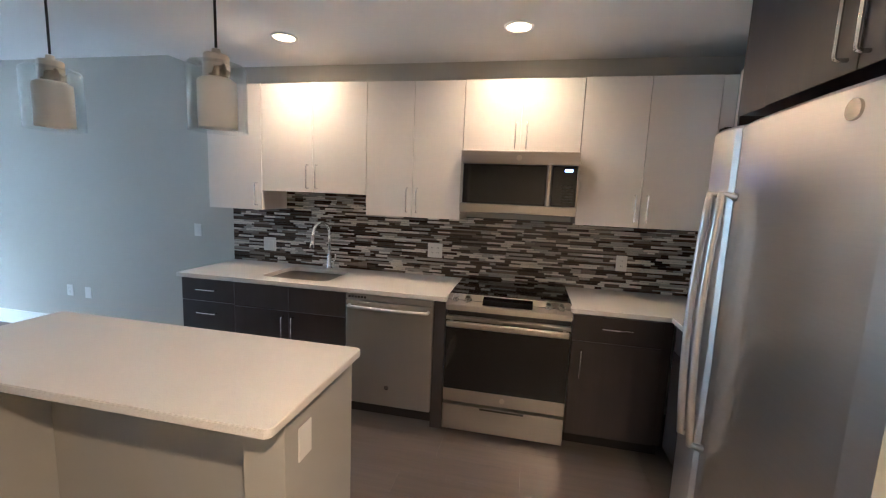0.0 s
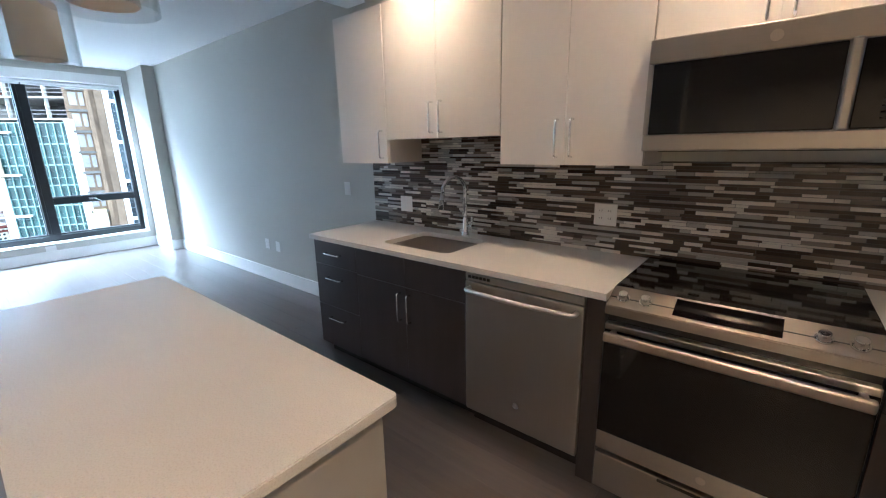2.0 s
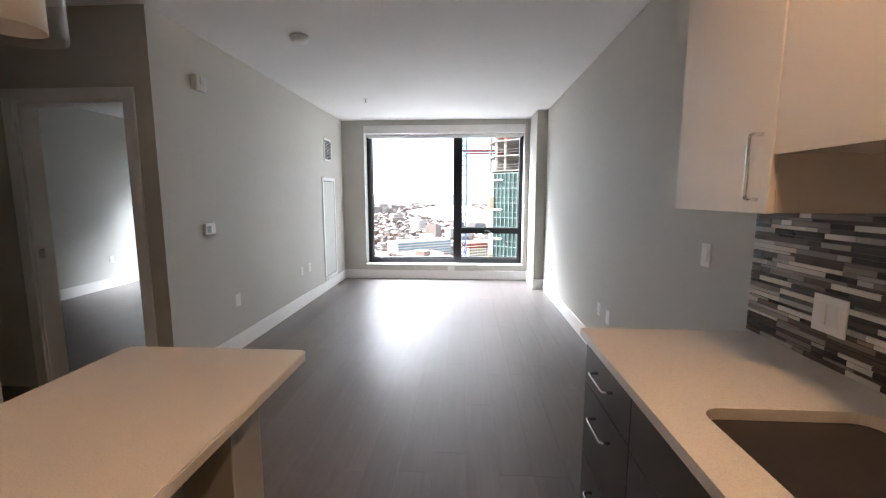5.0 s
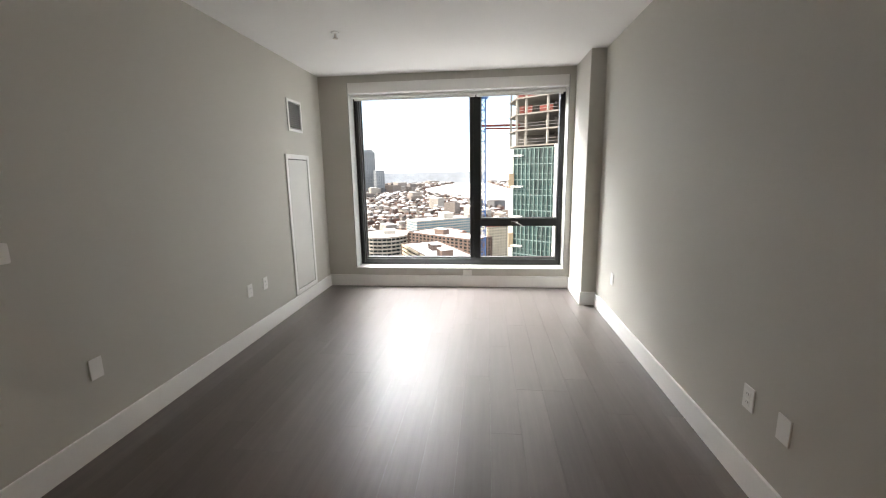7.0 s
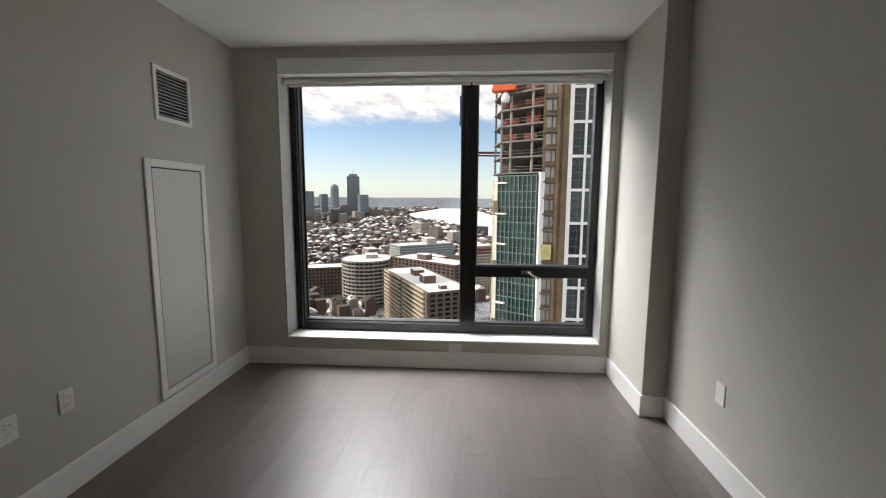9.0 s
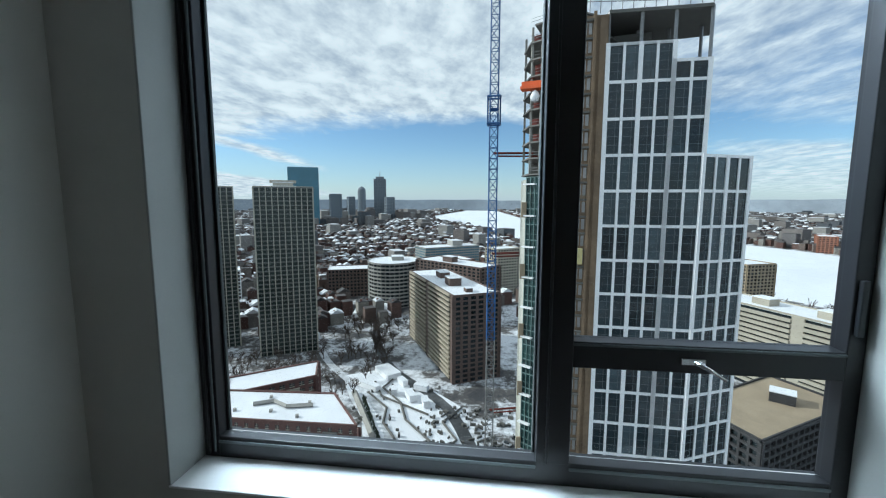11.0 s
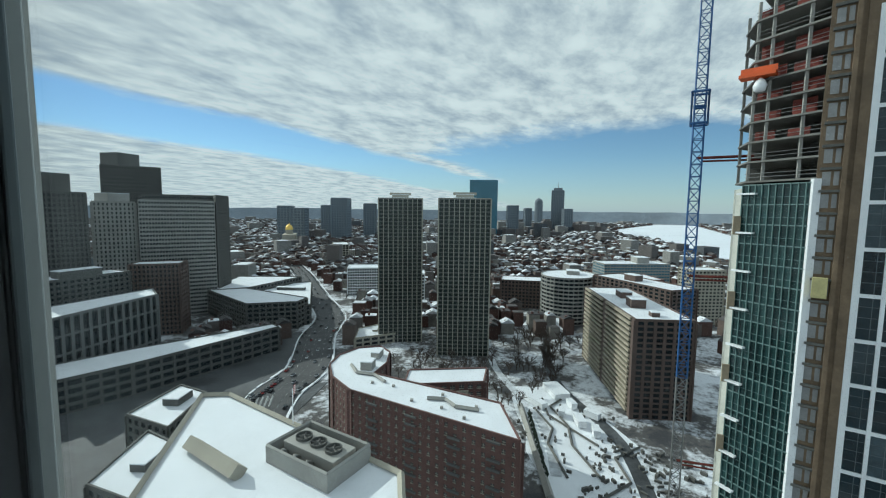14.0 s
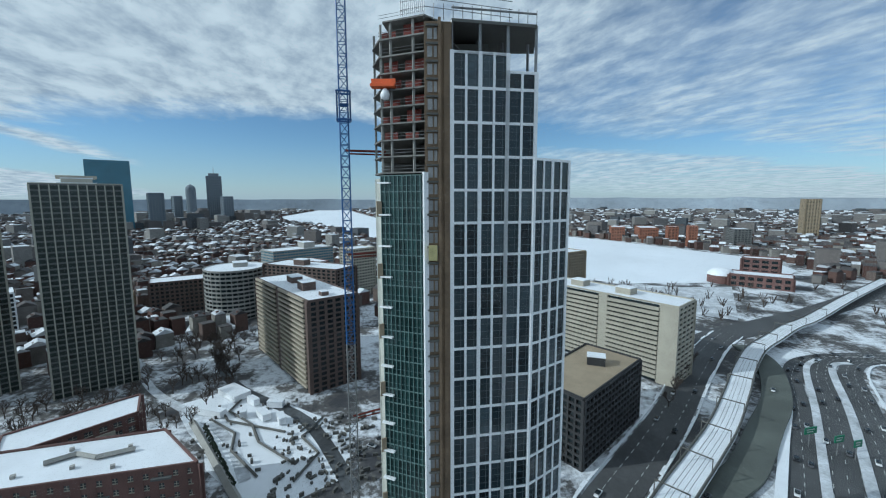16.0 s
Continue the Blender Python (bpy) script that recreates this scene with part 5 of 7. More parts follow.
ribbon("road_bridge", [(-244, 240), (-262, 285), (-272, 330), (-296, 430), (-352, 602), (-392, 720)], 26, GZ + 0.28, road_mat, "broad road leading over the river dam")
ribbon("road_crossing", [(-262, 285), (-330, 262), (-420, 250)], 12, GZ + 0.26, road_mat, "salted cross street by the river")
ribbon("pavement_median", [(-100, 153), (-117.6, 176), (-156, 226), (-197, 277), (-206, 300)], 3.2, GZ + 0.7, snow_dirty, "pale raised median between the highway lanes", 0.8)
ribbon("pavement_median", [(-94, 166), (-105.6, 181), (-147, 236), (-193, 292), (-196, 312)], 3.6, GZ + 0.7, snow_dirty, "pale raised median between the highway lanes", 0.8)
ribbon("pavement_verge", [(-103, 136), (-112, 147.5), (-138, 183), (-167, 223), (-199, 257), (-222, 275)], 3.6, GZ + 1.0, snow, "snowy verge beside the highway ramp", 1.0)
ribbon("road_site", [(-165, -40), (-205, -60), (-260, -110), (-330, -150)], 4.5, GZ + 0.3, snow_dirty, "narrow road beside the building site")
ribbon("road_park", [(-150, 0), (-205, -22), (-250, -62), (-300, -86), (-380, -110)], 6, GZ + 0.25, salted, "narrow park road between apartment blocks")
structure("pavement_site", prism([(-236, -88), (-246, -70), (-243, -52), (-228, -44), (-222, -30), (-206, -14), (-186, -12), (-172, 0), (-158, -4), (-150, -20), (-146, -36), (-160, -44), (-176, -57), (-190, -62), (-206, -73), (-222, -82)], GZ - 1.0, GZ + 0.12), snow, "snow-covered building site beside the tower")
structure("pavement_plaza", prism([(-120, -160), (-180, -185), (-130, -230), (-80, -200)], GZ - 1, GZ + 0.2), salted, "salted paving beside the avenue")
structure("pavement_civic", prism([(-40, -105), (-100, -150), (-118, -172), (-190, -235), (-240, -280), (-215, -330), (-50, -330)], GZ - 1, GZ + 0.1), salted, "salted dark paving around the government buildings")
structure("pavement_bank", prism([(-290, 330), (-330, 300), (-430, 330), (-405, 450)], GZ - 1.0, GZ + 0.12), snow_dirty, "snowy open ground by the river")
tk = Boxes()
for i in range(0, len(via_line) - 1):
    p, q = via_line[i], via_line[i + 1]
    d = (q - p).normalized()
    n = Vector((-d.y, d.x))
    for s in (-5.3, 5.3):
        tk.beam((*(p + n * s), GZ + 6.5), (*(q + n * s), GZ + 6.5), 0.7)
    for s in (-2.4, -1.0, 1.0, 2.4):
        tk.beam((*(p + n * s), GZ + 6.06), (*(q + n * s), GZ + 6.06), 0.09)
    if i % 5 == 0:
        tk.beam((*(p + n * 5.3), GZ + 12.0), (*(p - n * 5.3), GZ + 12.0), 0.4)
        for e in (-5.3, 5.3):
            tk.beam((*(p + n * e), GZ + 6.0), (*(p + n * e), GZ + 12.2), 0.35)
        tk.beam((*p, GZ), (*p, GZ + 5), 2.0)
vd = thing("rail_viaduct_works", (-161, 176, GZ), "grey parapets, rails and piers of the rail viaduct", "viaduct")
tk.mesh("parapets", dark_concrete, vd, kind="stuff")
lp = Boxes()
for line, offs in ((avenue_line, (-7, 0.4, 7)), (hw_line, (-2, 2)), (hw_west, (0,)), (hw_east, (-1.8, 1.8)), (lane_line, (-4, 4))):
    for i in range(len(line) - 1):
        p, q = line[i], line[i + 1]
        d = (q - p).normalized()
        n = Vector((-d.y, d.x))
        k = 0.0
        while k < (q - p).length - 3:
            for s in offs:
                c0 = p + d * k + n * s
                lp.beam((*c0, GZ + 0.37), (*(c0 + d * 3), GZ + 0.37), 0.18)
            k += 14
for k in range(9):
    c0 = Vector((-140 + 1.9 * k, -187 - 1.6 * k))
    lp.beam((c0.x, c0.y, GZ + 0.38), (c0.x - 9, c0.y - 9, GZ + 0.38), 0.8)
lm = lp.mesh("lane_markings", lane_paint, None, "worn white lane markings on the roads", "structure")
sb = Boxes()
rng = random.Random(21)
for line, s0 in ((avenue_line, 14.8), (avenue_line, -14.4), (hw_east, -7), (lane_line, 10.5), (lane_line, -9)):
    for p, q in zip(line, line[1:]):
        d = (q - p).normalized()
        n = Vector((-d.y, d.x))
        o = p + n * (s0 - 1.2)
        sb.add((o.x, o.y, GZ + 0.2), (*(q - p), 0), (*(n * rng.uniform(0.6, 1.7)), 0), (0, 0, rng.uniform(0.3, 0.8)))
sb.mesh("snow_banks", snow, None, "ploughed snow banks along the roads", "stuff")


def facade(name, poly, z0, z1, floor_h, bay, wall, glass, label, pier=0.9, span=1.1, proud=0.3, roof=None, parapet=0.9, boxes=(), cat="building", skip=(), group="", band_mat=None, sash=None, box_mat=None):
    """A block with a glazed core behind a frame of piers and floor bands, a snowy roof, parapet and roof boxes."""
    cx, cy = sum(p[0] for p in poly) / len(poly), sum(p[1] for p in poly) / len(poly)
    if sum(p[0] * q[1] - q[0] * p[1] for p, q in zip(poly, poly[1:] + poly[:1])) < 0:
        poly = poly[::-1]
    t = thing(name, (cx, cy, z0), label, cat, group)
    part("core", prism(poly, z0, z1 - 0.3), glass, t, "dark window glass")
    nf = max(1, round((z1 - z0) / floor_h))
    h = (z1 - z0) / nf
    n = len(poly)
    cen = Vector((cx, cy))
    for i in range(n):
        a, b = Vector(poly[i]), Vector(poly[(i + 1) % n])
        d = b - a
        L = d.length
        d = d / L
        o = Vector((d.y, -d.x))
        if i in skip:
            continue
        fb, hbnd = Boxes(), Boxes()
        nb = max(1, round(L / bay))
        for k in range(nb + 1):
            w = pier * (1.4 if k in (0, nb) else 1)
            p = a + d * (L * k / nb - w / 2)
            fb.add((p.x, p.y, z0), (d.x * w, d.y * w, 0), (o.x * proud, o.y * proud, 0), (0, 0, z1 - z0))
        for k in range(nf + 1):
            zb = z0 + h * k - span * 0.5
            p = a
            hbnd.add((p.x, p.y, zb), (d.x * L, d.y * L, 0), (o.x * (proud - 0.06), o.y * (proud - 0.06), 0), (0, 0, span))
        fb.mesh("facade_piers", wall, t)
        if sash:
            sh = Boxes()
            for k in range(nb):
                p = a + d * (L * (k + 0.5) / nb)
                for f in range(nf):
                    zs = z0 + h * f + span * 0.5
                    sh.add((p.x - d.x * 0.07, p.y - d.y * 0.07, zs), (d.x * 0.14, d.y * 0.14, 0), (o.x * 0.08, o.y * 0.08, 0), (0, 0, h - span))
                    w2 = L / nb - pier
                    for zz, th in ((0.0, 0.16), ((h - span) * 0.45, 0.12)):
                        sh.add((p.x - d.x * w2 / 2, p.y - d.y * w2 / 2, zs + zz), (d.x * w2, d.y * w2, 0), (o.x * (0.09 if zz else 0.32), o.y * (0.09 if zz else 0.32), 0), (0, 0, th))
            sh.mesh("window_sashes", sash, t, "pale window sashes and sills", "stuff")
        hbnd.mesh("floor_bands", band_mat or wall, t)
    rm = roof or snow
    part("roof", prism(poly, z1 - 0.3, z1 + 0.15), rm, t, "snow-covered flat roof")
    if parapet:
        pb = Boxes()
        for i in range(n):
            a, b = Vector(poly[i]), Vector(poly[(i + 1) % n])
            d = (b - a).normalized()
            o = Vector((d.y, -d.x))
            q = a - o * 0.25
            pb.add((q.x, q.y, z1), (b.x - a.x, b.y - a.y, 0), (o.x * 0.6, o.y * 0.6, 0), (0, 0, parapet))
        pb.mesh("parapet", wall, t)
    for bx, by, sx, sy, ang, hh in boxes:
        rb = Boxes()
        rb.upright(bx, by, sx, sy, ang, z1, z1 + hh)
        p = rb.mesh("roof_house", box_mat or wall, t)
        rc = Boxes()
        rc.upright(bx, by, sx * 1.03, sy * 1.03, ang, z1 + hh, z1 + hh + 0.4)
        rc.mesh("snow_cap", snow, p)
    return t


def quad(cx, cy, sx, sy, deg):
    c, s = math.cos(radians(deg)), math.sin(radians(deg))
    return [(cx + u * c - v * s, cy + u * s + v * c) for u, v in ((-sx / 2, -sy / 2), (sx / 2, -sy / 2), (sx / 2, sy / 2), (-sx / 2, sy / 2))]


# twin apartment towers
for cx, cy, sx, sy, dg, zt in ((-277, -204, 28, 34, 38, 10.5), (-278, -145, 28, 37, 29, 10.0)):
    facade("apartment_tower", quad(cx, cy, sx, sy, dg), GZ, zt, 2.95, 3.6, pier_stone, green_dark, "tall grey apartment tower with pale concrete piers and dark balconies", 0.55, 0.85, 0.5, band_mat=slate_panel, boxes=((cx, cy, 13, 13, radians(dg), 3.6), (cx, cy, 16, 16, radians(dg), 1.0)), group="twin towers")
    tr = Boxes()
    tr.upright(cx, cy, 12, 17, radians(dg), zt + 3.6, zt + 5.2)
    tt = thing("water_tank_house", (cx, cy, zt + 3.6), "beige crown house on the tower roof", "roof house", "twin towers")
    tr.mesh("walls", beige_precast, tt)

# brown slab apartments with balcony bands
SLAB = quad(-279, -29, 90, 29, 27.5)
facade("apartment_block", SLAB, GZ, -52.3, 2.9, 5.2, brown_brick, dark_glass, "brown brick apartment slab with tan balcony bands", 1.6, 1.0, 0.35, skip=(0,), boxes=((-266, -25, 10, 8, 0.42, 5), (-292, -35, 11, 7, 0.42, 4), (-247, -14, 5, 4, 0.42, 2.4)))
bal = Boxes()
a, b2 = Vector(SLAB[0]), Vector(SLAB[1])
d = (b2 - a).normalized()
o = Vector((d.y, -d.x))
for k in range(18):
    z = GZ + 2.87 * k + 2.2
    for s0, s1 in ((2.5, 41), (47, 86)):
        p = a + d * s0 + o * 0.3
        bal.add((p.x, p.y, z), (d.x * (s1 - s0), d.y * (s1 - s0), 0), (o.x * 1.3, o.y * 1.3, 0), (0, 0, 1.35))
pc = Boxes()
for s0, s1 in ((-0.3, 2.5), (41, 47), (86, 90.3)):
    p = a + d * s0
    pc.add((p.x, p.y, GZ), (d.x * (s1 - s0), d.y * (s1 - s0), 0), (o.x * 0.7, o.y * 0.7, 0), (0, 0, 51.7))
bt = thing("balcony_bands", (-268, -38, GZ), "tan balcony parapets stacked up the brown slab", "balcony")
bal.mesh("parapets", tan_parapet, bt)
pc.mesh("brick_strips", brown_brick, bt, "brown brick strips between the balconies")
facade("apartment_block", [(-396, -74), (-348, -10), (-368, 6), (-420, -56)], GZ, -55, 2.9, 5.0, brown_brick, dark_glass, "brown brick apartment block with snowy roof", 1.8, 1.1, 0.3, boxes=((-385, -40, 12, 8, 0.9, 5),))

# round glass office
rp = [(-420 + 30 * math.cos(radians(8 + 20 * k)) * 1.0, -103 + 26 * math.sin(radians(8 + 20 * k))) for k in range(18)]
facade("office_building", rp, GZ, -60, 3.6, 5.5, concrete, dark_glass, "rounded office building with banded windows", 0.4, 1.6, 0.3, boxes=((-425, -100, 14, 12, 0.3, 4),))
structure("pavement_office", prism(quad(-372, -110, 40, 34, 10), GZ, GZ + 6), snow, "snowy low roof before the rounded office")

# curved red brick apartment house with a rear wing

brick_poly = [(-120.2, -39.5), (-139.5, -54.3), (-135.8, -110), (-148, -113), (-160, -121), (-164, -130), (-156, -137.5), (-144, -138), (-133, -133), (-124, -122), (-118.5, -107)]
facade("brick_apartments", brick_poly, GZ, -67, 3.05, 3.4, red_brick, house_glass, "curved red-brown brick apartment house with snowy roof", 2.1, 1.6, 0.2, parapet=0.7, sash=beige_precast, box_mat=concrete, boxes=((-139, -116, 5.5, 5, 0.4, 3.6), (-152, -122, 7, 4, 0.4, 3.0)))
facade("brick_apartments", [(-139, -97), (-159.5, -70.5), (-174, -76), (-153, -104)], GZ, -70, 3.05, 3.6, red_brick, house_glass, "red-brown brick rear wing with white bay windows", 1.6, 1.4, 0.25, parapet=0.7, sash=beige_precast)
bays = Boxes()
for sx in (7, 22):
    d = (Vector((-159.5, -70.5)) - Vector((-139, -97))).normalized()
    o = Vector((d.y, -d.x))
    p = Vector((-139, -97)) + d * sx + o * 0.2
    bays.add((p.x, p.y, GZ), (d.x * 5, d.y * 5, 0), (o.x * 0.9, o.y * 0.9, 0), (0, 0, 31))
bw = thing("bay_windows", (-150, -84, GZ), "white stacked bay windows on the brick wing", "bay window")
bays.mesh("bays", beige_precast, bw)
dk = Boxes()
for x, y in ((-123, -60), (-125, -70), (-124, -82), (-130, -95), (-128, -104), (-132, -60), (-134, -75)):
    dk.upright(x, y, 1.0, 1.0, 0.4, -66.85, -66.0)
for pts in (((-130, -58), (-128, -66), (-131, -72), (-128, -78)), ((-131, -100), (-134, -108), (-132, -116), (-137, -124))):
    for p, q in zip(pts, pts[1:]):
        dk.beam((*p, -66.2), (*q, -66.2), 1.1)
rd = thing("roof_ducts", (-128, -80, -66.85), "snow-dusted metal ducts and vents on the brick roof", "duct")
dk.mesh("ducts", concrete, rd)
# balconies and darker bands down the brick front
bb = Boxes()
fa, fb2 = Vector((-118.5, -107)), Vector((-120.2, -39.5))
d = (fb2 - fa).normalized()
o = Vector((d.y, -d.x))
if o.x < 0:
    o = -o
for k in range(11):
    z = -69.5 - 3.05 * k
    for s in (9, 26, 43, 57):
        if (k + int(s)) % 3 != 1:
            p = fa + d * s + o * 0.25
            bb.add((p.x, p.y, z), (d.x * 4.6, d.y * 4.6, 0), (o.x * 0.9, o.y * 0.9, 0), (0, 0, 0.55))
bt = thing("brick_balconies", (-119, -75, GZ), "grey concrete balconies on the brick front", "balcony")
bb.mesh("balconies", grey_stone, bt)

# neighbouring low roof with air handlers
fg = thing("neighbour_roof", (-45, -52, GZ), "snow-covered lower roof of the neighbouring building", "building")
roof_poly = [(-26, -52), (-47.5, -75), (-50.5, -71), (-49, -30), (-44, -26), (-22, -26)]
part("wall", prism(list(reversed(roof_poly)), GZ, -34.2), concrete, fg)
part("roof", prism(list(reversed(roof_poly)), -34.2, -33.4), snow, fg)
pb = Boxes()
for p, q in zip(roof_poly, roof_poly[1:]):
    pb.beam((*p, -33.1), (*q, -33.1), 0.7)
pb.mesh("parapet", beige_precast, fg)
pn = Boxes()
pn.beam((-37.6, -59.4, -32.6), (-37.2, -47.2, -32.6), 1.8)
pn.mesh("screen_wall", beige_precast, fg)
ch = thing("chiller_unit", (-45, -41, -33.4), "rooftop chiller with three round fans in a screened pen", "chiller")
part("pen", join(join(box(-49.2, -48.9, -47.4, -35.4, -33.4, -31.0), box(-41.6, -41.3, -47.4, -35.4, -33.4, -31.0)), join(box(-48.9, -41.6, -47.4, -47.1, -33.4, -31.0), box(-48.9, -41.6, -35.7, -35.4, -33.4, -31.0))), concrete, ch, "pale metal screen walls")
rimb = Boxes()
for pa, pb2 in (((-49.05, -47.25), (-41.45, -47.25)), ((-41.45, -47.25), (-41.45, -35.55)), ((-41.45, -35.55), (-49.05, -35.55)), ((-49.05, -35.55), (-49.05, -47.25))):
    rimb.beam((*pa, -30.9), (*pb2, -30.9), 0.32)
rimb.mesh("rim", concrete, ch, "pale metal rim")
part("deck", box(-48.9, -41.6, -47.1, -35.7, -33.4, -33.2), dark_concrete, ch)
part("cabinet", box(-47.6, -43.4, -46.4, -36.6, -33.2, -30.9, 0.1), concrete, ch)
for k in range(3):
    y = -44.4 + 2.9 * k
    fn = part("fan_ring", lathe([(1.15, 0), (1.2, 0.45), (1.08, 0.45), (1.03, 0.02)], (-45.4, y, -30.9), 20), dark_concrete, ch)
    bl = Boxes()
    for j in range(5):
        a = 2 * math.pi * j / 5
        bl.beam((-45.4, y, -30.7), (-45.4 + math.cos(a), y + math.sin(a), -30.7), 0.22)
    bl.mesh("blades", dark_concrete, fn)
for yy in (-45.5, -43, -40.5):
    part("pipe", tube([(-43.3, yy, -32.2), (-42.6, yy, -31.6), (-42.3, yy, -32.4), (-42.2, yy, -33.2)], 0.28, 8), concrete, ch, smooth=True)
fp = thing("flag_pole", (-49.5, -52, -33.4), "white pole with a striped flag on the roof", "flag")
part("pole", cyl((-49.5, -52, -33.4), (-49.5, -52, -27), 0.07, seg=8), white_panel, fp)
stripe_m, nts, ps = nodes_of("striped_flag_cloth")
wv = nts.nodes.new("ShaderNodeTexWave")
wv.bands_direction = "Z"
wv.inputs["Scale"].default_value = 1.1
nts.links.new(nts.nodes.new("ShaderNodeTexCoord").outputs["Object"], wv.inputs["Vector"])
nts.links.new(ramp(nts, wv.outputs[1], [(0.4, (0.4, 0.03, 0.04)), (0.6, (0.7, 0.7, 0.7))]), ps.inputs["Base Color"])
fb3 = bmesh.new()
cols = [[fb3.verts.new((-49.5 - 0.25 * k, -52 - 0.22 * k + 0.12 * math.sin(k * 1.3), z)) for z in (-27.1, -28.7)] for k in range(10)]
for u, v in zip(cols, cols[1:]):
    fb3.faces.new((u[0], v[0], v[1], u[1]))
bmesh.ops.solidify(fb3, geom=fb3.faces[:], thickness=0.03)
part("flag", fb3, stripe_m, fp)

# government quarter, its backlit shade put into darkened concrete and stone colours
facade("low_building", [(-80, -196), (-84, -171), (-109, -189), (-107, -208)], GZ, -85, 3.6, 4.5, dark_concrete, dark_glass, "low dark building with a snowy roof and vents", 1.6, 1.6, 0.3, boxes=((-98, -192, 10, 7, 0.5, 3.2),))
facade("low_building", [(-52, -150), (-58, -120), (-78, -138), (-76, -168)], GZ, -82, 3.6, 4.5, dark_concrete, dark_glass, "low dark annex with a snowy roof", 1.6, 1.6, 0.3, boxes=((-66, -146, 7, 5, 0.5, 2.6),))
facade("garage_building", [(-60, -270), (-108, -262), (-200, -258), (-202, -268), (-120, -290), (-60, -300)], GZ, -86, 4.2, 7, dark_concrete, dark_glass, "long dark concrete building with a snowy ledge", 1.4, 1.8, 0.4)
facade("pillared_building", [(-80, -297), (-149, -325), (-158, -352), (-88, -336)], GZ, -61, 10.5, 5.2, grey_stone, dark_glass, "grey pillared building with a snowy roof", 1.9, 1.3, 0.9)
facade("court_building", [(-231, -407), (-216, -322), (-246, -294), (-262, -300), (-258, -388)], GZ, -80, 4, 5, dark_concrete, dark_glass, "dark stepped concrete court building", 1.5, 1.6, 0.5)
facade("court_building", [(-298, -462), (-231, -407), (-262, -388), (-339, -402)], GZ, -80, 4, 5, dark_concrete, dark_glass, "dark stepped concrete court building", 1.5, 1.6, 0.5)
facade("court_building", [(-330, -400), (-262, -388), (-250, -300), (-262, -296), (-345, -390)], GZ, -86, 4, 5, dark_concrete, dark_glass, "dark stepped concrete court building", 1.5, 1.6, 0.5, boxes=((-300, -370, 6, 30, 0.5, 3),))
facade("office_slab", [(-186, -436), (-241, -409), (-249, -424), (-194, -451)], GZ, 8, 3.9, 2.4, concrete, dark_glass, "broad grey office slab with a regular window grid", 0.5, 1.9, 0.35)
facade("office_slab", [(-200, -462), (-258, -432), (-268, -448), (-210, -478)], GZ, 14, 3.9, 2.4, dark_concrete, dark_glass, "darker office slab standing behind the pale one", 0.5, 1.9, 0.35)
facade("office_tower", [(-243, -409), (-266, -427), (-262, -448), (-250, -424)], GZ, 14, 3.9, 2.2, dark_concrete, charcoal, "dark end tower of the office slab", 1.2, 0.5, 0.5)
facade("office_tower", [(-191, -528), (-239, -509), (-252, -545), (-204, -562)], GZ, 45, 3.9, 2.6, dark_concrete, charcoal, "tall dark office tower with a roof box", 0.9, 1.3, 0.4, boxes=((-212, -536, 24, 24, 0.3, 14),))
facade("office_tower", [(-158, -455), (-187, -445), (-196, -468), (-166, -478)], GZ, 6, 3.9, 3.0, concrete, dark_glass, "grey stepped office tower", 1.8, 1.6, 0.3, boxes=((-176, -462, 20, 16, 0.3, 8),))
facade("office_tower", [(-96, -420), (-139, -408), (-146, -440), (-102, -450)], GZ, 12, 3.9, 2.8, dark_concrete, charcoal, "dark office tower with a tall crown", 1.2, 1.5, 0.3, boxes=((-120, -428, 24, 20, 0.3, 15),))
facade("office_building", [(-156, -385), (-183, -362), (-198, -379), (-170, -400)], GZ, -45, 3.6, 3.0, brown_brick, dark_glass, "brown brick office block with a snowy roof", 1.3, 1.5, 0.3)
facade("office_building", [(-92, -356), (-150, -368), (-146, -390), (-90, -380)], GZ, -48, 3.6, 4.0, dark_concrete, dark_glass, "low dark office block with snowy terraces", 1.6, 1.6, 0.3, boxes=((-120, -372, 26, 10, 0.2, 5),))
facade("office_building", quad(-400, -352, 30, 44, 40), GZ, -70, 3.4, 3.0, white_panel, dark_glass, "white gridded hospital building", 0.7, 0.9, 0.4)
facade("office_building", quad(-372, -262, 26, 30, 35), GZ, -66, 3.4, 3.0, white_panel, dark_glass, "white gridded hospital building", 0.7, 0.9, 0.4)
facade("low_building", [(-236, -216), (-258, -232), (-290, -222), (-268, -196)], GZ, -97, 3.5, 6, beige_precast, dark_glass, "low snowy podium beside the towers", 1.5, 1.5, 0.3, boxes=((-262, -218, 8, 4, 0.6, 1.5),))
facade("state_house", quad(-640, -640, 60, 30, 48), GZ, -70, 5, 6, beige_precast, dark_glass, "cream columned state building", 1.5, 1.5, 0.4)
dm = thing("golden_dome", (-750, -945, GZ), "gilded dome above a cream hall", "dome")
part("hall", prism(quad(-756, -950, 90, 34, 48), GZ, -66), beige_precast, dm)
part("drum", cyl((-750, -945, -66), (-750, -945, -54), 9.5, seg=24), beige_precast, dm)
part("dome", lathe([(10.2, 0), (10.0, 4), (8.4, 9), (5.2, 12.5), (1.7, 14.2), (1.3, 17), (0.1, 19)], (-750, -945, -54), 24), gold, dm, smooth=True)

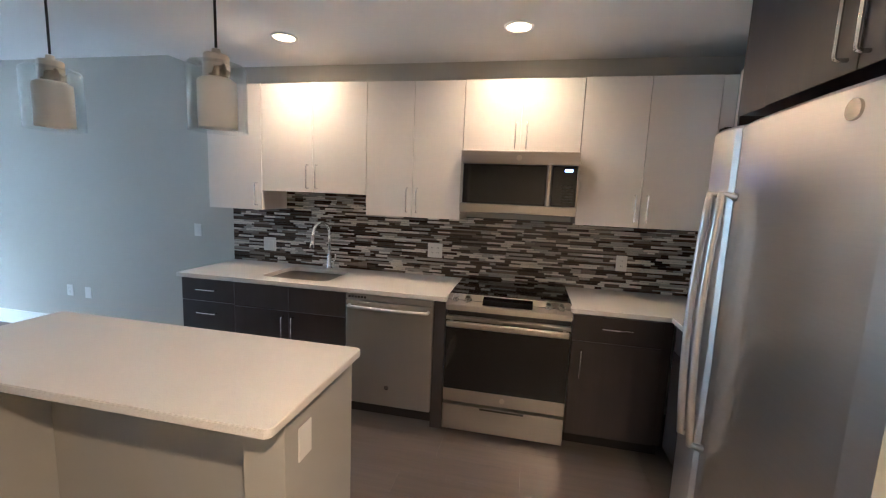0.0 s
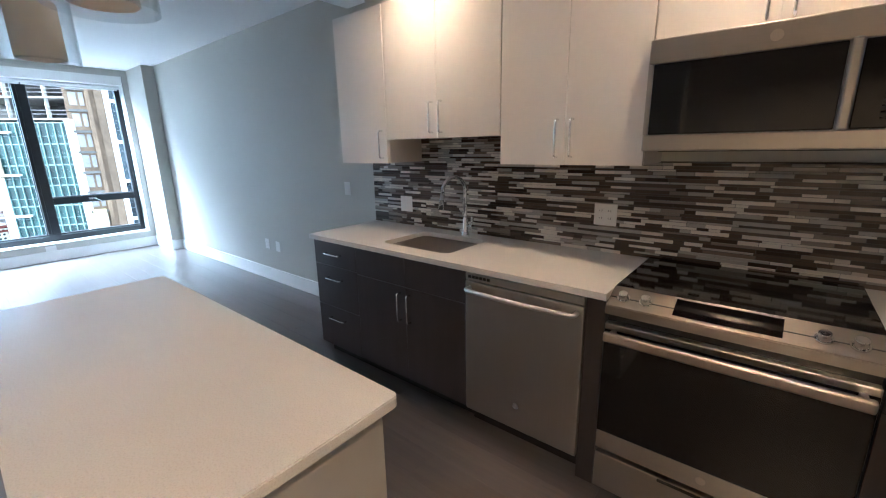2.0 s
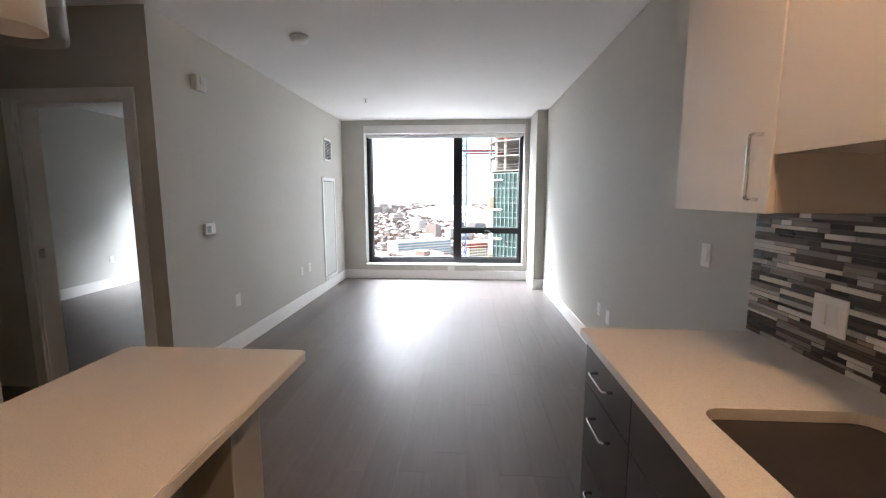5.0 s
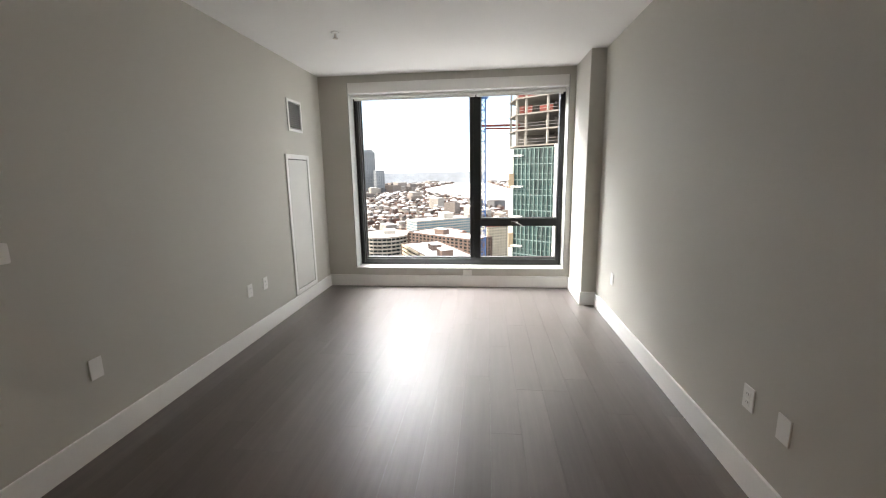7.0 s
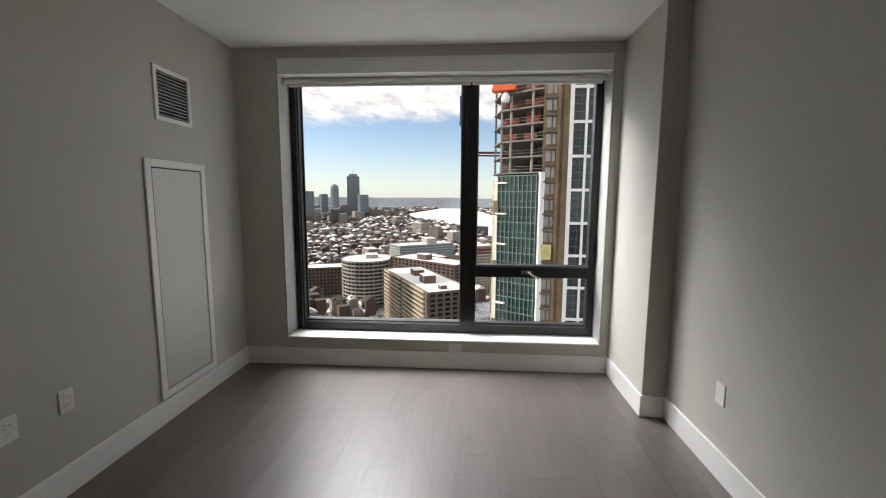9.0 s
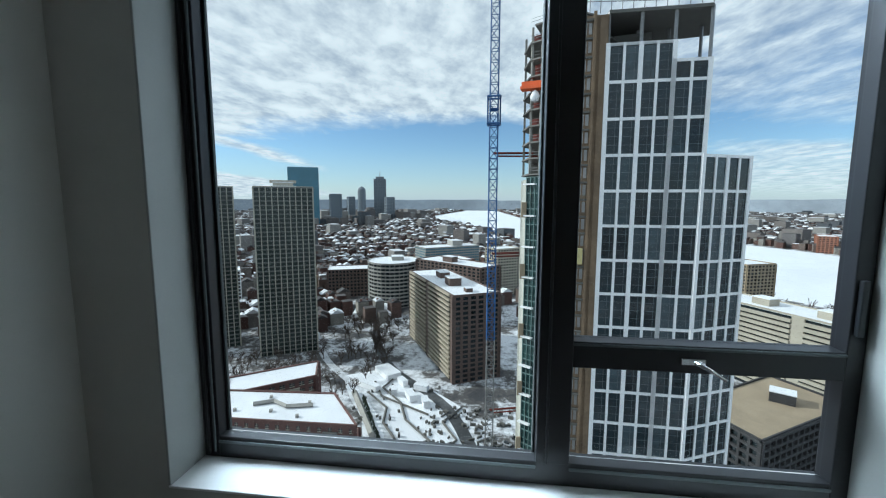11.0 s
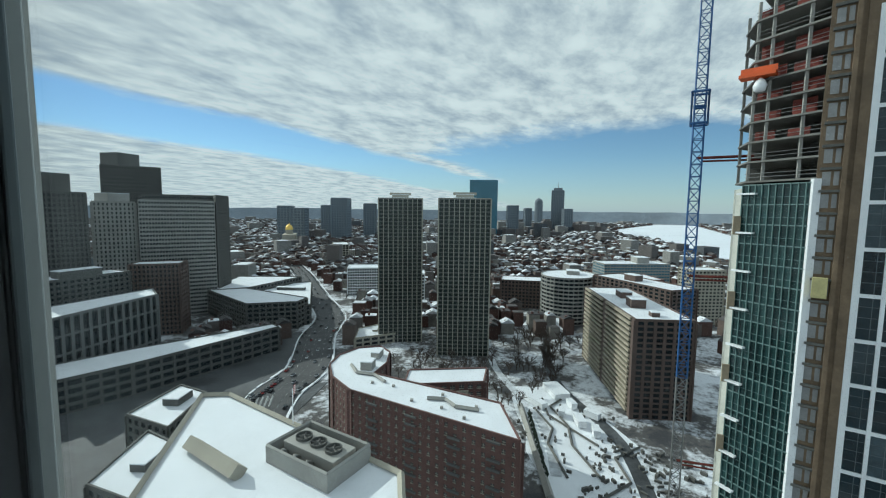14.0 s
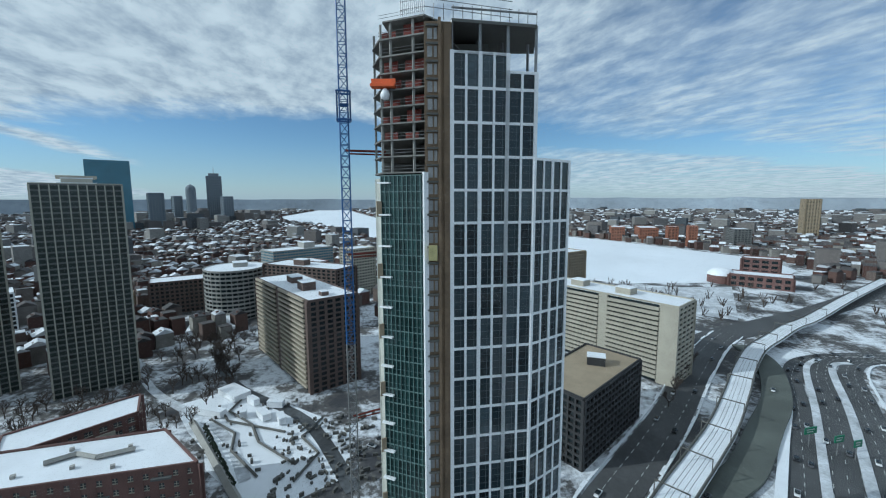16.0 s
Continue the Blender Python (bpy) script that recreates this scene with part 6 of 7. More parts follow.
# right of the tower
facade("apartment_slab", [(-193.5, 176.5), (-206, 199), (-289, 160), (-277, 138)], GZ, -58, 2.9, 6, beige_precast, dark_glass, "long tan apartment slab with balcony bands", 1.5, 1.3, 0.5, skip=(3,), boxes=((-232, 172, 10, 8, 0.4, 4), (-262, 158, 10, 8, 0.4, 4)))
bal = Boxes()
a, b2 = Vector((-277, 138)), Vector((-193.5, 176.5))
d = (b2 - a).normalized()
o = Vector((d.y, -d.x))
for k in range(15):
    z = GZ + 2.88 * k + 2.3
    for s0, s1 in ((2, 44), (50, 82)):
        p = a + d * s0 + o * 0.4
        bal.add((p.x, p.y, z), (d.x * (s1 - s0), d.y * (s1 - s0), 0), (o.x * 1.3, o.y * 1.3, 0), (0, 0, 1.75))
ends = Boxes()
for s0, s1 in ((-0.3, 2), (44, 50), (82, 92.2)):
    p = a + d * s0
    ends.add((p.x, p.y, GZ), (d.x * (s1 - s0), d.y * (s1 - s0), 0), (o.x * 0.9, o.y * 0.9, 0), (0, 0, 46))
bt = thing("balcony_bands", (-235, 155, GZ), "tan balcony parapets stacked up the long slab", "balcony")
bal.mesh("parapets", beige_precast, bt)
ends.mesh("wall_strips", beige_precast, bt, "pale wall strips between the balconies")
facade("dark_block", [(-141.5, 87), (-171, 135), (-196, 122), (-166, 76)], GZ, -75, 2.9, 3.3, charcoal, dark_glass, "dark balconied block with a tan gravel roof", 0.9, 1.0, 0.9, roof=tan_brick, boxes=((-172, 112, 8, 6, 1.0, 4),))
facade("apartment_block", quad(-395, 222, 26, 30, 20), GZ, -52, 2.9, 4, tan_brick, dark_glass, "tan apartment block by the river", 1.4, 1.2, 0.3)
facade("museum", quad(-400, 486, 60, 34, 38), GZ, -90, 6, 9, red_brick, dark_glass, "brick museum building on the river dam", 3, 3, 0.3)
facade("museum", quad(-445, 540, 40, 26, 38), GZ, -78, 6, 9, red_brick, dark_glass, "red-brown brick museum hall", 3, 3, 0.3)
md = thing("white_dome", (-432, 462, GZ), "white domed planetarium roof", "dome")
part("drum", cyl((-432, 462, GZ), (-432, 462, -94), 15, seg=24), red_brick, md)
part("dome", lathe([(15.5, 0), (14, 4), (9, 7.5), (0.1, 9)], (-432, 462, -94), 24), snow, md, smooth=True)
for cx, cy, sx, sy, zt in ((-960, 690, 30, 60, -70), (-900, 730, 40, 80, -68), (-820, 735, 20, 24, -62), (-770, 742, 16, 18, -58), (-700, 790, 30, 44, -60)):
    facade("riverside_block", quad(cx, cy, sx, sy, 60), GZ, zt, 3.6, 6, orange_brick if cx != -700 else grey_stone, dark_glass, "orange brick block on the far river bank", 2, 2, 0.4, group="far river bank")
facade("riverside_block", quad(-860, 1200, 30, 44, 50), GZ, 0, 3.6, 6, tan_brick, dark_glass, "tall tan slab across the river", 3, 2, 0.4, group="far river bank")
facade("office_building", quad(-620, -70, 36, 90, 35), GZ, -66, 3.8, 4, concrete, blue_glass, "green-glazed riverside laboratory with pale bands", 0.6, 1.8, 0.3, boxes=((-630, -60, 22, 16, 0.5, 8),))
facade("office_building", quad(-480, 10, 24, 30, 35), GZ, -52, 3.2, 4, beige_precast, dark_glass, "cream apartment block behind the crane", 1.4, 1.6, 0.3)
facade("office_building", quad(-520, -60, 40, 60, 35), GZ, -72, 3.6, 4, red_brick, dark_glass, "red brick hospital block", 1.6, 1.6, 0.3)
facade("office_building", quad(-450, -160, 30, 50, 20), GZ, -74, 3.6, 4, brown_brick, dark_glass, "brown brick hospital block", 1.6, 1.6, 0.3)
facade("office_building", quad(-430, -215, 26, 40, 20), GZ, -84, 3.6, 4, tan_brick, dark_glass, "tan low apartment house", 1.6, 1.6, 0.3)

# skyline towers far off
facade("glass_skyscraper", quad(-1543, -742, 112, 40, -65), GZ, 129, 7, 18, blue_glass, blue_glass, "slender blue mirrored skyscraper on the skyline", 0.8, 0.8, 0.4, roof=concrete, parapet=0)
# the grey towers' haze lies in their cladding and glass colours
facade("skyline_tower", quad(-2230, -632, 62, 62, 15), GZ, 118, 8, 9, skyline_haze_blue, skyline_haze_glass, "grey square skyscraper with a mast", 3, 3, 0.5, roof=concrete, boxes=((-2230, -632, 44, 44, 0.26, 14),))
ms = thing("radio_mast", (-2230, -632, 132), "thin radio mast on the grey skyscraper", "mast")
part("mast", cyl((-2230, -632, 132), (-2230, -632, 165), 1.6, 0.4, 6), steel_beam, ms)
st = thing("skyline_tower", (-2095, -692, GZ), "domed grey tower on the skyline", "building")
part("shaft", cyl((-2095, -692, GZ), (-2095, -692, 52), 21, seg=12), skyline_haze_blue, st)
part("crown", lathe([(21, 0), (19, 10), (12, 18), (1, 24)], (-2095, -692, 52), 12), skyline_haze_blue, st)
for x, y, sx, sy, zt in ((-1772, -706, 40, 46, 30), (-1200, -1050, 40, 40, 26), (-1020, -1020, 60, 50, 40), (-900, -1150, 40, 40, 12), (-1400, -980, 50, 50, 10), (-1150, -1220, 40, 44, 18), (-830, -1000, 34, 40, 5), (-2300, 420, 50, 60, 10), (-1900, 900, 60, 60, 8), (-2150, -560, 60, 40, 20), (-2120, -760, 60, 30, 22)):
    facade("skyline_tower", quad(x, y, sx, sy, 30), GZ, zt, 8, 9, skyline_haze_blue, skyline_haze_glass, "grey office tower far off on the skyline", 3.2, 3.2, 0.5, roof=concrete, group="skyline towers")


# ---- the tower being built ----
AX, RX, EYE0 = Vector((-0.9747, 0.2236)), Vector((0.2236, 0.9747)), Vector((-7.72, 1.36))


def plan(off, depth):
    p = EYE0 + AX * depth + RX * off
    return (p.x, p.y)


def build_tower():
    t = thing("tower_under_construction", (*plan(6, 92), GZ), "white and glass high-rise still under construction at the top", "building")
    A0, A, B, C, L0, L1, L2 = plan(-3.6, 78.6), plan(1.4, 79), plan(17.6, 82), plan(26.3, 88.6), plan(-8.0, 80.3), plan(-12.4, 82.1), plan(-14.5, 87.5)
    D, E = plan(22, 108), plan(-8, 110)
    top_main, top_wing, top_glass = 28.6, 9.6, 6.2
    part("core", prism([plan(0, 82), plan(15.5, 84.5), plan(22, 106), plan(-6, 106)], GZ, 20), dark_concrete, t, "concrete core")
    part("wing_core", prism([plan(17.0, 83.4), plan(25.2, 89.6), plan(21, 105), plan(15, 100)], GZ, top_wing - 0.5), dark_glass, t)
    part("glass_core", prism([plan(-4.2, 80.2), plan(0, 82), plan(-6, 106), plan(-13.6, 88.5), plan(-11.9, 83.0), plan(-7.8, 81.4)], GZ, top_glass - 0.4), dark_glass, t)

    def wall_grid(a, b, z0, z1, n, wide, thin, rowh, glassm, frame_m, band, bars=True):
        a, b = Vector(a), Vector(b)
        d = b - a
        Ln = d.length
        d /= Ln
        o = Vector((d.y, -d.x))
        if o.dot(AX) > 0:
            o = -o
        fr = Boxes()
        for k in range(n + 1):
            w = wide if k % 2 == 0 else thin
            p = a + d * (Ln * k / n - w / 2)
            fr.add((p.x, p.y, z0), (d.x * w, d.y * w, 0), (o.x * 0.35, o.y * 0.35, 0), (0, 0, z1 - z0))
        z = z1
        if z1 > top_glass:
            fr.add((a.x, a.y, z1 - band), (d.x * Ln, d.y * Ln, 0), (o.x * 0.3, o.y * 0.3, 0), (0, 0, band))
            z = top_main
            while z > z1 + 0.1:
                z -= rowh
        rows = [z + rowh] if z1 - z > 1 else []
        while z > z0 + 0.1:
            fr.add((a.x, a.y, z - band), (d.x * Ln, d.y * Ln, 0), (o.x * 0.3, o.y * 0.3, 0), (0, 0, band))
            rows.append(z)
            z -= rowh
        g = fr.mesh("facade_grid", frame_m, t, "white facade grid")
        cw = Ln / n
        ph = rowh - band - 0.02
        b0 = bmesh.new()
        u = Vector((d.x, d.y, 0)) * (cw - 0.05)
        w = Vector((o.x, o.y, 0)) * 0.12
        vv = [b0.verts.new(q) for q in (-u / 2, u / 2, u / 2 + Vector((0, 0, ph)), -u / 2 + Vector((0, 0, ph)), -u / 2 + w, u / 2 + w, u / 2 + w + Vector((0, 0, ph)), -u / 2 + w + Vector((0, 0, ph)))]
        for q in ((4, 5, 6, 7), (0, 1, 5, 4), (1, 2, 6, 5), (2, 3, 7, 6), (3, 0, 4, 7), (0, 3, 2, 1)):
            b0.faces.new([vv[i] for i in q])
        bmesh.ops.recalc_face_normals(b0, faces=b0.faces)
        pm = mesh_from(b0, "pane", glassm)
        org = origin(t)
        mu = Boxes()
        for z in rows[:24]:
            for k in range(n):
                p = a + d * (cw * (k + 0.5))
                ob = new("pane", pm)
                ob.parent = t
                ob.location = Vector((p.x, p.y, z - rowh + 0.01)) - org
                if z > z1 + 0.1:
                    ob.scale = (1, 1, (z1 - z + rowh - band) / ph)
                    continue
                if not bars:
                    continue
                q = p + o * 0.12
                for zz in (0.26, 0.52, 0.78) if bars is True else (0.36,):
                    s = q - d * (cw * 0.45)
                    mu.add((s.x, s.y, z - rowh + ph * zz), (d.x * cw * 0.9, d.y * cw * 0.9, 0), (o.x * 0.05, o.y * 0.05, 0), (0, 0, 0.07))
                if bars is not True:
                    continue
                s = q - d * 0.04 + d * cw * 0.16
                mu.add((s.x, s.y, z - rowh), (d.x * 0.07, d.y * 0.07, 0), (o.x * 0.05, o.y * 0.05, 0), (0, 0, ph))
        if mu.v:
            mu.mesh("glazing_bars", bar_dark if bars is True else mint_bar, g, kind="stuff")

    M = Vector(A).lerp(Vector(B), 0.655)
    wall_grid(A, M, GZ, top_main, 4, 0.75, 0.45, 6.27, tower_pane, white_panel, 0.52)
    wall_grid(M, B, GZ, top_main - 3.1, 2, 0.75, 0.45, 6.27, tower_pane, white_panel, 0.52)
    wall_grid(B, C, GZ, top_wing, 4, 0.7, 0.42, 6.27, tower_pane, white_panel, 0.52)
    # finished side wall of the main shaft above the wing
    Bb = plan(19.5, 92)
    wall_grid(B, Bb, top_wing, top_main - 3.1, 2, 0.5, 0.3, 6.27, tower_pane, white_panel, 0.52)
    # green curtain wall on the left, bowed
    prev = Vector(A0)
    for q, n in ((L0, 5), (L1, 5)):
        wall_grid(q, tuple(prev), GZ, top_glass, n, 0.10, 0.10, 3.1, green_pane, mint_bar, 0.16, "half")
        prev = Vector(q)
    eb = Boxes()
    p = Vector(A0)
    eb.upright(p.x, p.y, 0.9, 0.9, 0.2, GZ, top_glass + 0.4)
    eb.mesh("edge_posts", white_panel, t)
    rt = [Vector(L1), Vector(L2), Vector(L2) + AX * 0.6 + RX * 0.6, Vector(L1) + AX * 0.6 + RX * 0.6]
    part("return_wall", prism([tuple(q) for q in rt], GZ, top_glass - 0.5), pale_board, t, "pale boarded return wall")
    yl = Boxes()
    for k in range(0, 30, 2):
        z = top_glass - 5 - 3.1 * k
        if k % 4 == 0:
            yl.upright(Vector(L1).x + 0.5, Vector(L1).y - 0.6, 0.3, 1.0, 0.2, z - 3.0, z)
    sl = Boxes()
    e0, e1 = Vector(plan(-12.9, 82.1)), Vector(plan(-10.4, 81.1))
    ed = (e1 - e0).normalized()
    en = Vector((ed.y, -ed.x))
    if en.dot(AX) > 0:
        en = -en
    for k in range(17):
        sl.add((e0.x, e0.y, top_glass - 1.6 - 6.2 * k), (*(e1 - e0), 0), (*(en * 0.8), 0), (0, 0, 0.28))
    sl.mesh("edge_slabs", white_panel, t, "pale slabs jutting from the curtain wall")
    yl.mesh("edge_panels", tan_brick, t, "pale temporary edge panels")
    # hoist bay
    hb2 = Boxes()
    a, b3 = Vector(A0), Vector(A)
    d = (b3 - a).normalized()
    o = Vector((d.y, -d.x))
    if o.dot(AX) > 0:
        o = -o
    bay = part("hoist_wall", prism([tuple(a), tuple(b3), tuple(b3 - o * 1.2), tuple(a - o * 1.2)], GZ, 33.5), plywood, t, "brown boarded hoist bay")
    for k in range(46):
        z = 33.0 - 3.1 * k
        if z < GZ + 3:
            break
        for s, w in ((0.55, 0.9), (1.75, 0.55)):
            q = a + d * s
            hb2.add((q.x, q.y, z - 2.6), (d.x * w, d.y * w, 0), (o.x * 0.08, o.y * 0.08, 0), (0, 0, 1.9))
    hb2.mesh("openings", steel_beam, t, "grey boarded openings")
    hs = Boxes()
    for k in range(46):
        z = 33.0 - 3.1 * k
        if z < GZ + 3:
            break
        q = a + d * 0.3
        hs.add((q.x, q.y, z - 0.45), (d.x * 2.4, d.y * 2.4, 0), (o.x * 0.5, o.y * 0.5, 0), (0, 0, 0.35))
    hs.mesh("landings", dark_concrete, t)
    pl = Boxes()
    q = a + d * 3.6
    pl.add((q.x, q.y, GZ), (d.x * 1.2, d.y * 1.2, 0), (o.x * 0.25, o.y * 0.25, 0), (0, 0, 33 - GZ))
    q = a + d * 2.5
    pl.add((q.x, q.y, GZ), (d.x * 0.5, d.y * 0.5, 0), (o.x * 0.7, o.y * 0.7, 0), (0, 0, 34 - GZ))
    pl.mesh("plywood_strips", plywood, t, "brown plywood strips")
    cb = Boxes()
    q = a + d * 0.5 + o * 0.6
    cb.add((q.x, q.y, -10), (d.x * 1.6, d.y * 1.6, 0), (o.x * 1.2, o.y * 1.2, 0), (0, 0, 2.8))
    cb.mesh("hoist_cabin", yellow_paint, t, "yellow hoist cabin")
    # open floors
    open_poly = [A0, L0, L1, L2, E, plan(10, 104), plan(2, 84)]
    # dark block and backing added to close off sky and imitate deep-floor shade
    part("dark_core_block", prism([plan(-5, 87), plan(9, 87), plan(9, 103), plan(-5, 103)], top_glass, 32.5), dark_concrete, t, "dark concrete block added inside the open floors")
    part("dark_backing", prism([plan(-13.5, 93), plan(-5.2, 93), plan(-5.2, 94), plan(-13.3, 94)], top_glass, 31.0), dark_concrete, t)
    sl, co, nt2 = Boxes(), Boxes(), Boxes()
    rg = random.Random(3)
    k = 0
    z = top_glass + 0.6
    while z < 35.5:
        sf = part("slab", prism(open_poly if z < 33 else [A0, L0, plan(-11.6, 81.8), plan(-9, 104), plan(10, 104), plan(2, 84)], z - 0.28, z), slab_grey, t)
        pts = [Vector(A0).lerp(Vector(L0), 0.55), Vector(L1).lerp(Vector(L0), 0.45), Vector(L1), Vector(L2)]
        for p in pts:
            c = p + AX * 0.6 + RX * 0.3
            if z < 32.5:
                co.upright(c.x, c.y, 0.38, 0.38, 0.2, z, z + 2.82)
        if z < 33 and k % 2 == 0 or 2 < k < 7:
            for p, q in ((L0, A0), (L1, L0)):
                p, q = Vector(p) + AX * 1.6, Vector(q) + AX * 1.6
                w0, w1 = rg.uniform(0.0, 0.2), rg.uniform(0.7, 1.0)
                u = p.lerp(q, w0)
                v = p.lerp(q, w1)
                if k >= 2:
                    nt2.add((u.x, u.y, z + 0.1), (v.x - u.x, v.y - u.y, 0), (AX.x * 0.08, AX.y * 0.08, 0), (0, 0, rg.uniform(1.2, 2.5)))
        for p, q in ((L0, A0), (L1, L0)):
            for hgt in (0.55, 1.1):
                sl.beam((*p, z + hgt), (*q, z + hgt), 0.06)
        z += 3.1
        k += 1
    co.mesh("columns", concrete, t)
    sl.mesh("guard_rails", steel_beam, t)
    nt2.mesh("nets", red_net, t, "red-orange weather nets")
    og = Boxes()
    p = Vector(L1)
    og.upright(p.x + 1.2, p.y + 0.6, 2.2, 4.6, -0.25, 22.6, 23.1)
    og.upright(p.x + 1.9, p.y + 0.6, 0.15, 4.6, -0.25, 23.1, 24.0)
    bag = lathe([(0.0, 0.0), (0.7, 0.1), (0.95, 0.9), (0.6, 1.7), (0.15, 2.1), (0.0, 2.2)], (p.x + 1.6, p.y + 0.9, 20.3), 10)
    part("hanging_bag", bag, white_panel, t, "white debris bag under the platform", smooth=True)
    og.mesh("orange_platform", surface("orange_platform_paint", (0.75, 0.13, 0.03), 0.6, large=0.5, fine=3, var=0.15), t, "bright orange loading platform")
    # steel frame at the roof
    rf = Boxes()
    for s in (0.0, 0.33, 0.66, 1.0):
        p = Vector(A).lerp(Vector(B), s) + AX * 0.5
        rf.beam((*p, top_main - 3.5), (*p, 34.0), 0.45)
        rf.beam((*(p + AX * 8), top_main - 3.5), (*(p + AX * 8), 34.0), 0.45)
    for z in (34.0, 36.2):
        rf.beam((*(Vector(A) + AX * 0.5), z), (*(Vector(B) + AX * 0.5), z), 0.3 if z > 35 else 0.5)
    for s in [k / 12 for k in range(13)]:
        p = Vector(A0).lerp(Vector(B), s) + AX * 0.4
        rf.beam((*p, 34.0), (*p, 36.8), 0.1)
        p = Vector(L0).lerp(Vector(A0), s)
        rf.beam((*p, 35), (*p, 39.0), 0.12)
    for zz in (36.0, 37.4, 38.8):
        rf.beam((*L0, zz), (*A0, zz), 0.1)
        rf.beam((*A0, zz), (*Vector(A).lerp(Vector(B), 0.7), zz - 1.0), 0.1)
    rf.mesh("roof_steel", steel_beam, t, "bare steel frame on the top")
    part("roof_deck", prism([A, B, plan(20, 96), plan(2, 96)], 33.6, 34.1), dark_concrete, t)
    part("floor_deck", prism([A, B, plan(20, 96), plan(2, 96)], top_main - 3.5, top_main - 3.2), dark_concrete, t)


build_tower()


def tower_crane():
    x, y = plan(-20.3, 86)
    c = thing("tower_crane", (x, y, GZ), "tall blue lattice tower crane tied to the building", "crane")
    lo, hi = Boxes(), Boxes()
    w = 0.85
    z = GZ
    k = 0
    while z < 52:
        bx = hi if z > -30 else lo
        cs = [(x - w, y - w), (x + w, y - w), (x + w, y + w), (x - w, y + w)]
        for i in range(4):
            p, q = cs[i], cs[(i + 1) % 4]
            bx.beam((*p, z), (*p, z + 2.2), 0.2)
            bx.beam((*p, z), (*q, z), 0.11)
            bx.beam((*(p if k % 2 else q), z), (*(q if k % 2 else p), z + 2.2), 0.11)
        z += 2.2
        k += 1
    lo.mesh("lower_mast", steel_beam, c, "grey lower mast")
    hi.mesh("upper_mast", crane_blue, c, "blue upper mast")
    cl = Boxes()
    for z0, ww in ((17.5, 2.6), (20.5, 1.7), (23.0, 2.6)):
        for i in range(4):
            sx, sy = ((-1, -1), (1, -1), (1, 1), (-1, 1))[i]
            ex, ey = ((1, -1), (1, 1), (-1, 1), (-1, -1))[i]
            cl.beam((x + sx * ww / 2, y + sy * ww / 2, z0), (x + ex * ww / 2, y + ey * ww / 2, z0), 0.3)
            cl.beam((x + sx * ww / 2, y + sy * ww / 2, 17.5), (x + sx * ww / 2, y + sy * ww / 2, 23), 0.22)
    cl.mesh("climbing_collar", crane_blue, c, "blue climbing collar")
    ta = Boxes()
    for z0 in (11.5, -10, -46):
        q = plan(-12.5, 90)
        ta.beam((x, y, z0), (q[0], q[1], z0 + 0.2), 0.35)
        ta.beam((x, y + 0.8, z0 - 0.6), (q[0], q[1] + 1.0, z0 - 0.5), 0.25)
    ta.mesh("tie_arms", red_net, c, "red tie arms")


tower_crane()


# ---- streets ----
def car_at(name):
    t = thing(name, (0, 0, 0), "parked or waiting car on the street", "car", "cars in the streets")
    b = box(-2.2, 2.2, -0.9, 0.9, 0.35, 0.95, 0.18, seg=2)
    part("body", b, car_paint, t)
    b = box(-1.3, 1.1, -0.8, 0.8, 0.9, 1.5, 0.25, seg=2)
    part("cabin", b, dark_glass, t)
    for sx in (-1.35, 1.35):
        for sy in (-0.85, 0.85):
            part("wheel", cyl((sx, sy - 0.1, 0.33), (sx, sy + 0.1, 0.33), 0.33, seg=10), toe_black, t)
    return t


def car_colour():
    m, nt, p = nodes_of("car_paint")
    r = nt.nodes.new("ShaderNodeObjectInfo").outputs["Random"]
    nt.links.new(ramp(nt, r, [(0.0, (0.02, 0.02, 0.025)), (0.3, (0.10, 0.10, 0.11)), (0.55, (0.25, 0.03, 0.03)), (0.62, (0.35, 0.36, 0.38)), (0.85, (0.75, 0.75, 0.76))], hard=True), p.inputs["Base Color"])
    p.inputs["Roughness"].default_value = 0.3
    return m


car_paint = car_colour()
first_car = car_at("car")
rng = random.Random(12)
spots = []
for line, offs, step, zz in ((avenue_line, (-11.4, -3, 3.5, 11.4), 15, GZ + 0.36), (hw_line, (-3.5, 3.5), 22, GZ + 0.36), (hw_west, (-2.2, 2.2), 13, GZ + 0.34), (hw_east, (-3, 3), 20, GZ + 0.31), (lane_line, (-5, 4), 26, GZ + 0.31), (ramp_line, (1.5,), 60, GZ + 2.21)):
    for off in offs:
        s = rng.uniform(0, step)
        for p, q in zip(line, line[1:]):
            d = q - p
            L = d.length
            d = d / L
            n = Vector((-d.y, d.x))
            while s < L:
                spots.append((*(p + d * s + n * off), zz, math.degrees(math.atan2(d.y, d.x))))
                s += step * rng.uniform(0.45, 1.5) if abs(off) > 9 else step * rng.uniform(0.8, 3)
            s -= L
for k in range(16):
    spots.append((-172 - 4.2 * k, 2 + 4.6 * k + 2 * rng.random(), GZ + 0.02, 48 + rng.uniform(-6, 6)))
for k in range(14):
    spots.append((-128 - 2.9 * k, -196 - 1.2 * k, GZ + 0.22, 60))
for i, (x, y, z, dg) in enumerate(spots):
    if i == 0:
        first_car.matrix_basis = pose(x, y, z, 0, 0, dg)
    else:
        copy_thing(first_car, pose(x, y, z, 0, 0, dg))


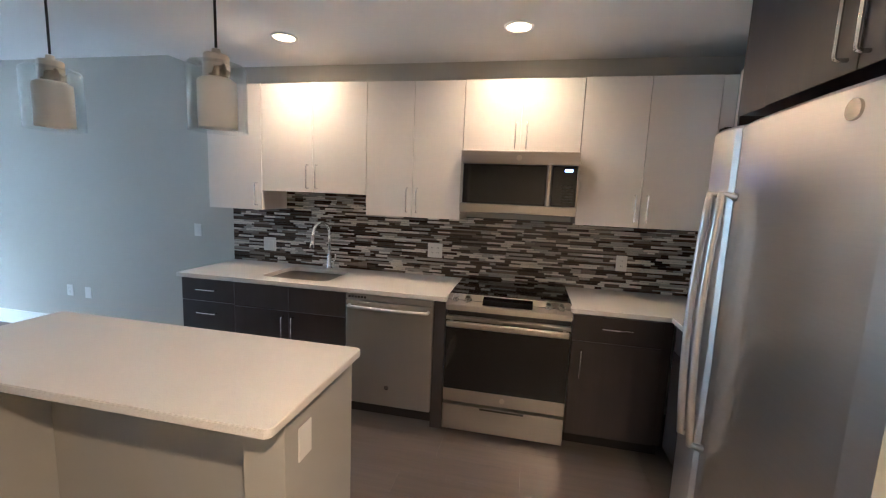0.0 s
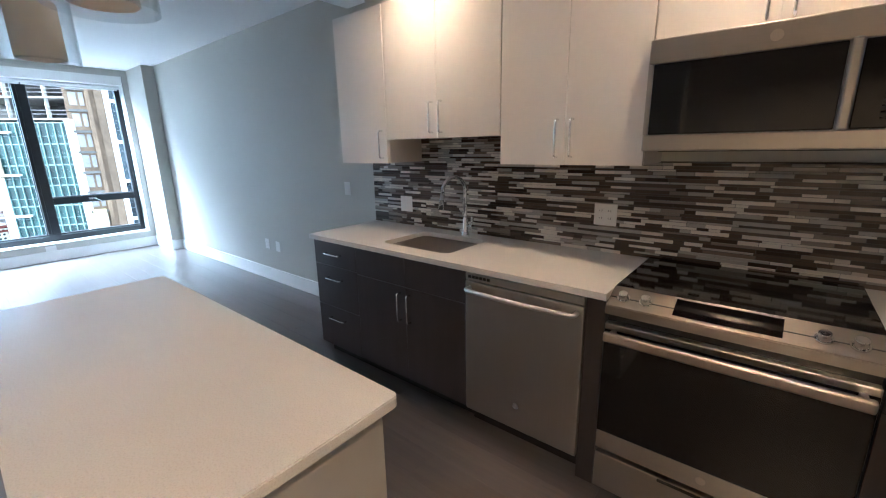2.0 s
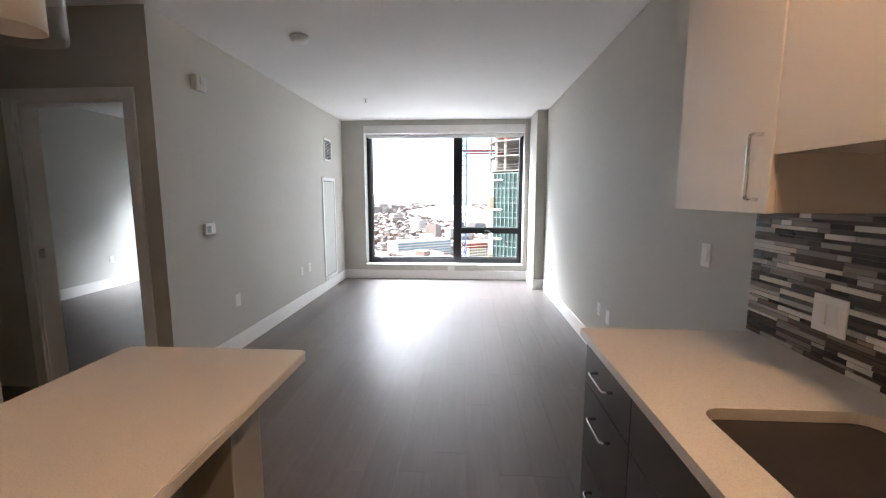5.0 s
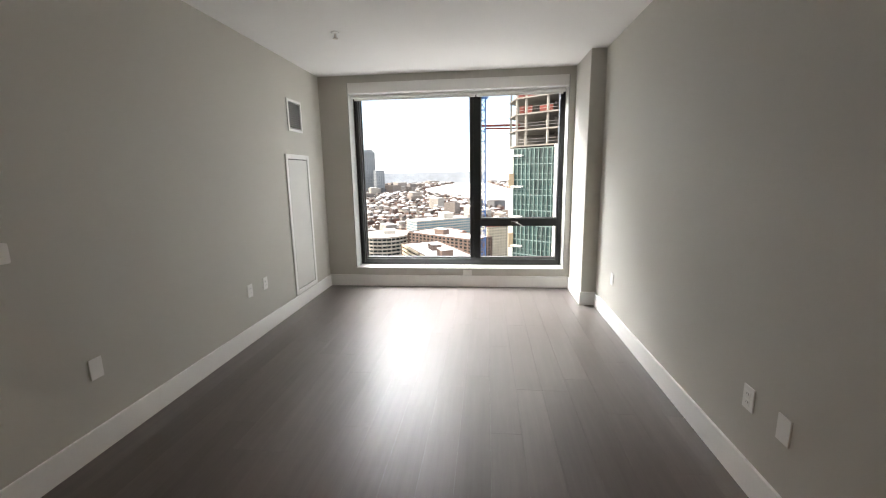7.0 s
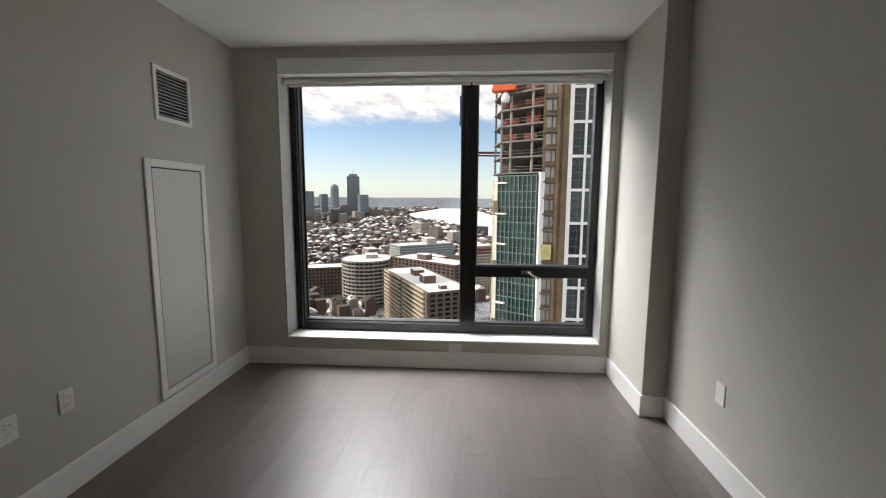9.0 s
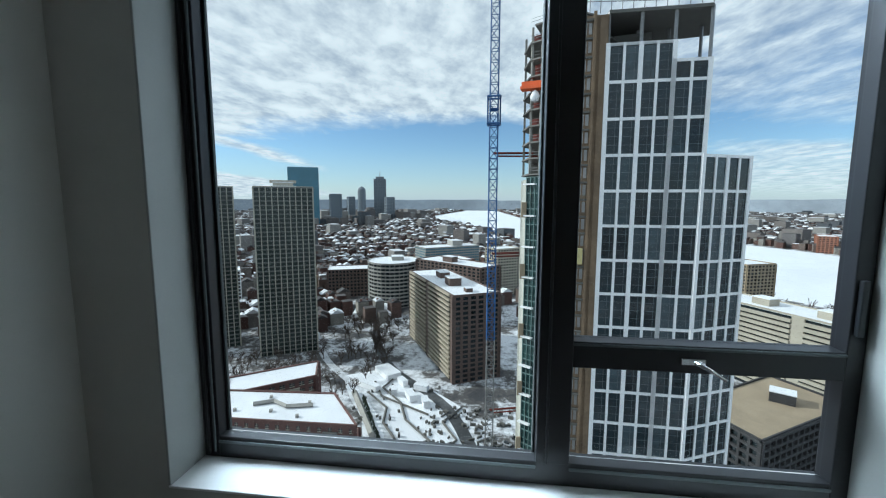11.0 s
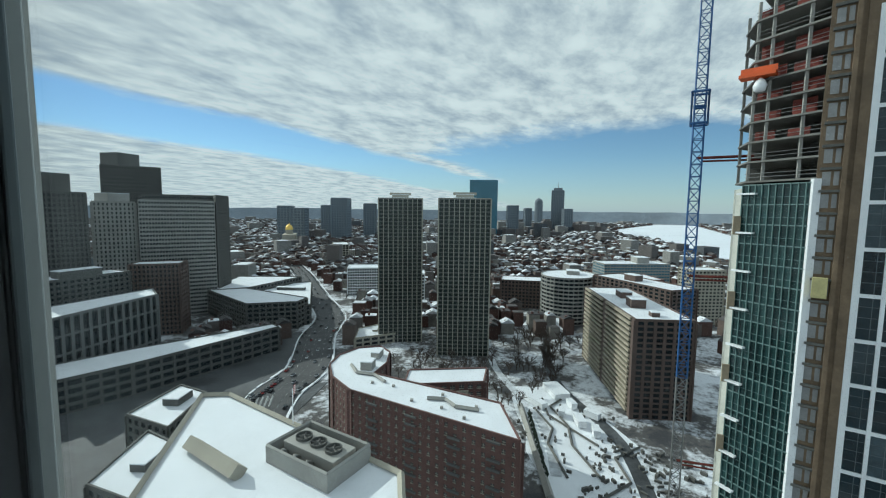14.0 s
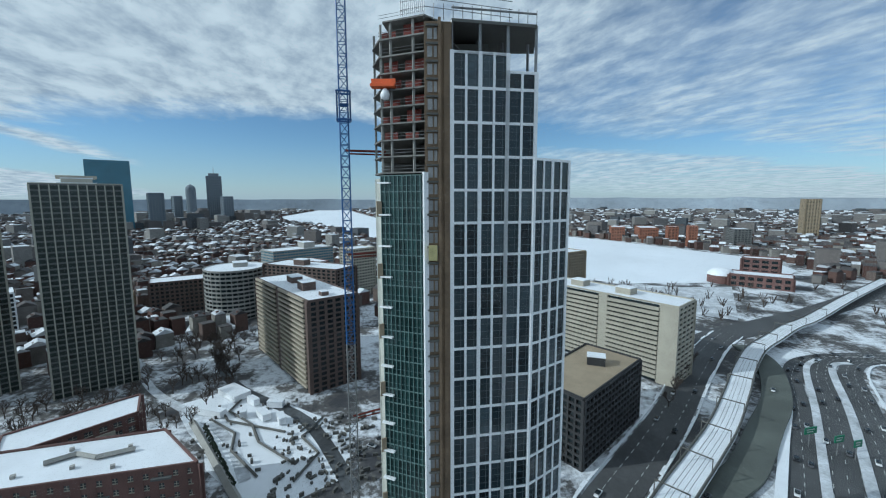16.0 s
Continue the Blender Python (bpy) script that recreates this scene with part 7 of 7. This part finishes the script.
def bare_tree(seed, h):
    rg = random.Random(seed)
    t = thing("bare_tree", (0, 0, 0), "leafless winter street tree with dark branches", "tree", "bare winter trees")
    trunk, limbs = bmesh.new(), Boxes()
    cyl((0, 0, -0.2), (0, 0, h * 0.35), 0.035 * h * 0.8, 0.02 * h, 8, bm=trunk)

    def grow(p, d, L, th, lev):
        q = p + d * L
        limbs.beam(p, q, th)
        if lev:
            for _ in range(3 if lev > 1 else 4):
                a = Vector((rg.uniform(-1, 1), rg.uniform(-1, 1), rg.uniform(-0.2, 0.9)))
                grow(p + d * L * rg.uniform(0.55, 1.0), (d * 0.9 + a * 0.75).normalized(), L * rg.uniform(0.5, 0.75), th * 0.6, lev - 1)

    for _ in range(6):
        a = rg.uniform(0, 6.283)
        grow(Vector((0, 0, h * rg.uniform(0.22, 0.35))), Vector((math.cos(a) * 0.7, math.sin(a) * 0.7, 1)).normalized(), h * 0.3, 0.02 * h, 3)
    part("trunk", trunk, bark, t)
    limbs.mesh("crown", bark, t)
    return t


trees = [bare_tree(5, 10), bare_tree(8, 12), bare_tree(14, 9)]
tsp = []
rng = random.Random(31)
for _ in range(60):
    tsp.append((rng.uniform(-355, -205), rng.uniform(-122, -72)))
for _ in range(24):
    tsp.append((rng.uniform(-250, -200), rng.uniform(-180, -110)))
for _ in range(22):
    u = rng.random()
    tsp.append((-245 - 90 * u + rng.uniform(-6, 6), -66 - 30 * u + rng.uniform(-5, 5)))
for _ in range(14):
    tsp.append((rng.uniform(-430, -330), rng.uniform(270, 330)))
for _ in range(10):
    tsp.append((rng.uniform(-160, -128), rng.uniform(60, 84)))
for _ in range(12):
    u = rng.random()
    tsp.append((-170 - 60 * u, 148 + 78 * u + rng.uniform(-3, 3)))
for i, (x, y) in enumerate(tsp):
    if i < 3:
        trees[i].matrix_basis = pose(x, y, GZ, 0, 0, rng.uniform(0, 360))
    else:
        copy_thing(trees[i % 3], pose(x, y, GZ, 0, 0, rng.uniform(0, 360)))


def shrub_at():
    t = thing("evergreen_shrub", (0, 0, 0), "small dark evergreen along the site wall", "shrub", "evergreens along the wall")
    b = bmesh.new()
    rg = random.Random(2)
    for k in range(60):
        a, u = rg.uniform(0, 6.28), rg.random()
        r = 1.15 * (1 - u) ** 0.7 + 0.1
        p = Vector((r * math.cos(a) * rg.uniform(0.5, 1), r * math.sin(a) * rg.uniform(0.5, 1), 0.3 + 2.9 * u))
        bmesh.ops.create_icosphere(b, subdivisions=1, radius=0.34 * (1.15 - u * 0.6), matrix=Matrix.Translation(p))
    part("foliage", b, evergreen, t)
    return t


shrub = shrub_at()
for k in range(14):
    m = pose(-206 + 3.4 * k + rng.uniform(-0.6, 0.6), -66.0 + 1.75 * k, GZ + 0.6, 0, 0, k * 40)
    if k == 0:
        shrub.matrix_basis = m
    else:
        copy_thing(shrub, m)

# site wall, trailers and clutter
sw = Boxes()
sw.beam((-214, -74, GZ + 1.2), (-150, -38, GZ + 1.2), 2.4)
wl = thing("site_wall", (-180, -55, GZ), "pale retaining wall along the building site", "wall")
sw.mesh("wall", concrete, wl)
for x, y, sx, sy, dg in ((-240, -62, 17, 9, 42), (-222, -70, 20, 4, 60), (-212, -42, 9, 4, 30), (-222, -38, 8, 3.5, 75), (-206, -33, 7, 3.2, 20), (-228, -50, 7, 3.2, 40), (-216, -52, 6, 3, 10)):
    tr = thing("site_trailer", (x, y, GZ), "long site trailer with a snowy roof", "trailer", "site trailers")
    part("walls", prism(quad(x, y, sx, sy, dg), GZ + 0.6, GZ + 3.6), white_panel, tr)
    part("roof", prism(quad(x, y, sx * 1.02, sy * 1.03, dg), GZ + 3.6, GZ + 3.9), snow, tr)
cl = Boxes()
rng = random.Random(77)
for _ in range(150):
    x, y = rng.uniform(-205, -150), rng.uniform(-30, 12)
    cl.upright(x, y, rng.uniform(0.5, 3), rng.uniform(0.4, 1.2), rng.uniform(0, 3), GZ, GZ + rng.uniform(0.8, 1.8))
for pts in (((-231, -80), (-224, -64), (-212, -58), (-196, -30)), ((-238, -56), (-222, -60), (-206, -46), (-190, -40), (-172, -24)), ((-205, -14), (-190, -22), (-176, -14), (-160, -22)), ((-215, -66), (-200, -52), (-186, -50), (-166, -36))):
    for p, q in zip(pts, pts[1:]):
        cl.beam((*p, GZ + 0.7), (*q, GZ + 0.7), 0.9)
for _ in range(40):
    x, y = rng.uniform(-230, -165), rng.uniform(-70, -20)
    cl.upright(x, y, rng.uniform(0.6, 2.2), rng.uniform(0.4, 1.2), rng.uniform(0, 3), GZ, GZ + rng.uniform(1.0, 1.9))
cl.mesh("site_clutter", dark_concrete, None, "stacked timber and steel on the building site", "stuff")

# road signs on gantries
for sx, sy, wd in ((-133, 189.7, 6.5), (-125.5, 194.3, 5.0), (-121.3, 197.8, 4.2)):
    sg = thing("road_sign", (sx, sy, GZ), "green highway sign on a steel gantry", "road sign", "highway signs")
    part("board", box(sx - 0.15, sx + 0.15, sy - wd / 2, sy + wd / 2, GZ + 6.2, GZ + 9.2, 0.05), sign_green, sg)
    part("legend", join(box(sx + 0.15, sx + 0.18, sy - wd * 0.35, sy + wd * 0.3, GZ + 8.0, GZ + 8.4), box(sx + 0.15, sx + 0.18, sy - wd * 0.35, sy + wd * 0.2, GZ + 7.0, GZ + 7.4)), lane_paint, sg)
    part("post", cyl((sx - 0.3, sy, GZ), (sx - 0.3, sy, GZ + 9), 0.22, seg=8), steel_beam, sg)

# ---- the low city up to the horizon ----
KEEP_OFF = [(-274, -202, 34), (-276, -141, 36), (-279, -29, 56), (-385, -34, 46), (-420, -103, 44), (-140, -90, 56), (-235, 168, 62), (-168, 105, 42), (-395, 222, 30), (-400, 352, 30), (-620, -70, 60), (-480, 10, 30), (-520, -60, 42), (-450, -160, 36), (-430, -215, 30), (-400, -352, 40), (-372, -262, 32), (-750, -945, 60), (-640, -640, 50), (-280, -370, 90), (-200, -410, 75), (-110, -350, 70), (-230, -470, 60), (-150, -420, 70), (-215, -530, 50)]


def in_poly(x, y, poly):
    inside = False
    for (x0, y0), (x1, y1) in zip(poly, poly[1:] + poly[:1]):
        if (y0 > y) != (y1 > y) and x < (x1 - x0) * (y - y0) / (y1 - y0) + x0:
            inside = not inside
    return inside


RIVER = [(-390, 560), (-430, 320), (-690, 175), (-1250, 15), (-1700, -110), (-2150, -320), (-2900, -440), (-4500, -320), (-4500, 20), (-2500, 175), (-1500, 485), (-960, 668), (-575, 732), (-450, 660)]
LINES = avenue_line + via_line + hw_line + hw_east + hw_west + lane_line + ramp_line


def low_city():
    rg = random.Random(5)
    walls, roofs, big, bigroof, chim = Boxes(), Boxes(), Boxes(), Boxes(), Boxes()
    r = 330.0
    while r < 4300:
        cell = 11 + r * 0.0055
        n = int(radians(165) * r / (cell * 1.12))
        near = [q for q in KEEP_OFF if abs(math.hypot(q[0], q[1]) - r) < q[2] + 40]
        for k in range(n):
            a = radians(18) + radians(165) * (k + rg.random() * 0.6) / n
            rr = r + rg.uniform(-0.3, 0.3) * cell
            x, y = -math.sin(a) * rr, math.cos(a) * rr
            if in_poly(x, y, RIVER) or any((x - cx) ** 2 + (y - cy) ** 2 < q * q for cx, cy, q in near):
                continue
            if rr < 800 and any((x - p.x) ** 2 + (y - p.y) ** 2 < 26 ** 2 for p in LINES):
                continue
            if (rr < 700 and a < radians(84)) or (rr < 520 and a < radians(100) and rg.random() < 0.8):
                continue
            if -345 < x < -200 and -125 < y < 20:
                continue
            dens = noise.noise((x * 0.004, y * 0.004, 1.5))
            if rg.random() < 0.10 + 0.25 * dens:
                continue
            ang = 0.62 + 0.5 * round(2 * noise.noise((x * 0.0025, y * 0.0025, 4.0))) + rg.uniform(-0.05, 0.05)
            back_bay = -2500 < x < -1500 and -1000 < y < -480
            if rg.random() < 0.016 + 0.03 * max(0, dens) + 0.06 * back_bay:
                hh, s = rg.uniform(18, 42) * (1.5 if back_bay else 1.0), (15 + r * 0.012) * rg.uniform(0.8, 1.4)
                big.upright(x, y, s, s * rg.uniform(0.6, 1.2), ang, GZ, GZ + hh)
                bigroof.upright(x, y, s * 0.98, s * 0.6, ang, GZ + hh, GZ + hh + 0.6)
            else:
                hh, sx, sy = rg.uniform(9, 16), cell * rg.uniform(0.55, 0.85), cell * rg.uniform(0.6, 0.95)
                walls.upright(x, y, sx, sy, ang, GZ, GZ + hh)
                if rg.random() < 0.45:
                    roofs.gable(x, y, sx * 1.04, sy * 1.04, ang, GZ + hh, GZ + hh + sy * 0.28)
                else:
                    roofs.upright(x, y, sx * 0.96, sy * 0.96, ang, GZ + hh, GZ + hh + 0.5)
                if r < 1000 and rg.random() < 0.6:
                    chim.upright(x + sx * 0.3, y, 1.2, 2.0, ang, GZ + hh, GZ + hh + 2.6)
        r += cell * 1.22
    walls.mesh("row_houses", house_walls, None, "dense brick row houses across the snowy city", "stuff")
    roofs.mesh("row_house_roofs", house_roofs, None, "snowy and dark roofs of the row houses", "stuff")
    chim.mesh("row_house_chimneys", red_brick, None, "brick chimneys on the row houses", "stuff")
    big.mesh("larger_city_blocks", far_walls, None, "larger blocks standing among the row houses", "stuff")
    bigroof.mesh("larger_block_roofs", house_roofs, None, "snowy roofs of the larger blocks", "stuff")
    wood = Boxes()
    for _ in range(1500):
        a, rr = radians(rg.uniform(20, 150)), rg.uniform(420, 1500)
        x, y = -math.sin(a) * rr, math.cos(a) * rr
        if in_poly(x, y, RIVER) or any((x - p.x) ** 2 + (y - p.y) ** 2 < 24 ** 2 for p in LINES):
            continue
        for _ in range(5):
            p = Vector((x + rg.uniform(-1, 1), y + rg.uniform(-1, 1), GZ + 2))
            wood.beam(p, p + Vector((rg.uniform(-4, 4), rg.uniform(-4, 4), rg.uniform(5, 10))), 0.5)
    wood.mesh("far_street_trees", bark, None, "bare street trees among the far houses", "stuff")


low_city()
